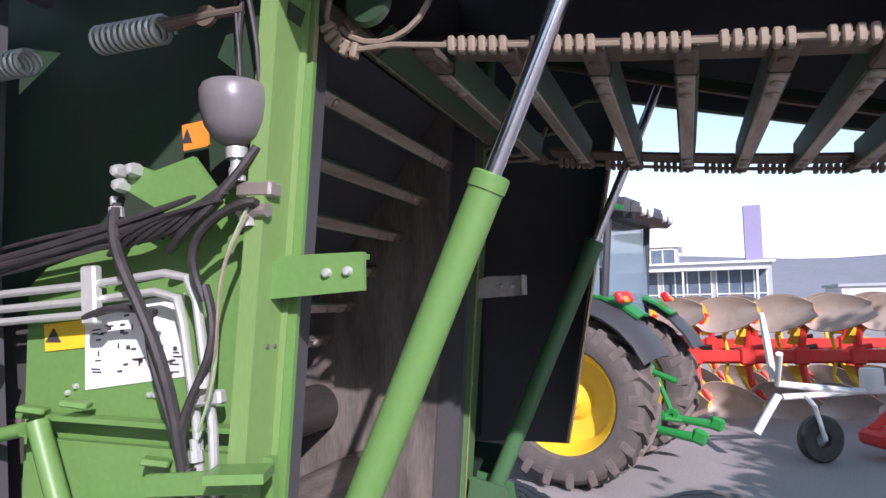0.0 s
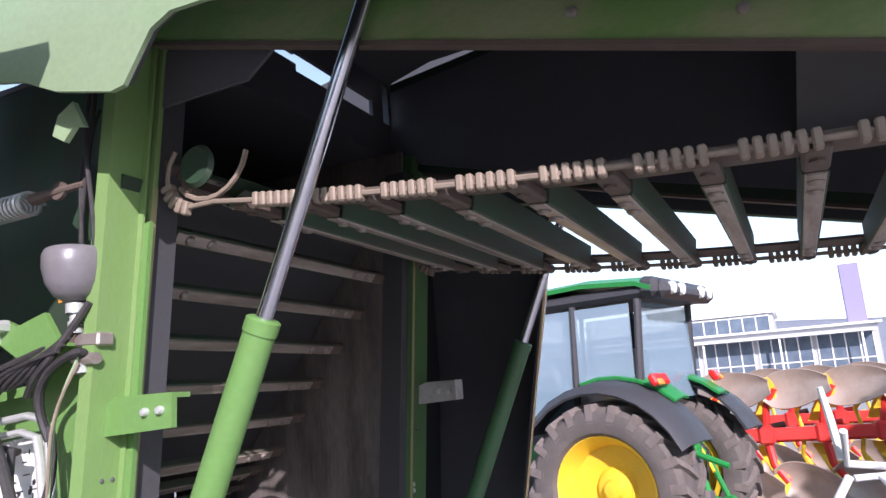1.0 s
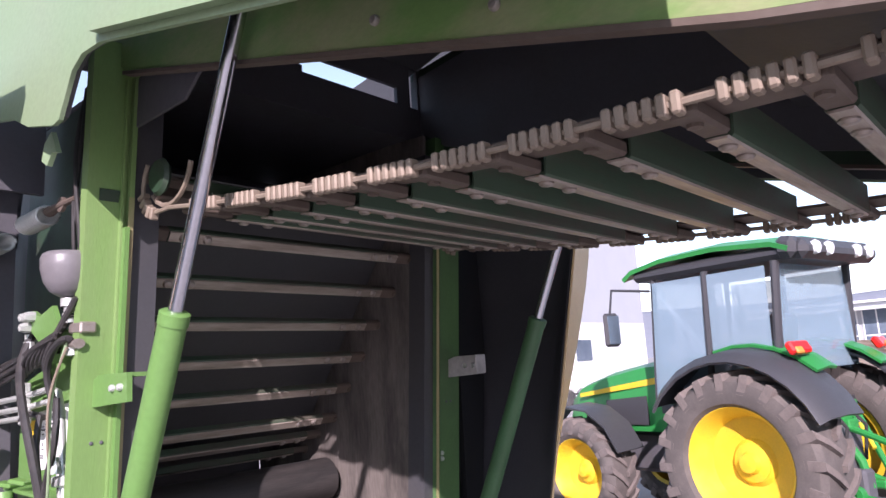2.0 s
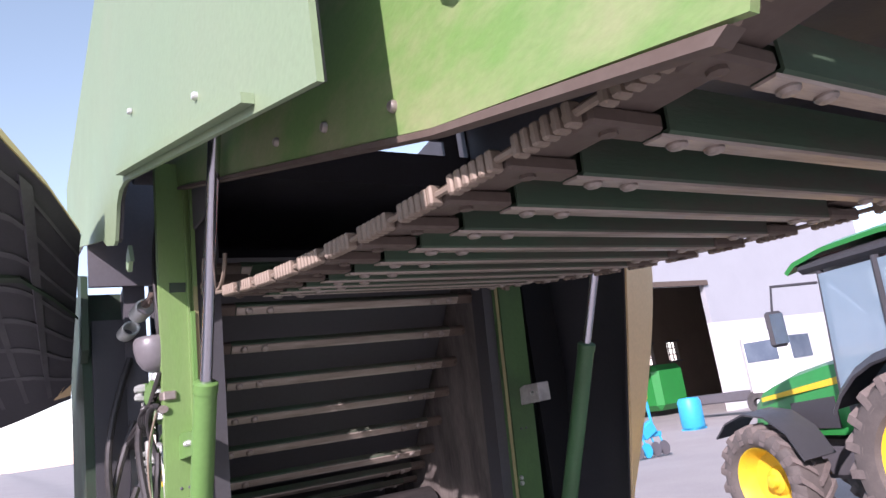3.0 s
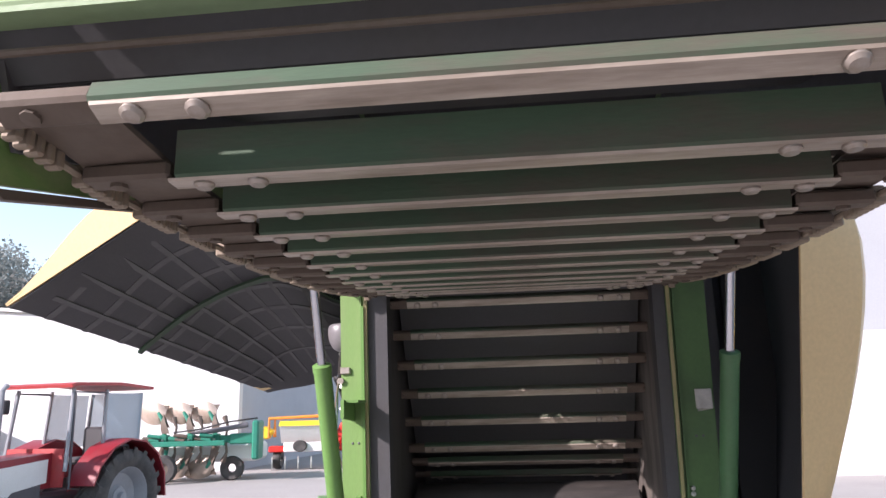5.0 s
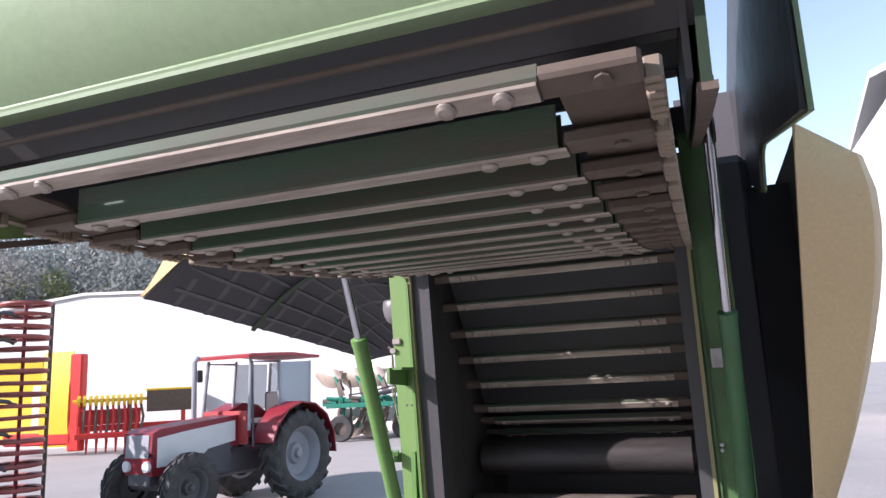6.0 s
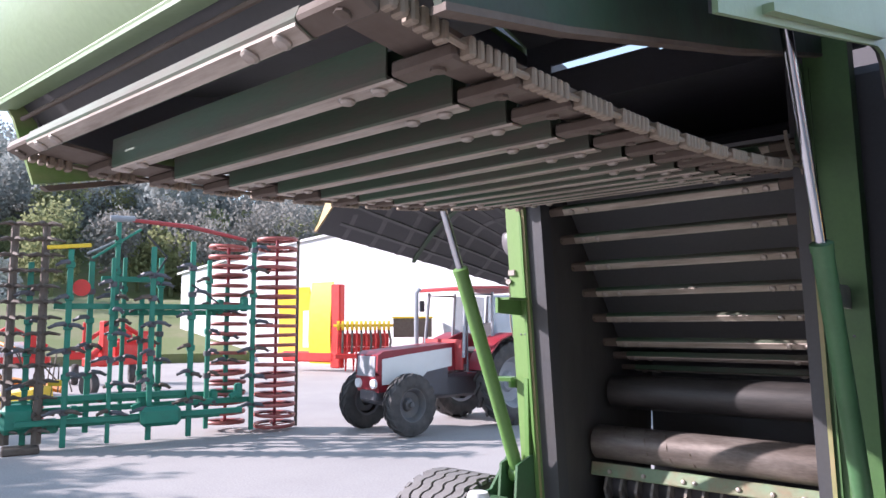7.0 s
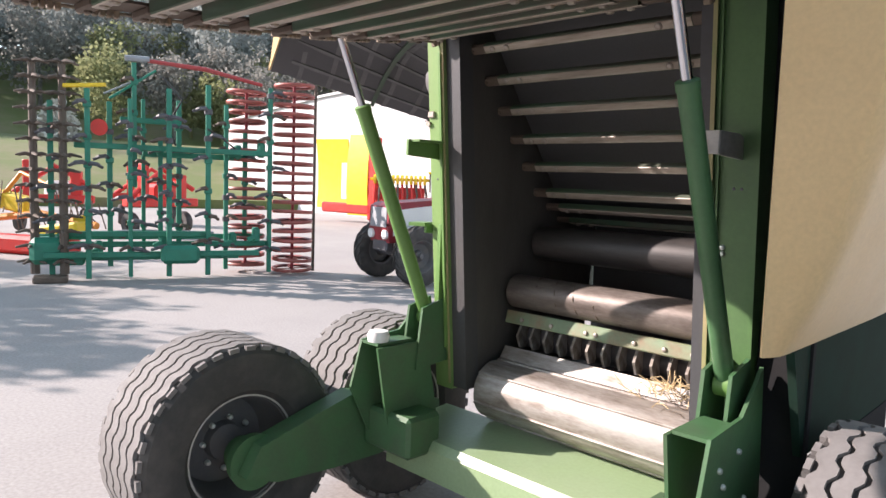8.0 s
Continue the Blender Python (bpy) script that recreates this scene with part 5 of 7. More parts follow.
# ---- the older red tractor across the yard ----
rt = thing("tractor", "older red tractor with a white side stripe and open-framed cab", "tractor", (-7.66, 9.16, 0), 170.2)
for sx in (-1, 1):
    lug_wheel(rt, sx * 0.78, 0, 0.78, 0.44, 0.46, GREY, sx, 18, RUBBER)
    lug_wheel(rt, sx * 0.70, 2.36, 0.52, 0.25, 0.27, RIM_DARK, sx, 16, RUBBER)
    part("fender", Shape().sheet([[(sx * 0.50, -0.86 * math.cos(a), 0.80 + 0.86 * math.sin(a)), (sx * 1.0, -0.86 * math.cos(a), 0.80 + 0.86 * math.sin(a))] for a in [math.radians(q) for q in (-5, 20, 45, 70, 95, 120, 145, 165)]], 0.03 * sx), OLD_RED, rt, "red fender")
    part("fender_side", Shape().prism([(-0.86 * math.cos(math.radians(q)), 0.80 + 0.86 * math.sin(math.radians(q))) for q in (0, 25, 50, 75, 100, 125, 150, 170)] + [(0.55, 1.0), (-0.5, 1.1)], 0, sx * 0.50, sx * 0.52), OLD_RED, rt)
    for a, b in (((0.55, -0.62, 1.45), (0.52, -0.68, 2.42)), ((0.62, 0.30, 0.95), (0.56, 0.22, 2.45)), ((0.60, 1.02, 1.25), (0.54, 0.92, 2.45))):
        part("cab_post", bar((sx * a[0], a[1], a[2]), (sx * b[0], b[1], b[2]), 0.03), GREY, rt)
    part("door_frame", Shape().tube([(sx * 0.63, 0.30, 0.95), (sx * 0.63, 0.95, 1.0), (sx * 0.58, 0.92, 2.4), (sx * 0.58, 0.24, 2.4)], 0.02, 6), BLACK_SHEET, rt)
    part("side_glass", Shape().prism([(-0.60, 1.55), (0.26, 1.5), (0.22, 2.40), (-0.64, 2.40)], 0, sx * 0.575, sx * 0.58), GLASS, rt)
    part("side_stripe", Shape().prism([(1.1, 1.10), (1.7, 1.02), (1.9, 0.86), (2.70, 0.84), (2.70, 1.27), (2.2, 1.33), (1.1, 1.43)], 0, sx * 0.345, sx * 0.352), WHITE, rt, "white side stripe")
    part("engine_side", Shape().prism([(1.2, 0.62), (2.2, 0.60), (2.3, 0.86), (1.9, 0.98), (1.2, 1.12)], 0, sx * 0.25, sx * 0.347), BLACK_SHEET, rt)
    part("headlamp", Shape().lathe([(0.0005, 0.02), (0.08, 0.01), (0.085, -0.04)], (sx * 0.24, 2.82, 0.86), (0, 1, 0), 16), LAMP_CLEAR, rt)
part("bonnet", Shape().prism([(0.95, 1.02), (2.72, 0.98), (2.80, 1.05), (2.78, 1.34), (2.66, 1.40), (0.95, 1.52)], 0, -0.34, 0.34), OLD_RED, rt, "red bonnet")
part("nose", Shape().prism([(2.5, 0.72), (2.76, 0.72), (2.80, 1.0), (2.5, 1.0)], 0, -0.33, 0.33), OLD_RED, rt)
part("radiator_grille", Shape().box((0, 2.797, 1.15), (0.56, 0.02, 0.34), (3, 0, 0), 0.01), GREY, rt)
part("chassis", Shape().box((0, 1.2, 0.72), (0.36, 2.6, 0.42), cut=0.05).tube([(-0.7, 0, 0.78), (0.7, 0, 0.78)], 0.13, 12).tube([(-0.7, 2.36, 0.52), (0.7, 2.36, 0.52)], 0.08, 10).box((0, 2.7, 0.66), (0.5, 0.16, 0.2), cut=0.03), BLACK_SHEET, rt)
part("cab_roof", Shape().sheet([[(x, y, z) for x in (-0.66, -0.3, 0.3, 0.66)] for y, z in ((-0.82, 2.47), (0, 2.52), (1.0, 2.49), (1.08, 2.46))], 0.05), DARK_RED, rt, "dark red cab roof")
part("rear_glass", Shape().prism([(-0.52, 1.5), (0.52, 1.5), (0.50, 2.42), (-0.50, 2.42)], 1, -0.66, -0.655), GLASS, rt)
part("exhaust", Shape().tube([(0.42, 1.35, 1.1), (0.42, 1.35, 2.44), (0.42, 1.27, 2.52)], 0.045, 10), GREY, rt, "tall exhaust pipe")
part("cab_back", Shape().box((0, -0.6, 1.3), (1.05, 0.04, 0.5)), DARK_RED, rt)
part("dashboard", Shape().box((0, 1.0, 1.3), (1.1, 0.04, 0.55)), DARK_RED, rt)
part("seat", Shape().box((0, 0.0, 1.35), (0.45, 0.45, 0.12), cut=0.04).box((0, -0.22, 1.62), (0.45, 0.1, 0.5), cut=0.04), BLACK_PLASTIC, rt)
part("step", Shape().box((0.62, 0.62, 0.55), (0.30, 0.34, 0.04)).box((0.62, 0.62, 0.78), (0.04, 0.3, 0.42)), BLACK_SHEET, rt)
part("mirror", Shape().box((0.66, 1.02, 2.2), (0.06, 0.12, 0.22), cut=0.02), BLACK_PLASTIC, rt)

rt.scale = (1.04, 1.04, 1.08)


# ---- reversible ploughs ----
def plough(label, place, turn, frame_material, body_material, tip_material, bodies=5, gap=0.95, upper=True, size=1.0):
    """A mounted plough: a long beam with pairs of mouldboards above and below it."""
    p = thing("plough", label, "plough", place, turn, "ploughs parked in the yard")
    p.scale = (size, size, size)
    L = bodies * gap
    part("beam", Shape().box((0, L / 2 - 0.4, 0.98), (0.18, L + 0.8, 0.18), cut=0.02), frame_material, p)
    part("headstock", Shape().box((0, -0.9, 0.95), (0.7, 0.16, 0.9), cut=0.04).box((0, -0.6, 0.98), (0.25, 0.7, 0.25), cut=0.03), frame_material, p)
    for k in range(bodies):
        y = 0.1 + gap * k
        for sz in ((1, -1) if upper else (-1,)):
            leg = part("leg", Shape().tube([(0, y, 0.98), (0.05, y + 0.05, 0.98 + sz * 0.42), (0.1, y + 0.2, 0.98 + sz * 0.66)], [0.06, 0.055, 0.05], 8), frame_material, p)
            rows = []
            for i in range(9):
                t = i / 8
                half = 0.27 * max(0.02, math.sin(math.pi * (0.06 + 0.9 * t ** 0.8))) ** 0.55
                mid = 0.98 + sz * (0.60 + 0.10 * t)
                rows.append([(0.06 + 0.40 * t * t + 0.10 * q * q - 0.10 * sz * q * t, y + 0.02 + 0.84 * t, mid + half * q) for q in (-1, -0.6, -0.2, 0.2, 0.6, 1)])
            part("mouldboard", Shape().sheet(rows, 0.015), body_material, leg, "scoured brown mouldboard")
            part("share", Shape().sheet([[(0.03 + 0.1 * q, y - 0.10 + 0.16 * math.sin(2.6 * q) * 0.8, 0.98 + sz * (0.30 + 0.52 * q)), (0.05 + 0.1 * q, y + 0.06 + 0.16 * math.sin(2.6 * q), 0.98 + sz * (0.30 + 0.52 * q))] for q in (0, 0.2, 0.4, 0.6, 0.8, 1)], 0.02), tip_material, leg, "yellow curved skimmer")
            part("skimmer", Shape().tube([(-0.05, y - 0.25, 0.98), (-0.1, y - 0.3, 0.98 + sz * 0.3), (-0.02, y - 0.2, 0.98 + sz * 0.52)], [0.03, 0.03, 0.07], 8), tip_material, leg)
    for k in range(bodies):
        part("clamp", Shape().box((0, 0.1 + gap * k, 0.98), (0.26, 0.22, 0.26), cut=0.03), frame_material, p)
        part("trip_spring", Shape().box((-0.16, 0.35 + gap * k, 1.0), (0.12, 0.4, 0.10), (10, 0, 0), 0.02), frame_material if k % 2 else tip_material, p)
    for k in range(bodies):
        y = 0.1 + gap * k
        for sz in ((1, -1) if upper else (-1,)):
            part("coulter_plate", Shape().sheet([[(-0.16 + 0.10 * q * q, y - 0.16 + 0.20 * q, 0.98 + sz * (0.16 + 0.44 * q)), (-0.10 + 0.10 * q * q, y + 0.04 + 0.18 * q * (1 - q), 0.98 + sz * (0.16 + 0.44 * q))] for q in (0, 0.25, 0.5, 0.75, 1)], 0.015), tip_material, p, "yellow curved plate")
        part("spring_pack", Shape().tube([(-0.26, y, 1.06), (-0.28, y + 0.30, 1.10)], 0.045, 8).box((-0.30, y + 0.15, 0.99), (0.05, 0.24, 0.06), (8, 0, 0), 0.01), RUST if k % 2 else frame_material, p)
        part("pivot_bolt", bolts([(-0.14, y, 0.98), (-0.14, y + 0.09, 1.02)], (-1, 0, 0), 0.03, 0.03), ZINC, p)
    part("turn_ram", Shape().tube([(-0.2, -0.7, 1.30), (-0.25, 0.1, 1.18), (-0.25, 0.6, 1.14)], [0.06, 0.06, 0.03], 10), BLACK_SHEET, p)
    part("ram_hose", Shape().tube([(-0.1, -0.9, 1.45), (-0.35, -0.3, 1.38), (-0.38, 0.4, 1.22), (-0.30, 1.0, 1.16)], 0.02, 6), HOSE, p)
    part("side_beam", Shape().box((-0.32, L / 2 - 0.2, 0.90), (0.10, L, 0.12), cut=0.01), frame_material, p)
    w = part("depth_wheel", Shape().lathe([(0.16, -0.09), (0.30, -0.1), (0.33, -0.06), (0.33, 0.06), (0.30, 0.1), (0.16, 0.09), (0.16, -0.09)], (-0.35, L - 0.6, 0.33), (1, 0, 0), 28), RUBBER, p)
    part("wheel_rim", Shape().lathe([(0.0005, 0.02), (0.16, 0.03), (0.17, -0.06)], (-0.35, L - 0.6, 0.33), (-1, 0, 0), 20), tip_material, w)
    part("wheel_arm", bar((-0.3, L - 0.6, 0.4), (0, L - 0.6, 0.98), 0.05), frame_material, w)
    return p


SHINE = mat("scoured_mouldboard", (0.50, 0.40, 0.33), 0.38, 0.3, other=(0.34, 0.25, 0.19), mix=0.7, scale=3)
plough("long red reversible plough with brown mouldboards and yellow skimmers", (10.4, 2.2, 0), 186, RED, SHINE, YELLOW, 8, 0.76, True, 1.1)
plough("red reversible plough parked in a second row", (13.6, 3.6, 0), 184, RED, SHINE, YELLOW, 9, 0.76, True, 1.12)
plough("teal plough with rusty brown mouldboards", (-8.3, 16.4, RISE), 100, TEAL, SHINE, RUST, 3, 0.6, True, 1.15)

# ---- white-framed implement with small wheels on the right ----
wi = thing("hay_rake", "white tubular implement with a small rubber wheel", "implement", (7.9, -1.75, 0), 20)
part("frame_tube", Shape().tube([(-0.3, 0.5, 1.35), (0.0, 0.4, 0.95), (0.1, -0.6, 0.82), (0.2, -1.6, 0.78)], 0.045, 10), WHITE, wi)
part("frame_tube", Shape().tube([(0.0, 0.35, 0.78), (0.1, -0.5, 0.80), (0.2, -1.4, 0.84)], 0.04, 10), WHITE, wi)
part("frame_tube", Shape().tube([(0.0, 0.4, 0.80), (-0.05, 0.55, 0.62), (-0.1, 0.75, 0.35)], 0.05, 10), WHITE, wi)
part("upright", Shape().tube([(0.0, 0.45, 1.0), (0.02, 0.5, 1.5), (0.0, 0.56, 1.85)], [0.05, 0.05, 0.035], 8), WHITE, wi)
for y, x in ((0.0, -0.2), (-1.5, 0.1)):
    w = part("wheel", Shape().lathe([(0.10, -0.07), (0.26, -0.08), (0.29, -0.04), (0.29, 0.04), (0.26, 0.08), (0.10, 0.07), (0.10, -0.07)], (x, y, 0.29), (1, 0.1, 0), 28), RUBBER, wi)
    part("rim", Shape().lathe([(0.0005, 0.05), (0.05, 0.04), (0.1, 0.0), (0.17, 0.03)], (x, y, 0.29), (-1, -0.1, 0), 20), GREY, w)
    part("fork", Shape().tube([(x - 0.12, y, 0.29), (x - 0.1, y + 0.1, 0.7), (x + 0.1, y + 0.1, 0.8)], 0.03, 8), WHITE, w)
part("drum", Shape().lathe([(0.0005, -0.15), (0.13, -0.15), (0.14, -0.1), (0.14, 0.1), (0.13, 0.15), (0.0005, 0.15)], (0.15, -0.9, 0.95), (0, 0, 1), 20), WHITE, wi)
part("guard", Shape().tube([(-0.1, -0.7, 0.35), (0.0, -1.1, 0.62), (0.1, -1.9, 0.42), (0.1, -2.3, 0.2)], 0.06, 8), RED, wi)
part("cutter", Shape().box((-0.15, -1.4, 0.28), (0.5, 1.6, 0.2), (0, 0, 5), 0.05), RED, wi)

# ---- folded cultivator with ring rollers ----
cu = thing("cultivator", "teal folded cultivator with red ring rollers standing upright", "cultivator", (-10.02, 5.66, 0), 251.5)
cu.scale = (1.056, 1.056, 1.095)
random.seed(12)
RING = mat("rusty_red_ring", (0.36, 0.085, 0.07), 0.5, other=(0.22, 0.10, 0.075), mix=0.8, scale=6, piece=0.2)


def sweep_tine(x, y, z, d, reach, material, parent):
    """Spring shank with a flat share at its end."""
    s = Shape().tube([(x, y, z), (x + d * reach * 0.25, y + 0.10, z + 0.035), (x + d * reach * 0.65, y + 0.14, z + 0.02), (x + d * reach, y + 0.06, z - 0.03)], [0.026, 0.036, 0.034, 0.022], 6)
    s.box((x + d * reach * 0.82, y + 0.10, z - 0.005), (reach * 0.5, 0.13, 0.022), (0, d * 9, 0), 0.006)
    return part("tine", s, material, parent)


# offset along the frame, depth, foot, top
UPRIGHTS = ((0.48, 0.10, 0.05, 3.28), (0.86, -0.25, 0.70, 2.50), (1.22, -0.10, 0.10, 2.95), (1.58, 0.25, 0.05, 3.22),
            (2.00, -0.30, 0.30, 2.98), (2.22, 0.30, 0.05, 3.10), (2.32, -0.15, 0.60, 2.30), (2.58, -0.35, 0.30, 2.96), (2.82, 0.25, 0.05, 2.90),
            (3.12, 0.00, 0.20, 2.85), (3.45, 0.35, 0.05, 3.00), (3.98, 0.10, 0.10, 2.80), (2.74, 0.0, 1.5, 3.5))
for x, y, foot, top in UPRIGHTS:
    wide = random.choice((0.065, 0.075, 0.085))
    up_bar = part("upright", Shape().box((x, y, (top + foot) / 2), (wide, 0.075, top - foot), cut=0.008), TEAL, cu)
    z = foot + 0.35 + random.uniform(0, 0.25)
    while z < top - 0.08:
        for d in ((-1, 1) if random.random() < 0.55 else (random.choice((-1, 1)),)):
            sweep_tine(x, y, z + random.uniform(-0.03, 0.03), d, random.uniform(0.16, 0.30), random.choice((BLACK_SHEET, BLACK_SHEET, RUST)), up_bar)
        part("clamp", Shape().box((x, y, z), (wide + 0.04, 0.12, 0.09), cut=0.01), random.choice((TEAL, BLACK_SHEET, TEAL)), up_bar)
        z += random.uniform(0.34, 0.52)
for z, y, a, b in ((2.14, 0.1, 0.45, 3.65), (2.05, -0.25, 0.9, 2.6), (0.66, -0.30, 0.5, 4.2), (0.56, 0.0, 0.45, 4.2), (0.42, 0.30, 0.7, 4.1), (0.74, 0.15, 1.6, 3.9), (0.34, -0.05, 1.0, 4.1), (2.6, -0.3, 2.0, 2.95)):
    part("cross_beam", Shape().box(((a + b) / 2, y, z), (b - a, 0.09, 0.09), cut=0.01), TEAL, cu)
for x, y, z in ((0.62, 0.0, 2.2), (1.0, -0.2, 2.15), (0.72, 0.1, 0.72), (1.1, -0.1, 0.62), (2.3, 0.1, 0.62), (3.3, 0.1, 0.5)):
    part("bracket", Shape().box((x, y, z), (0.13, 0.16, 0.26), cut=0.03).box((x + 0.08, y + 0.05, z - 0.05), (0.18, 0.08, 0.09), (0, 25, 0), 0.015), TEAL, cu)
part("top_beam", Shape().tube([(2.72, 0.0, 3.56), (1.6, 0.0, 3.50), (0.62, 0.05, 3.32)], [0.03, 0.04, 0.03], 8), DARK_RED, cu)
part("mast_cap", Shape().tube([(2.88, 0.0, 3.56), (2.5, 0.0, 3.57)], 0.05, 8), GREY, cu)
part("brace", bar((3.12, 0.0, 2.9), (2.4, 0.05, 3.4), 0.022), TEAL, cu)
part("brace", bar((3.2, -0.1, 2.98), (2.75, 0.0, 3.2), 0.018), GREY, cu)
part("headstock", Shape().box((2.05, 0.35, 0.42), (0.62, 0.3, 0.3), cut=0.06), TEAL, cu)
part("headstock", Shape().box((4.05, 0.05, 0.48), (0.5, 0.45, 0.42), cut=0.08).box((3.75, 0.1, 0.35), (0.5, 0.3, 0.2), cut=0.04), TEAL, cu)
part("drawbar", Shape().tube([(3.6, -0.3, 0.72), (2.6, -0.35, 0.75), (1.4, -0.3, 0.72)], 0.03, 6), GREY, cu)
part("foot_plate", Shape().box((4.0, 0.25, 0.05), (0.5, 0.4, 0.1), cut=0.02), RUST, cu)
part("yellow_bar", Shape().box((3.48, 0.38, 3.04), (0.62, 0.06, 0.06), (0, 6, 0), 0.01), YELLOW, cu)
part("yellow_bar", Shape().box((3.55, 0.1, 0.98), (0.25, 0.06, 0.09)), YELLOW, cu)
part("warning_board", Shape().lathe([(0.0005, -0.01), (0.13, -0.01), (0.13, 0.01), (0.0005, 0.01)], (3.28, 0.3, 2.42), (0, 1, 0), 16), RED, cu)
part("hose", Shape().tube([(2.3, 0.1, 3.3), (2.0, 0.2, 2.95), (2.25, 0.25, 2.5), (2.1, 0.2, 2.2)], 0.018, 6), HOSE, cu)
part("hose", Shape().tube([(1.6, 0.3, 2.5), (1.35, 0.3, 2.35), (1.1, 0.1, 2.2)], 0.016, 6), HOSE, cu)


def ring_column(x, y, r, z0, z1, n, material, stem):
    col = part("ring_roller", bar((x, y, z0 - 0.05), (x, y, z1 + 0.05), 0.03), stem, cu)
    me = Shape()
    me.lathe([(r - 0.075, -0.012), (r - 0.01, -0.03), (r + 0.005, 0.0), (r - 0.01, 0.03), (r - 0.075, 0.012)], (0, 0, 0), (0, 0, 1), 24)
    for k in range(4):
        a = 2 * math.pi * k / 4
        me.tube([(0, 0, 0), ((r - 0.05) * math.cos(a), (r - 0.05) * math.sin(a), 0)], 0.014, 4)
    data = me.mesh("ring", material)
    for k in range(n):
        o = part("ring", None, None, col, mesh=data)
        o.matrix_basis = pose(x, y, z0 + (z1 - z0) * k / (n - 1), random.uniform(-2, 2), random.uniform(-2, 2), 17 * k)
    return col


ring_column(0.02, 0.0, 0.375, 0.10, 3.36, 20, RING, OLD_RED)
ring_column(0.80, -0.45, 0.36, 0.15, 3.22, 19, RING, OLD_RED)
part("frame_bar", Shape().box((-0.385, 0.0, 1.72), (0.045, 0.05, 3.36)), RUST, cu)
for x, y in ((3.80, 0.25), (4.22, 0.1)):
    col = part("star_roller", Shape().tube([(x, y, 0.12), (x, y, 3.35)], [0.07, 0.055], 8), RUST, cu)
    for k in range(14):
        s = Shape()
        for j in range(5):
            a = math.pi / 4 + j * math.pi * 0.4 + 0.3 * k
            s.tube([(0, 0, 0), (0.12 * math.cos(a), 0.12 * math.sin(a), 0.03), (0.27 * math.cos(a + 0.2), 0.27 * math.sin(a + 0.2), 0)], [0.034, 0.03, 0.016], 5)
        o = part("star", s, RUST, col)
        o.matrix_basis = pose(x, y, 0.3 + 0.235 * k)

# ---- implements before the white hall ----
mo = thing("mower", "tall folded yellow mower with a red frame", "mower", (-22.0, 17.07, 0), 10)
part("guard_panel", Shape().sheet([[(x, 0.15 * math.sin(z), z) for x in (-1.9, -1.3, -0.62)] for z in (0.5, 1.2, 2.2, 3.0, 3.2)], 0.05), YELLOW, mo)
part("guard_panel", Shape().sheet([[(x, -0.15 * math.sin(z), z) for x in (-0.55, -0.15, 0.25)] for z in (0.3, 1.2, 2.2, 3.0, 3.35)], 0.05), YELLOW, mo)
part("frame_post", Shape().box((0.4, 0, 1.7), (0.35, 0.3, 3.1), cut=0.04), RED, mo)
part("frame_base", Shape().box((-0.6, 0.1, 0.55), (2.0, 0.5, 0.4), cut=0.06), RED, mo)
part("curtain", Shape().box((-0.72, 0.1, 1.9), (0.4, 0.08, 2.3)), WHITE, mo)
mo.scale = (1.5, 1.2, 1.14)
dr = thing("seed_drill", "red seed drill with yellow metering wheels and brown hopper", "seed drill", (-19.7, 18.4, 0), 222)
part("hopper", Shape().prism([(-0.55, 2.25), (0.55, 2.25), (0.25, 1.45), (-0.25, 1.45)], 0, -1.9, -0.3), RUST, dr)
part("hopper_rim", Shape().box((-1.1, 0, 2.27), (1.7, 1.2, 0.08), cut=0.02), YELLOW, dr)
part("frame", Shape().box((0, 0, 0.95), (4.2, 0.25, 0.22), cut=0.03), RED, dr)
part("rear_beam", Shape().box((0, 0.5, 0.7), (4.2, 0.2, 0.2), cut=0.03), RED, dr)
for k in range(12):
    part("metering_wheel", Shape().lathe([(0.0005, -0.05), (0.20, -0.05), (0.20, 0.05), (0.0005, 0.05)], (-0.1 + 0.19 * k, 0.3, 1.95), (1, 0, 0), 12), YELLOW, dr)
    part("coulter", Shape().tube([(-1.9 + 0.33 * k, 0.1, 0.95), (-1.9 + 0.33 * k, -0.2, 0.5), (-1.9 + 0.33 * k, -0.1, 0.05)], [0.05, 0.06, 0.03], 6), RED, dr)
    part("seed_pipe", Shape().tube([(-0.1 + 0.19 * k, 0.3, 1.75), (-0.2 + 0.2 * k, 0.45, 1.3), (-0.1 + 0.19 * k, 0.5, 0.7)], 0.05, 6), RED if k % 2 else RUST, dr)
part("shaft", bar((-0.3, 0.3, 1.95), (2.2, 0.3, 1.95), 0.06), YELLOW, dr)
part("panel", Shape().box((1.0, 0.2, 1.35), (2.2, 0.12, 0.55), cut=0.03), RED, dr)
for x in (-1.6, 0.3, 1.9):
    part("mast", Shape().box((x, 0.1, 1.3), (0.16, 0.16, 1.2), cut=0.02), RED, dr)
ra = thing("tedder", "orange and yellow tedder folded at the edge of the yard", "tedder", (-15.6, 2.6, 0), 30)
part("frame", Shape().tube([(-1.6, 0, 0.7), (0, 0.1, 0.9), (1.6, 0, 0.7)], 0.08, 8), ORANGE, ra)
part("guard", Shape().box((-1.0, 0.2, 1.15), (1.3, 0.3, 0.4), (0, 10, 0), 0.05), YELLOW, ra)
part("guard", Shape().box((0.9, -0.3, 0.55), (1.2, 0.4, 0.35), (0, -8, 0), 0.05), YELLOW, ra)
part("boom", Shape().tube([(-1.4, 0, 0.8), (-0.6, 0.2, 1.8), (0.5, 0, 1.5)], 0.05, 8), ORANGE, ra)
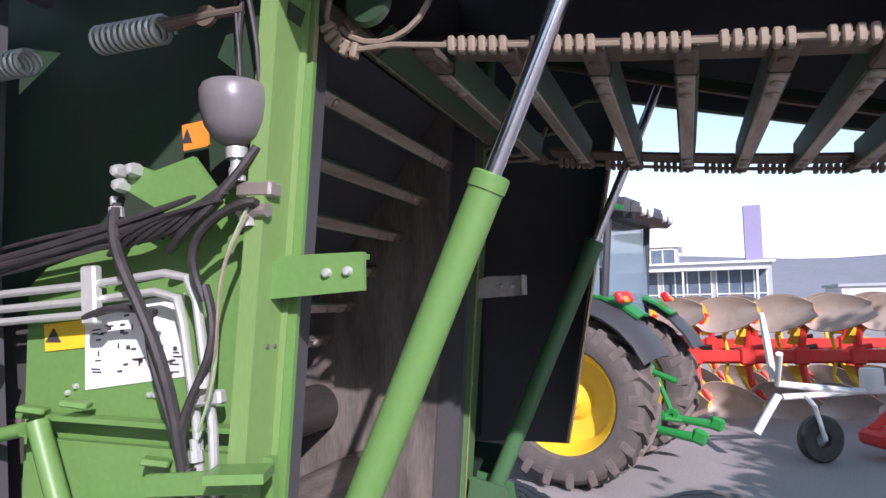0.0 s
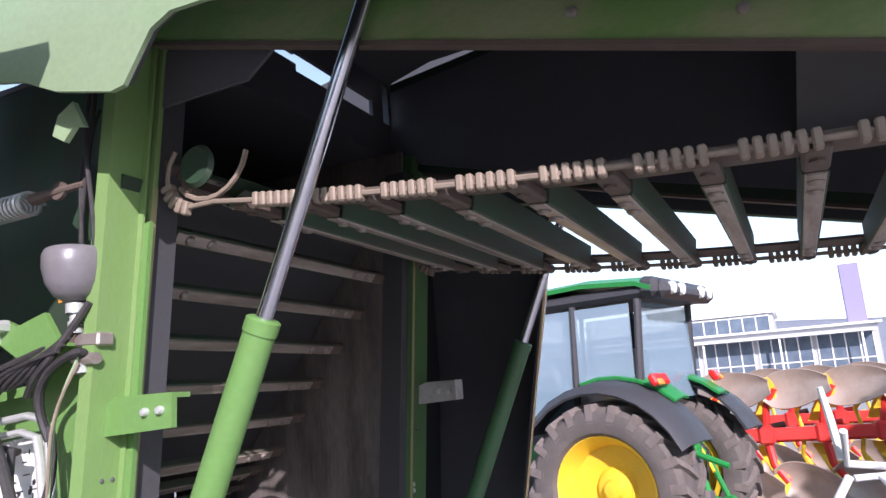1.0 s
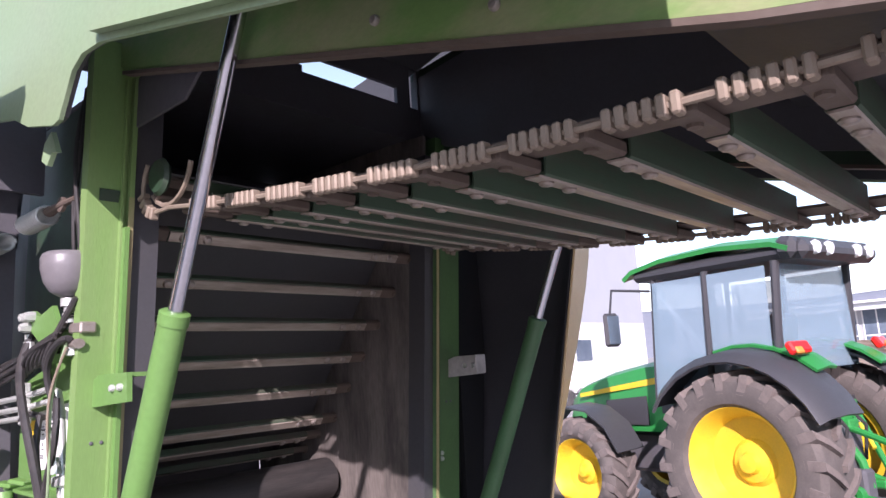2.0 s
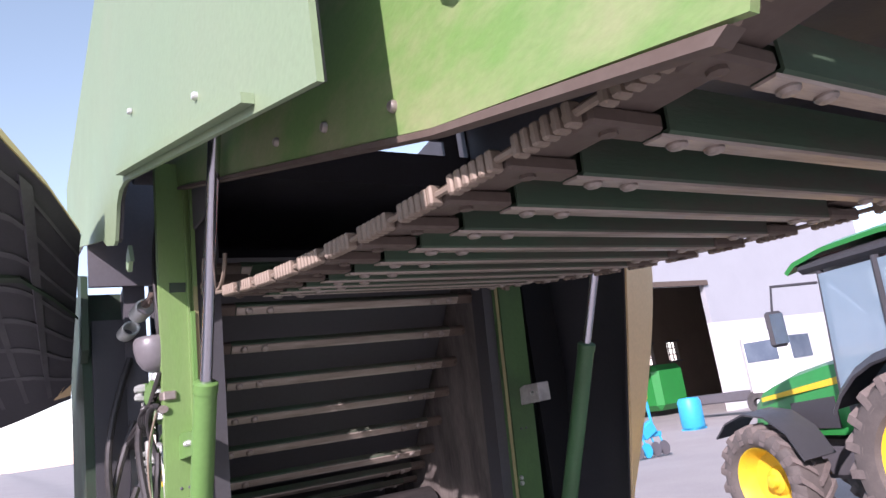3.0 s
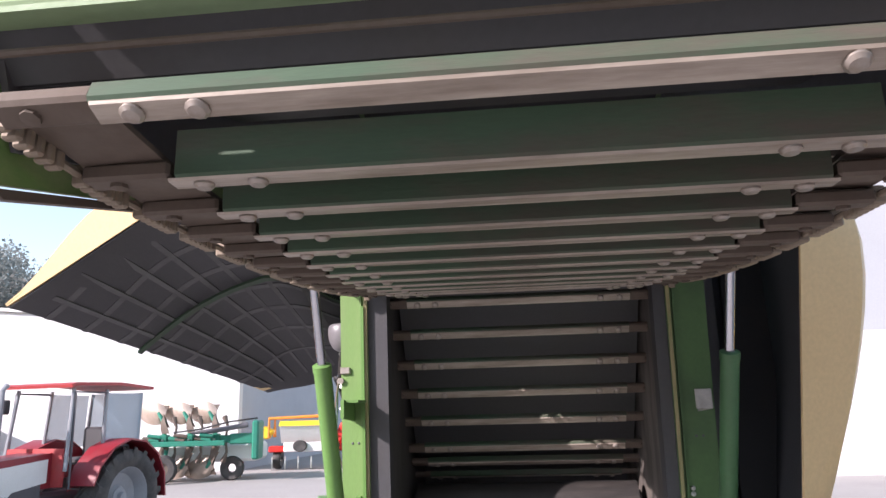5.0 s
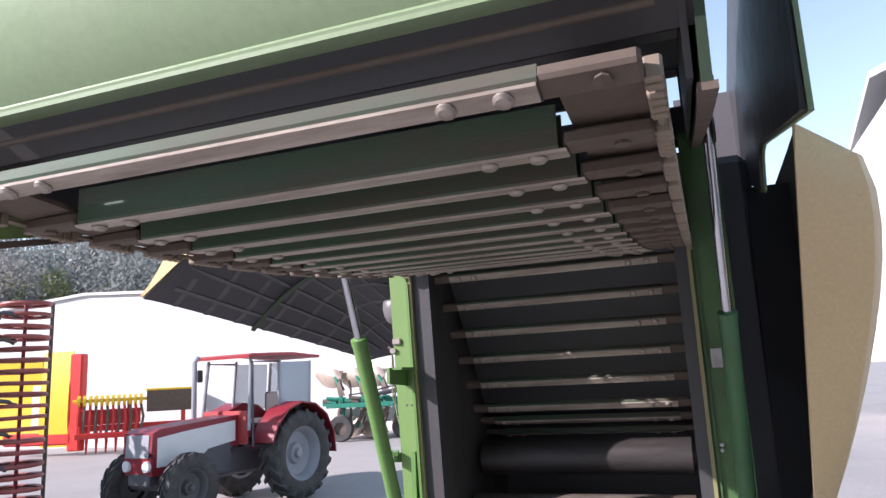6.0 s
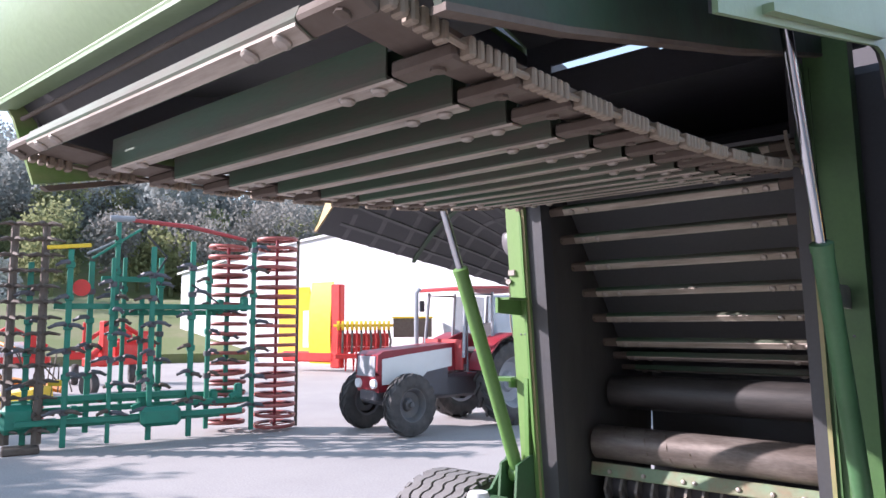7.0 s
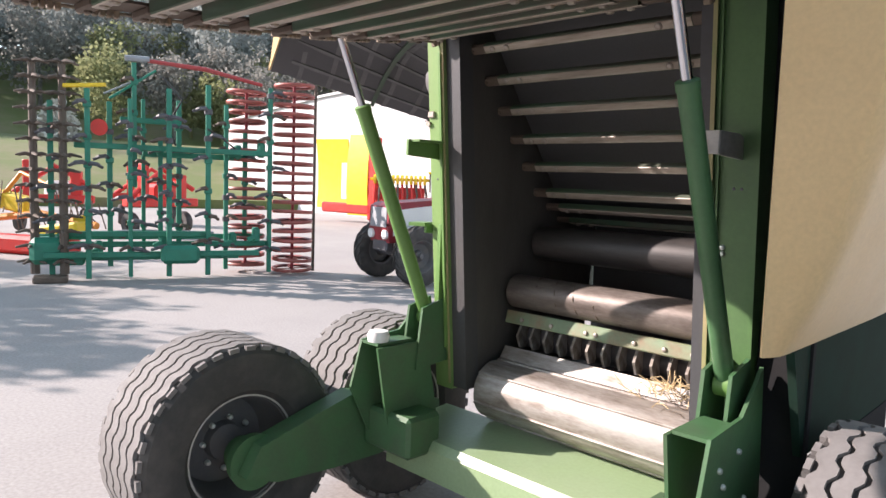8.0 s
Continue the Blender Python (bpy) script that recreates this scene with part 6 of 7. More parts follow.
part("skid", Shape().box((0, -0.2, 0.22), (2.4, 0.5, 0.4), cut=0.08), RED, ra)
random.seed(5)
for k in range(26):
    x = random.uniform(-1.5, 1.5)
    part("tine", bar((x, random.uniform(-0.3, 0.3), random.uniform(1.0, 1.6)), (x + 0.15, random.uniform(-0.3, 0.3), random.uniform(0.3, 0.9)), 0.015, 5), RUST, ra)
for k, (x, y, turn) in enumerate(((-21.5, 4.6, 60), (-19.2, 7.0, 100), (-23.5, 8.4, 70))):
    im = thing("implement", "red folded field implement with dark wheels", "implement", (x, y, 0), turn, "red implements in a row")
    part("frame", Shape().box((0, 0, 1.0), (2.4, 0.3, 0.25), cut=0.03).box((-0.6, 0, 1.5), (0.25, 0.25, 1.3), cut=0.03).box((0.7, 0.1, 1.35), (0.3, 0.3, 1.0), cut=0.03), RED, im)
    part("boom", Shape().tube([(-1.1, 0, 1.1), (0.1, 0.1, 2.0), (1.1, 0, 1.4)], 0.08, 8), RED, im)
    part("tank", Shape().box((0.2, 0.3, 1.25), (0.8, 0.6, 0.6), cut=0.1), RED if k else WHITE, im)
    for sx in (-1, 1):
        part("wheel", Shape().lathe([(0.12, -0.1), (0.32, -0.11), (0.36, -0.05), (0.36, 0.05), (0.32, 0.11), (0.12, 0.1), (0.12, -0.1)], (sx * 0.9, 0.2, 0.36), (1, 0, 0), 20), RUBBER, im)

# ---- machines in front of the hall's end and the workshop ----
ob = thing("round_baler", "older pale green round baler with narrow tyres", "round baler", (-3.5, 19.1, RISE), 4)
OLD_GREEN = mat("faded_green_paint", (0.16, 0.40, 0.20), 0.5, other=(0.30, 0.48, 0.33), mix=0.6, scale=1.5)
OUT = [(-1.0, 0.75), (-1.12, 1.0), (-1.17, 1.4), (-1.15, 1.8), (-1.02, 2.15), (-0.8, 2.4), (-0.4, 2.57), (0.1, 2.62), (0.7, 2.56), (1.3, 2.2)]
part("body", Shape().sheet([[(x, y, z) for x in (-1.15, 0, 1.15)] for y, z in OUT], -0.05), OLD_GREEN, ob, "sun-faded green body")
for y, z in ((-1.16, 1.2), (-1.18, 1.62), (-1.08, 2.1)):
    part("seam_rib", Shape().box((0, y - 0.02, z), (2.28, 0.05, 0.05), cut=0.01), OLD_GREEN, ob)
for sx in (-1, 1):
    part("side", Shape().prism(OUT + [(1.3, 0.8)], 0, sx * 1.15, sx * 1.22), OLD_GREEN, ob)
    part("tail_lamp", Shape().box((sx * 0.95, -1.10, 0.86), (0.22, 0.06, 0.10), cut=0.01), LAMP_RED, ob)
    part("wheel", Shape().lathe([(0.2, -0.14), (0.42, -0.15), (0.48, -0.08), (0.48, 0.08), (0.42, 0.15), (0.2, 0.14), (0.2, -0.14)], (sx * 1.4, 0.2, 0.48), (1, 0, 0), 24), RUBBER, ob)
part("side_panel", Shape().box((1.3, -0.1, 1.6), (0.12, 1.2, 1.3), cut=0.04), TRACTOR_GREEN, ob)
part("warning_sticker", Shape().box((1.36, -0.4, 1.9), (0.01, 0.25, 0.3)), YELLOW, ob)
part("lower_bar", Shape().box((0, -1.02, 0.72), (2.1, 0.1, 0.10), cut=0.02).box((0, -1.0, 0.45), (2.0, 0.1, 0.08), cut=0.02), WHITE, ob)
part("under_body", Shape().box((0, 0.1, 0.62), (2.1, 1.8, 0.3)), BLACK_SHEET, ob)
ob.scale = (0.84, 0.9, 0.84)
se = thing("seed_drill", "red and yellow seed drill with white tank before the hall", "seed drill", (-6.9, 21.0, RISE), 8)
part("hopper", Shape().prism([(-0.75, 2.05), (0.75, 2.05), (0.35, 1.25), (-0.35, 1.25)], 0, -1.3, 0.5), WHITE, se, "dusty white seed hopper")
part("hopper_lid", Shape().prism([(-0.78, 2.05), (0.78, 2.05), (0.6, 2.28), (-0.6, 2.28)], 0, -1.32, 0.52), YELLOW, se, "pale yellow lid")
part("guard_rail", Shape().tube([(-1.75, -0.5, 1.5), (-1.75, -0.5, 2.42), (0.5, -0.5, 2.5)], 0.075, 8), ORANGE, se)
part("guard_rail", Shape().tube([(-1.75, 0.6, 1.5), (-1.75, 0.6, 2.42), (0.5, 0.6, 2.5)], 0.075, 8), ORANGE, se)
part("side_guard", Shape().box((-1.9, -0.3, 1.75), (0.5, 0.5, 0.5), (0, 30, 0), 0.06), YELLOW, se)
part("frame", Shape().box((0, 0, 0.95), (3.6, 0.6, 0.3), cut=0.05), RED, se)
part("side_arm", Shape().box((0.95, -0.1, 1.45), (0.35, 0.6, 1.5), (0, 20, 0), 0.08), RED, se)
for x, d in ((0.85, 0.0), (1.35, 0.15)):
    part("side_arm", Shape().sheet([[(x + 0.5 * math.sin(q), -0.5 + d + y, 0.95 + 0.8 * math.cos(q)) for y in (0, 0.45)] for q in (-0.6, -0.2, 0.2, 0.6, 1.0, 1.4, 1.9)], 0.14), RED, se)
part("side_box", Shape().box((1.7, 0.1, 1.55), (0.7, 0.5, 0.4), (0, -8, 0), 0.06), RED, se)
part("side_box", Shape().box((1.75, -0.2, 1.25), (0.4, 0.3, 0.25), cut=0.05), ORANGE, se)
part("mast", Shape().tube([(0.62, -0.2, 1.2), (0.66, -0.2, 2.4), (0.6, -0.2, 3.0)], [0.14, 0.13, 0.05], 8), GREY, se)
part("front_panel", Shape().box((-0.4, -0.6, 1.05), (1.5, 0.10, 0.45), cut=0.04), WHITE, se)
se.scale = (0.85, 0.9, 0.68)
for x in (-0.5, 0.75):
    part("gauge_wheel", Shape().lathe([(0.0005, 0.05), (0.10, 0.05), (0.24, 0.07), (0.28, 0.0), (0.24, -0.07), (0.0005, -0.05)], (x, -0.72, 1.1), (0, 1, 0), 20), RUBBER, se)
for x in (-1.5, 1.5):
    part("wheel", Shape().lathe([(0.15, -0.14), (0.42, -0.15), (0.46, -0.08), (0.46, 0.08), (0.42, 0.15), (0.15, 0.14), (0.15, -0.14)], (x, 0.2, 0.46), (1, 0, 0), 24), RUBBER, se)
for k in range(7):
    part("disc", Shape().lathe([(0.0005, -0.02), (0.3, -0.02), (0.3, 0.02), (0.0005, 0.02)], (-1.6 + 0.5 * k, -0.5, 0.32), (1, 0.2, 0), 16), ZINC, se)
tk = thing("trailer", "low white trailer with a tarpaulin", "trailer", (-9.2, 17.4, RISE), 10)
part("bed", Shape().box((0, 0, 0.75), (3.4, 1.6, 0.5), cut=0.08), WHITE, tk)
part("tarpaulin", Shape().box((0.4, 0, 1.05), (2.0, 1.4, 0.12), cut=0.04), RED, tk)
for x in (-1.0, 1.0):
    part("wheel", Shape().lathe([(0.12, -0.1), (0.30, -0.11), (0.33, -0.05), (0.33, 0.05), (0.30, 0.11), (0.12, 0.1), (0.12, -0.1)], (x, -0.75, 0.33), (0, 1, 0), 20), RUBBER, tk)

bl = thing("harrow", "bright sky blue disc harrow with coloured hoses", "harrow", (12.7, 11.9, 0), -12)
bl.scale = (0.62, 0.62, 0.70)
part("frame", Shape().box((0, 0, 0.85), (3.8, 0.18, 0.18), cut=0.02).box((0, 0.7, 0.85), (3.8, 0.18, 0.18), cut=0.02).box((-1.2, 0.35, 0.9), (0.18, 1.0, 0.2), cut=0.02).box((1.2, 0.35, 0.9), (0.18, 1.0, 0.2), cut=0.02), BLUE, bl)
part("headstock", Shape().box((0, 0.35, 1.25), (0.9, 0.4, 0.9), cut=0.06), BLUE, bl)
part("mast", Shape().tube([(1.7, 0.2, 0.8), (1.55, 0.1, 2.1)], 0.07, 8), BLUE, bl)
part("reflector", Shape().lathe([(0.0005, -0.02), (0.16, -0.02), (0.16, 0.02), (0.0005, 0.02)], (1.45, 0.05, 2.3), (0.2, 1, 0), 16), ORANGE, bl)
part("white_tank", Shape().box((-0.5, 0.6, 1.75), (1.0, 0.7, 0.5), cut=0.15), WHITE, bl)
part("white_tank", Shape().box((0.75, 0.6, 1.5), (0.9, 0.7, 0.6), cut=0.15), WHITE, bl)
part("wing", Shape().box((-1.75, 0.2, 0.75), (0.25, 0.5, 1.2), (0, 12, 0), 0.04), BLUE, bl)
part("wing", Shape().box((1.2, -0.1, 1.05), (0.7, 0.3, 0.5), (0, -25, 0), 0.04), BLUE, bl)
for k in range(9):
    part("disc", Shape().lathe([(0.0005, 0.06), (0.15, 0.04), (0.28, 0.0), (0.28, -0.012), (0.0005, -0.012)], (-1.8 + 0.45 * k, -0.25, 0.32), (1, 0.3, 0), 16), BLACK_SHEET if k % 3 else BLUE, bl)
    part("disc_arm", Shape().tube([(-1.8 + 0.45 * k, 0, 0.85), (-1.75 + 0.45 * k, -0.2, 0.35)], 0.045, 6), BLUE, bl)
for k, m in enumerate((RED, YELLOW, WHITE, BLUE, ORANGE, WHITE)):
    part("hose", Shape().tube(bow((-0.7 + 0.2 * k, 0.1, 1.5), (0.3 + 0.2 * k, 0.3, 1.3), -0.35, 0.1), 0.05, 6), m, bl)
tank = thing("tank", "small blue tank by the workshop door", "tank", (20.4, 16.0, 0), 0)
tank.scale = (0.72, 0.72, 0.68)
part("shell", Shape().lathe([(0.0005, 0), (0.55, 0), (0.6, 0.08), (0.6, 1.4), (0.5, 1.6), (0.0005, 1.65)], (0, 0, 0.1), (0, 0, 1), 24), BLUE, tank)
part("foot", Shape().box((0, 0, 0.05), (0.9, 0.9, 0.1)), BLUE, tank)

# ---- buildings ----
def window_grid(parent, x0, x1, z0, z1, y, nx, nz, frame_material, depth=0.06):
    """A glazed opening in a wall that faces -y: panes and bars."""
    w, h = (x1 - x0) / nx, (z1 - z0) / nz
    for i in range(nx):
        for k in range(nz):
            pane = part("pane", Shape().box((x0 + w * (i + 0.5), y, z0 + h * (k + 0.5)), (w - 0.08, 0.02, h - 0.08)), DARK_GLASS, parent)
    bars = Shape()
    for i in range(nx + 1):
        bars.box((x0 + w * i, y - 0.03, (z0 + z1) / 2), (0.09, depth, z1 - z0 + 0.09))
    for k in range(nz + 1):
        bars.box(((x0 + x1) / 2, y - 0.03, z0 + h * k), (x1 - x0, depth, 0.09))
    part("window_frame", bars, frame_material, parent)


WALL_WHITE = mat("white_render", (0.60, 0.60, 0.60), 0.8, other=(0.52, 0.52, 0.53), mix=0.5, scale=0.5, fine=20)
WALL_GREY = mat("grey_cladding", (0.36, 0.38, 0.42), 0.7, other=(0.30, 0.31, 0.35), mix=0.5, scale=0.6)
PURPLE = mat("violet_panel", (0.25, 0.22, 0.36), 0.6, other=(0.22, 0.2, 0.3))

WALL_PALE = mat("pale_grey_cladding", (0.37, 0.38, 0.40), 0.7, other=(0.33, 0.34, 0.36), mix=0.5, scale=0.5, fine=20)
INSIDE = mat("brown_inner_wall", (0.20, 0.15, 0.11), 0.8, other=(0.14, 0.10, 0.08), mix=0.6, scale=0.4)
hall = thing("hall", "white gabled storage hall across the yard", "hall", (-24.7, 20.4, 0))
gable = [(-15.3, 0), (15.3, 0), (15.3, 5.2), (10, 5.75), (5, 6.2), (0, 6.5), (-5, 6.2), (-10, 5.75), (-15.3, 5.2)]
part("end_wall", Shape().prism(gable, 1, 0, 0.3), WALL_WHITE, hall)
part("side_wall", Shape().box((15.15, 13.15, 2.6), (0.3, 25.7, 5.2)), WALL_GREY, hall)
part("side_wall", Shape().box((-15.15, 13.15, 2.6), (0.3, 25.7, 5.2)), WALL_GREY, hall)
part("roof", Shape().sheet([[(x * 1.02, y, z + 0.12) for x, z in gable[2:]] for y in (-0.15, 13, 26.2)], 0.12), WALL_WHITE, hall)


def pierced_wall(parent, name, xs, zs, holes, y, thick, split, low, high):
    """A wall that faces -y, built of courses round its openings, of one material below split and another above."""
    for x0, x1 in zip(xs, xs[1:]):
        for z0, z1 in zip(zs, zs[1:]):
            if any(a < (x0 + x1) / 2 < b and c < (z0 + z1) / 2 < d for a, b, c, d in holes):
                continue
            part(name, Shape().box(((x0 + x1) / 2, y, (z0 + z1) / 2), (x1 - x0, thick, z1 - z0)), low if z1 <= split else high, parent)


TUBE = mat("lit_tube", (0.9, 0.9, 0.9), 0.4)
TUBE.node_tree.nodes["Principled BSDF"].inputs["Emission Color"].default_value = (1, 0.97, 0.9, 1)
TUBE.node_tree.nodes["Principled BSDF"].inputs["Emission Strength"].default_value = 6
ws = thing("workshop", "white workshop building with large open doors", "workshop", (0, 20.2, 0))
D0, D1, DH, X0, X1, H = 20.3, 28.3, 6.2, 7.2, 44.0, 10.6
E0, E1, EH = 11.6, 15.0, 3.05
pierced_wall(ws, "front_wall", (X0, E0, E1, D0, D1, X1), (0, EH, 4.3, DH, H), ((E0, E1, 0, EH), (D0, D1, 0, DH)), 0.15, 0.3, 4.3, WALL_WHITE, WALL_PALE)
RW = [(27.6, 29.6, 1.45, 4.05), (30.9, 33.2, 2.85, 4.10), (34.5, 35.5, 2.95, 4.12)]
pierced_wall(ws, "back_wall", [X0 + 0.3] + [q for w in RW for q in w[:2]] + [X1 - 0.3], (0, 1.45, 2.85, 2.95, 4.05, 4.10, 4.12, H), RW, 8.6, 0.3, 1.45, INSIDE, INSIDE)
part("side_wall", Shape().box((X0 + 0.15, 4.6, 5.3), (0.3, 8.4, 10.6)), WALL_WHITE, ws)
part("side_wall", Shape().box((X1 - 0.15, 4.6, 5.3), (0.3, 8.4, 10.6)), WALL_WHITE, ws)
part("inner_wall", Shape().box((19.0, 4.4, 5.3), (0.2, 8.0, 10.6)), INSIDE, ws)
part("door_frame", Shape().box((E0 - 0.06, -0.05, EH / 2), (0.12, 0.1, EH)).box((E1 + 0.06, -0.05, EH / 2), (0.12, 0.1, EH)).box(((E0 + E1) / 2, -0.05, EH + 0.06), (E1 - E0 + 0.24, 0.1, 0.12)), INSIDE, ws)
part("workbench", Shape().box((E1 - 0.9, 3.2, 0.5), (1.6, 0.9, 1.0), cut=0.05), RUST, ws)
part("roof", Shape().prism([(-0.8, 10.6), (4.4, 12.0), (9.6, 10.6), (9.6, 10.85), (4.4, 12.25), (-0.8, 10.85)], 0, X0, X1 + 0.7), WALL_WHITE, ws)
part("door_lintel", Shape().box(((D0 + D1) / 2, -0.06, DH + 0.1), (D1 - D0 + 0.4, 0.12, 0.25)), RUST, ws)
for x0, x1, z0, z1 in RW:
    win = part("rear_window", Shape().box(((x0 + x1) / 2, 8.4, z0 - 0.05), (x1 - x0 + 0.2, 0.12, 0.1)), BLACK_SHEET, ws, "barred window in the far wall")
    part("window_lintel", Shape().box(((x0 + x1) / 2, 8.4, z1 + 0.05), (x1 - x0 + 0.2, 0.12, 0.1)), BLACK_SHEET, win)
    for k in (1, 2):
        part("glazing_bar", Shape().box(((x0 + x1) / 2, 8.6, z0 + (z1 - z0) * k / 3), (x1 - x0, 0.05, 0.07)), BLACK_SHEET, win)
        part("glazing_bar", Shape().box((x0 + (x1 - x0) * k / 3, 8.66, (z0 + z1) / 2), (0.07, 0.05, z1 - z0)), BLACK_SHEET, win)
for k in range(3):
    part("strip_lamp", Shape().box((D0 + 3.4 + 2.6 * k, 3 + 1.5 * k, 6.3), (1.3, 0.14, 0.08)), TUBE, ws, "lit strip lamp")
part("inner_machine", Shape().box((D0 + 9.0, 5.2, 1.5), (2.4, 2.2, 2.4), cut=0.3), TRACTOR_GREEN, ws)
sx0 = thing("truck", "white truck cab parked beside the workshop door", "truck", (25.6, 15.4, 0), 10)
part("cab", Shape().box((0, 0, 2.0), (2.3, 2.0, 2.6), cut=0.2), WHITE, sx0)
part("window", Shape().box((-1.16, 0.1, 2.5), (0.03, 1.3, 0.8)).box((0, -1.01, 2.5), (1.9, 0.03, 0.9)), DARK_GLASS, sx0)
for y in (-0.3, 0.7):
    part("wheel", Shape().lathe([(0.2, -0.14), (0.46, -0.15), (0.5, -0.08), (0.5, 0.08), (0.46, 0.15), (0.2, 0.14), (0.2, -0.14)], (-1.0, y, 0.5), (1, 0, 0), 24), RUBBER, sx0)
part("chassis", Shape().box((0, 1.8, 0.8), (1.0, 5.0, 0.4), cut=0.05), BLACK_SHEET, sx0)

gb = thing("showroom", "low white showroom with wide glass bays", "showroom", (60, -2.2, 0), -90)
part("body", Shape().box((-8.2, 6, 2.5), (25.6, 12, 5.0)), WALL_PALE, gb)
part("upper_body", Shape().box((-6.5, 8, 5.9), (8, 9, 1.8)), WALL_PALE, gb)
part("roof_edge", Shape().box((-8.2, 5.9, 5.08), (26.2, 12.6, 0.16)), WHITE, gb)
part("roof_edge", Shape().box((-6.5, 8, 6.88), (8.6, 9.6, 0.16)), WHITE, gb)
for k in range(6):
    window_grid(gb, -20.6 + 4.2 * k, -16.8 + 4.2 * k, 0.5, 4.5, -0.02, 4, 2, WHITE)
window_grid(gb, -10.2, -2.8, 5.2, 6.6, 3.46, 7, 1, WHITE)
for k in range(5):
    part("canopy_post", Shape().box((-19 + 5.6 * k, -1.4, 2.2), (0.14, 0.14, 4.4)), WHITE, gb)
part("canopy", Shape().box((-8.2, -0.8, 4.5), (25, 1.6, 0.16)), WHITE, gb)
tw = thing("sign_tower", "tall violet advertising tower on a white base", "tower", (62, -5.7, 0), -90)
part("panel", Shape().box((0.0, 0, 7.3), (1.4, 0.6, 5.2), cut=0.05), PURPLE, tw)
part("base", Shape().box((-0.2, 0, 2.3), (2.6, 1.2, 4.4), cut=0.05), WALL_WHITE, tw)
lowb = thing("shed", "long low white shed far across the yard", "shed", (70, -16.5, 0), -90)
part("body", Shape().box((4, 4, 1.5), (14, 8, 3.0)), WALL_WHITE, lowb)
part("roof", Shape().box((4, 4, 3.1), (14.6, 8.6, 0.25)), WALL_GREY, lowb)

# ---- slopes, woods and distant hills ----
def ridge(name, az0, az1, dist, heights, material, label, depth=1.35, foot=0.0):
    n = 40
    rows = [[], [], []]
    for k in range(n + 1):
        a = radians(az0 + (az1 - az0) * k / n)
        h = heights(k / n)
        for j, (d, z) in enumerate(((dist, foot), (dist * (1 + (depth - 1) * 0.6), h * 0.8), (dist * depth, h))):
            rows[j].append((d * math.sin(a), d * math.cos(a), z))
    rows.append([(p[0] * 1.3, p[1] * 1.3, -1) for p in rows[2]])
    return solid(name, Shape().sheet(rows, 0.5), material, label, "hill", "structure", smooth=60)


ridge("backdrop_hill", 55, 150, 520, lambda t: 34 + 22 * t + 6 * math.sin(9 * t) + 3 * math.sin(23 * t), HILL, "wooded hills with blue-grey haze in their colour")
ridge("backdrop_hill_far", 150, 330, 700, lambda t: 60 + 14 * math.sin(7 * t), HILL, "hills around the yard, haze put into their colour")
ridge("grass_bank", -100, -40, 38, lambda t: 4.4 - 1.0 * t, GRASS, "mown grass bank behind the yard", 1.7)
ridge("wooded_slope", -110, -30, 66, lambda t: 27 - 9 * t + 1.5 * math.sin(11 * t), GRASS, "wooded slope behind the yard", 2.2, 2.0)


def woods(name, count, material, label, az, dist, sizes, seed, leaf):
    """Trees of a far wood: tapered trunks and crowns of many small leaf faces, in one mesh."""
    rng, gen = random.Random(seed), np.random.default_rng(seed)
    s = Shape()
    for _ in range(count):
        a, d = radians(rng.uniform(*az)), rng.uniform(*dist)
        z0 = 2.0 + 25.0 * max(0, (d - 66) / 79) * (1.0 if a < radians(-60) else 0.75)
        h = rng.uniform(*sizes)
        x, y = d * math.sin(a), d * math.cos(a)
        s.tube([(x, y, z0 - 1), (x + 0.1, y, z0 + h * 0.4)], [0.3, 0.15], 5)
        lobes = [(rng.uniform(-0.2, 0.2) * h, rng.uniform(-0.2, 0.2) * h, rng.uniform(0.3, 0.85) * h, rng.uniform(0.14, 0.24) * h) for _ in range(7)]
        lobe = np.array(lobes)[gen.integers(0, len(lobes), 2300)]
        v = gen.normal(size=(2300, 3))
        v *= (lobe[:, 3] * gen.uniform(0.55, 1.08, 2300) / np.linalg.norm(v, axis=1))[:, None]
        c = lobe[:, :3] + v + (x, y, z0)
        u = gen.normal(size=(2300, 3))
        u /= np.linalg.norm(u, axis=1)[:, None]
        w = np.cross(u, gen.normal(size=(2300, 3)))
        w /= np.linalg.norm(w, axis=1)[:, None]
        q = (leaf * gen.uniform(0.6, 1.3, 2300))[:, None]
        k = len(s.v)
        s.v += np.stack([c - u * q, c + w * q * 0.7, c + u * q, c - w * q * 0.7], 1).reshape(-1, 3).tolist()
        s.f += (k + np.arange(2300 * 4).reshape(-1, 4)).tolist()
    ob = new(name, raw_mesh(s, name, material))
    return tagged(ob, label, "woods", kind="stuff")


def raw_mesh(s, name, material):
    me = bpy.data.meshes.new(name)
    me.from_pydata(s.v, [], s.f)
    me.materials.append(material)
    return me


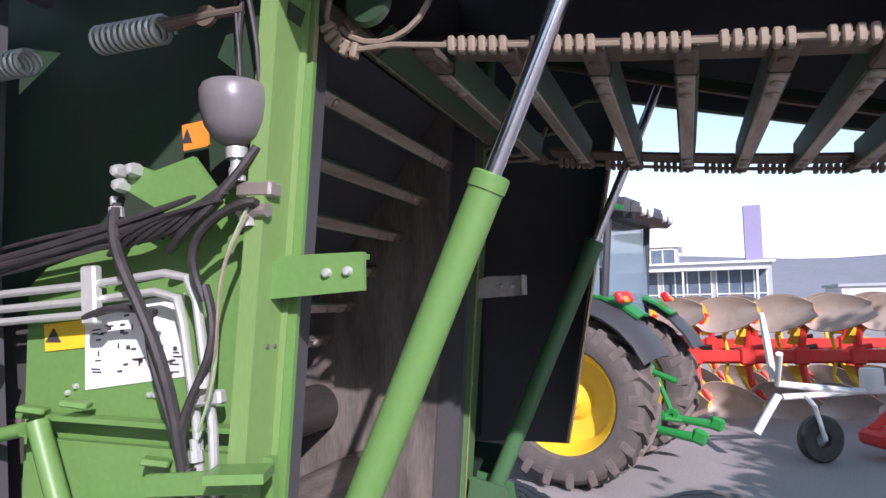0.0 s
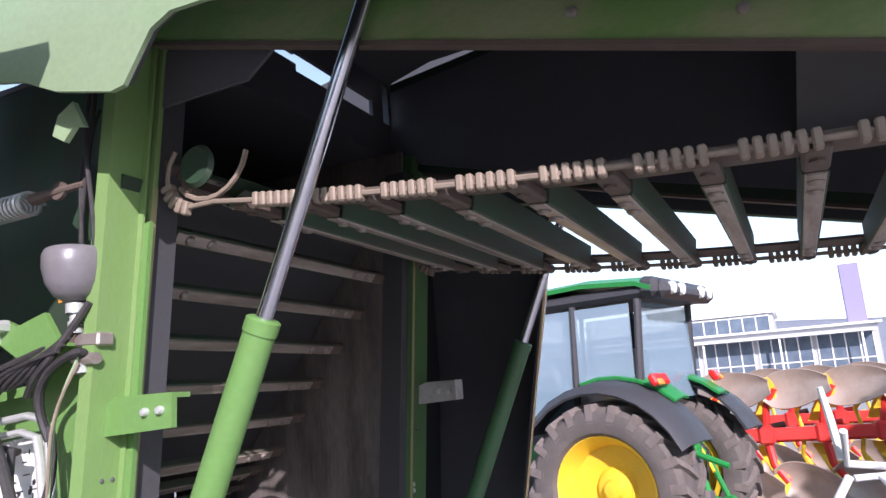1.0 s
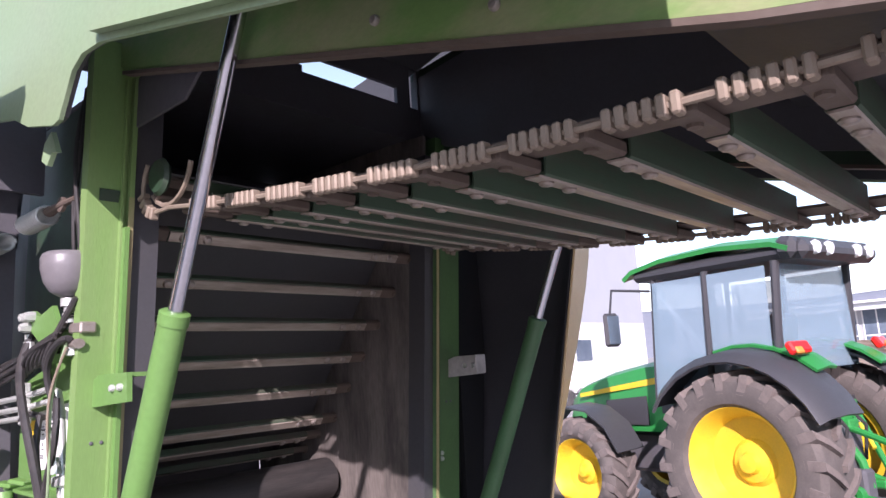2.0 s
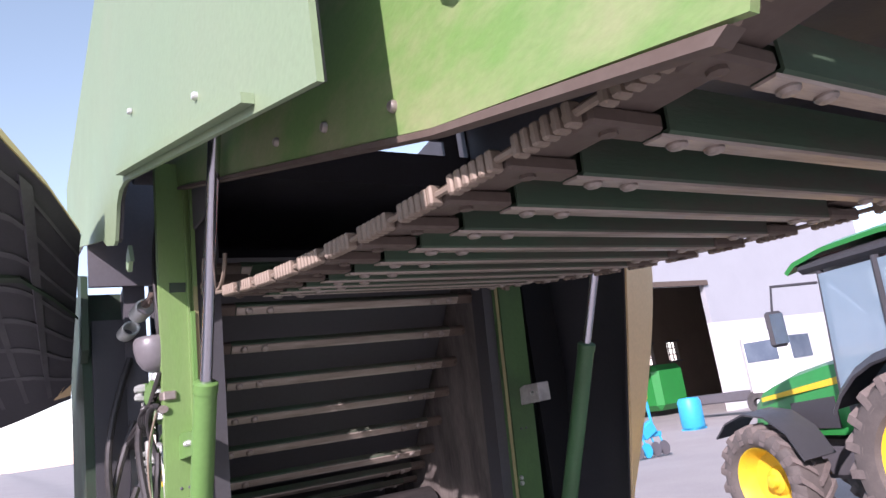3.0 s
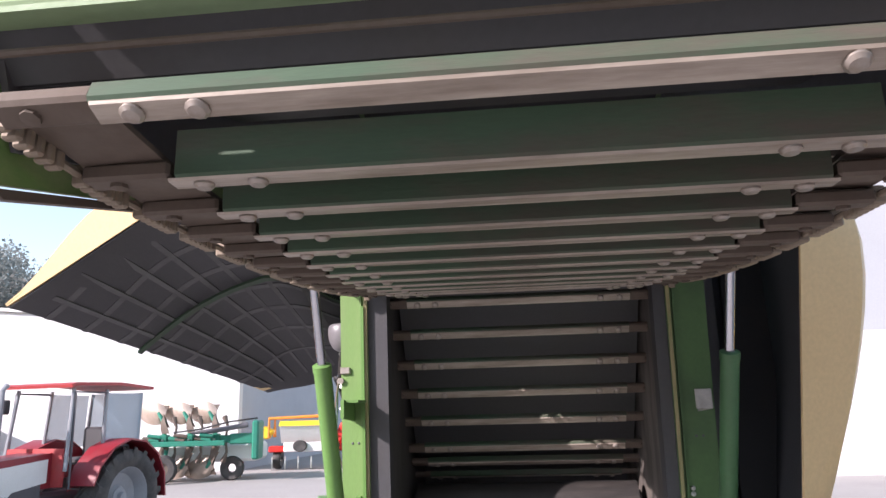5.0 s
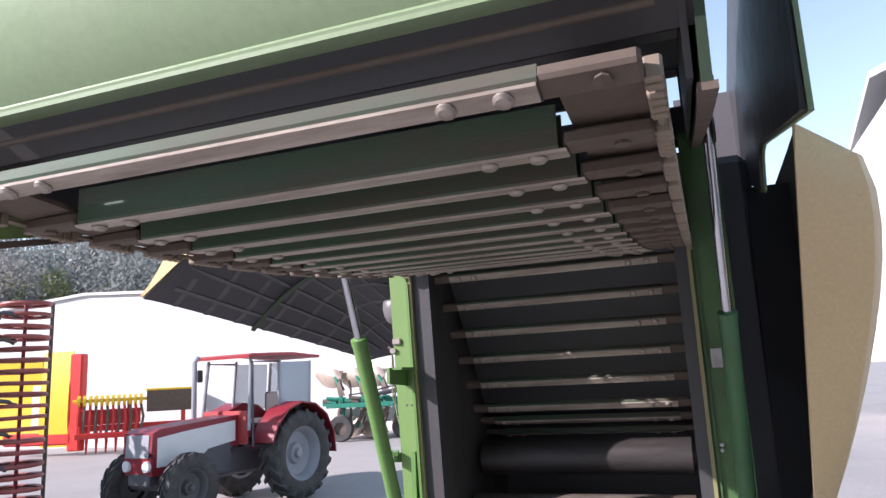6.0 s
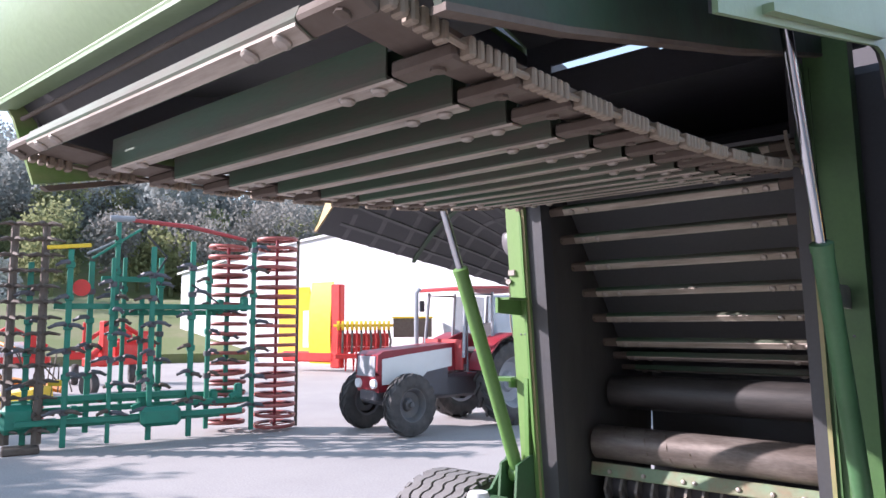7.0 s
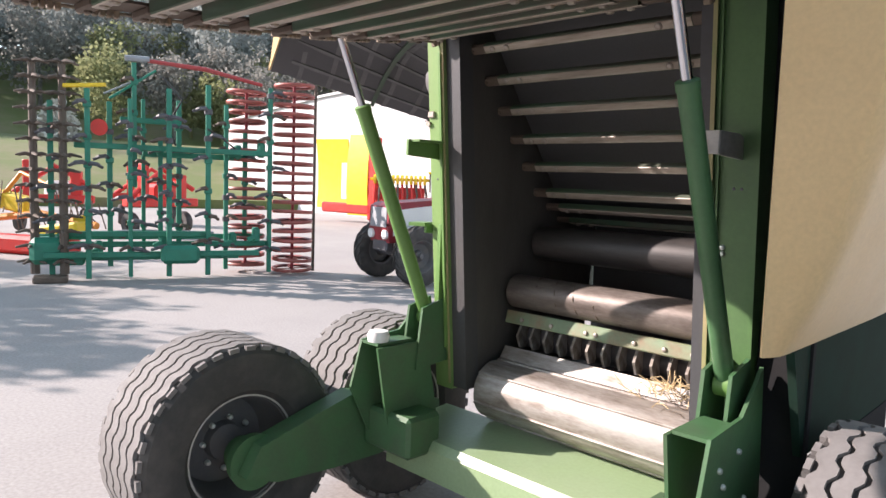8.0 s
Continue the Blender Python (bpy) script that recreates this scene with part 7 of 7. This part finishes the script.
woods("far_woods", 95, LEAF_DARK, "conifers on the slope, paled for haze", (-105, -36), (74, 140), (10, 17), 3, 0.25)
woods("bare_woods", 75, TWIG, "bare grey-brown trees on the slope", (-105, -36), (70, 135), (9, 14), 5, 0.21)
woods("bright_woods", 45, LEAF, "budding trees among the woods", (-105, -40), (68, 110), (6, 11), 8, 0.21)
woods("fresh_bushes", 9, LEAF_LIGHT, "fresh yellow-green bushes at the edge of the woods", (-62, -52), (62, 70), (4, 6.5), 21, 0.22)
woods("blossom_trees", 2, BLOSSOM, "trees in pale blossom at the edge of the woods", (-78, -75), (58, 62), (4.5, 5.5), 22, 0.16)


def bare_tree(place, h, seed, label, leaves=26):
    rng = random.Random(seed)
    t = thing("tree", label, "tree", place, 0, "trees along the yard")
    trunk, crown = Shape(), Shape()

    def grow(p, d, r, length, level):
        pts, rs = [p], [r]
        for k in range(4):
            d = (d + Vector((rng.gauss(0, 0.12), rng.gauss(0, 0.12), 0.05))).normalized()
            p = p + d * length / 4
            pts.append(p)
            rs.append(r * (1 - 0.16 * (k + 1)))
        trunk.tube(pts, rs, 6 if level > 1 else 10)
        if level < 4:
            for _ in range(3 if level else 4):
                q = pts[rng.choice((2, 3, 4))]
                grow(q, (d + Vector((rng.gauss(0, 0.7), rng.gauss(0, 0.7), rng.uniform(0, 0.4)))).normalized(), rs[-1] * 0.7, length * 0.66, level + 1)
        else:
            for _ in range(leaves):
                c = p + Vector((rng.gauss(0, 0.3), rng.gauss(0, 0.3), rng.gauss(0, 0.3)))
                u = Vector((rng.gauss(0, 1), rng.gauss(0, 1), rng.gauss(0, 1))).normalized()
                w = u.orthogonal().normalized()
                crown.add([c - u * 0.12, c + w * 0.08, c + u * 0.12, c - w * 0.08], [(0, 1, 2, 3)])

    grow(Vector((0, 0, 0)), Vector((0, 0, 1)), 0.16, h * 0.4, 0)
    part("trunk", trunk, BARK, t)
    o = new("crown", raw_mesh(crown, "crown", LEAF_LIGHT))
    o.parent = t
    return t


# Unseen trees, added only to throw shadows; the last four are leafed densely.
for k, (x, y, h) in enumerate(((-16.6, -7.6, 7.2), (-19.0, -8.0, 7.6), (-21.6, -4.8, 7.4), (-24.0, -7.4, 7.8), (-27.4, -5.2, 7.6), (-0.2, -7.1, 5.8), (0.4, -8.3, 6.6), (2.6, -9.6, 6.6), (5.6, -9.2, 6.6))):
    bare_tree((x, y, 0), h, 31 + k, "unseen slender tree added to cast shade on the yard", 26 if k < 5 else 160)
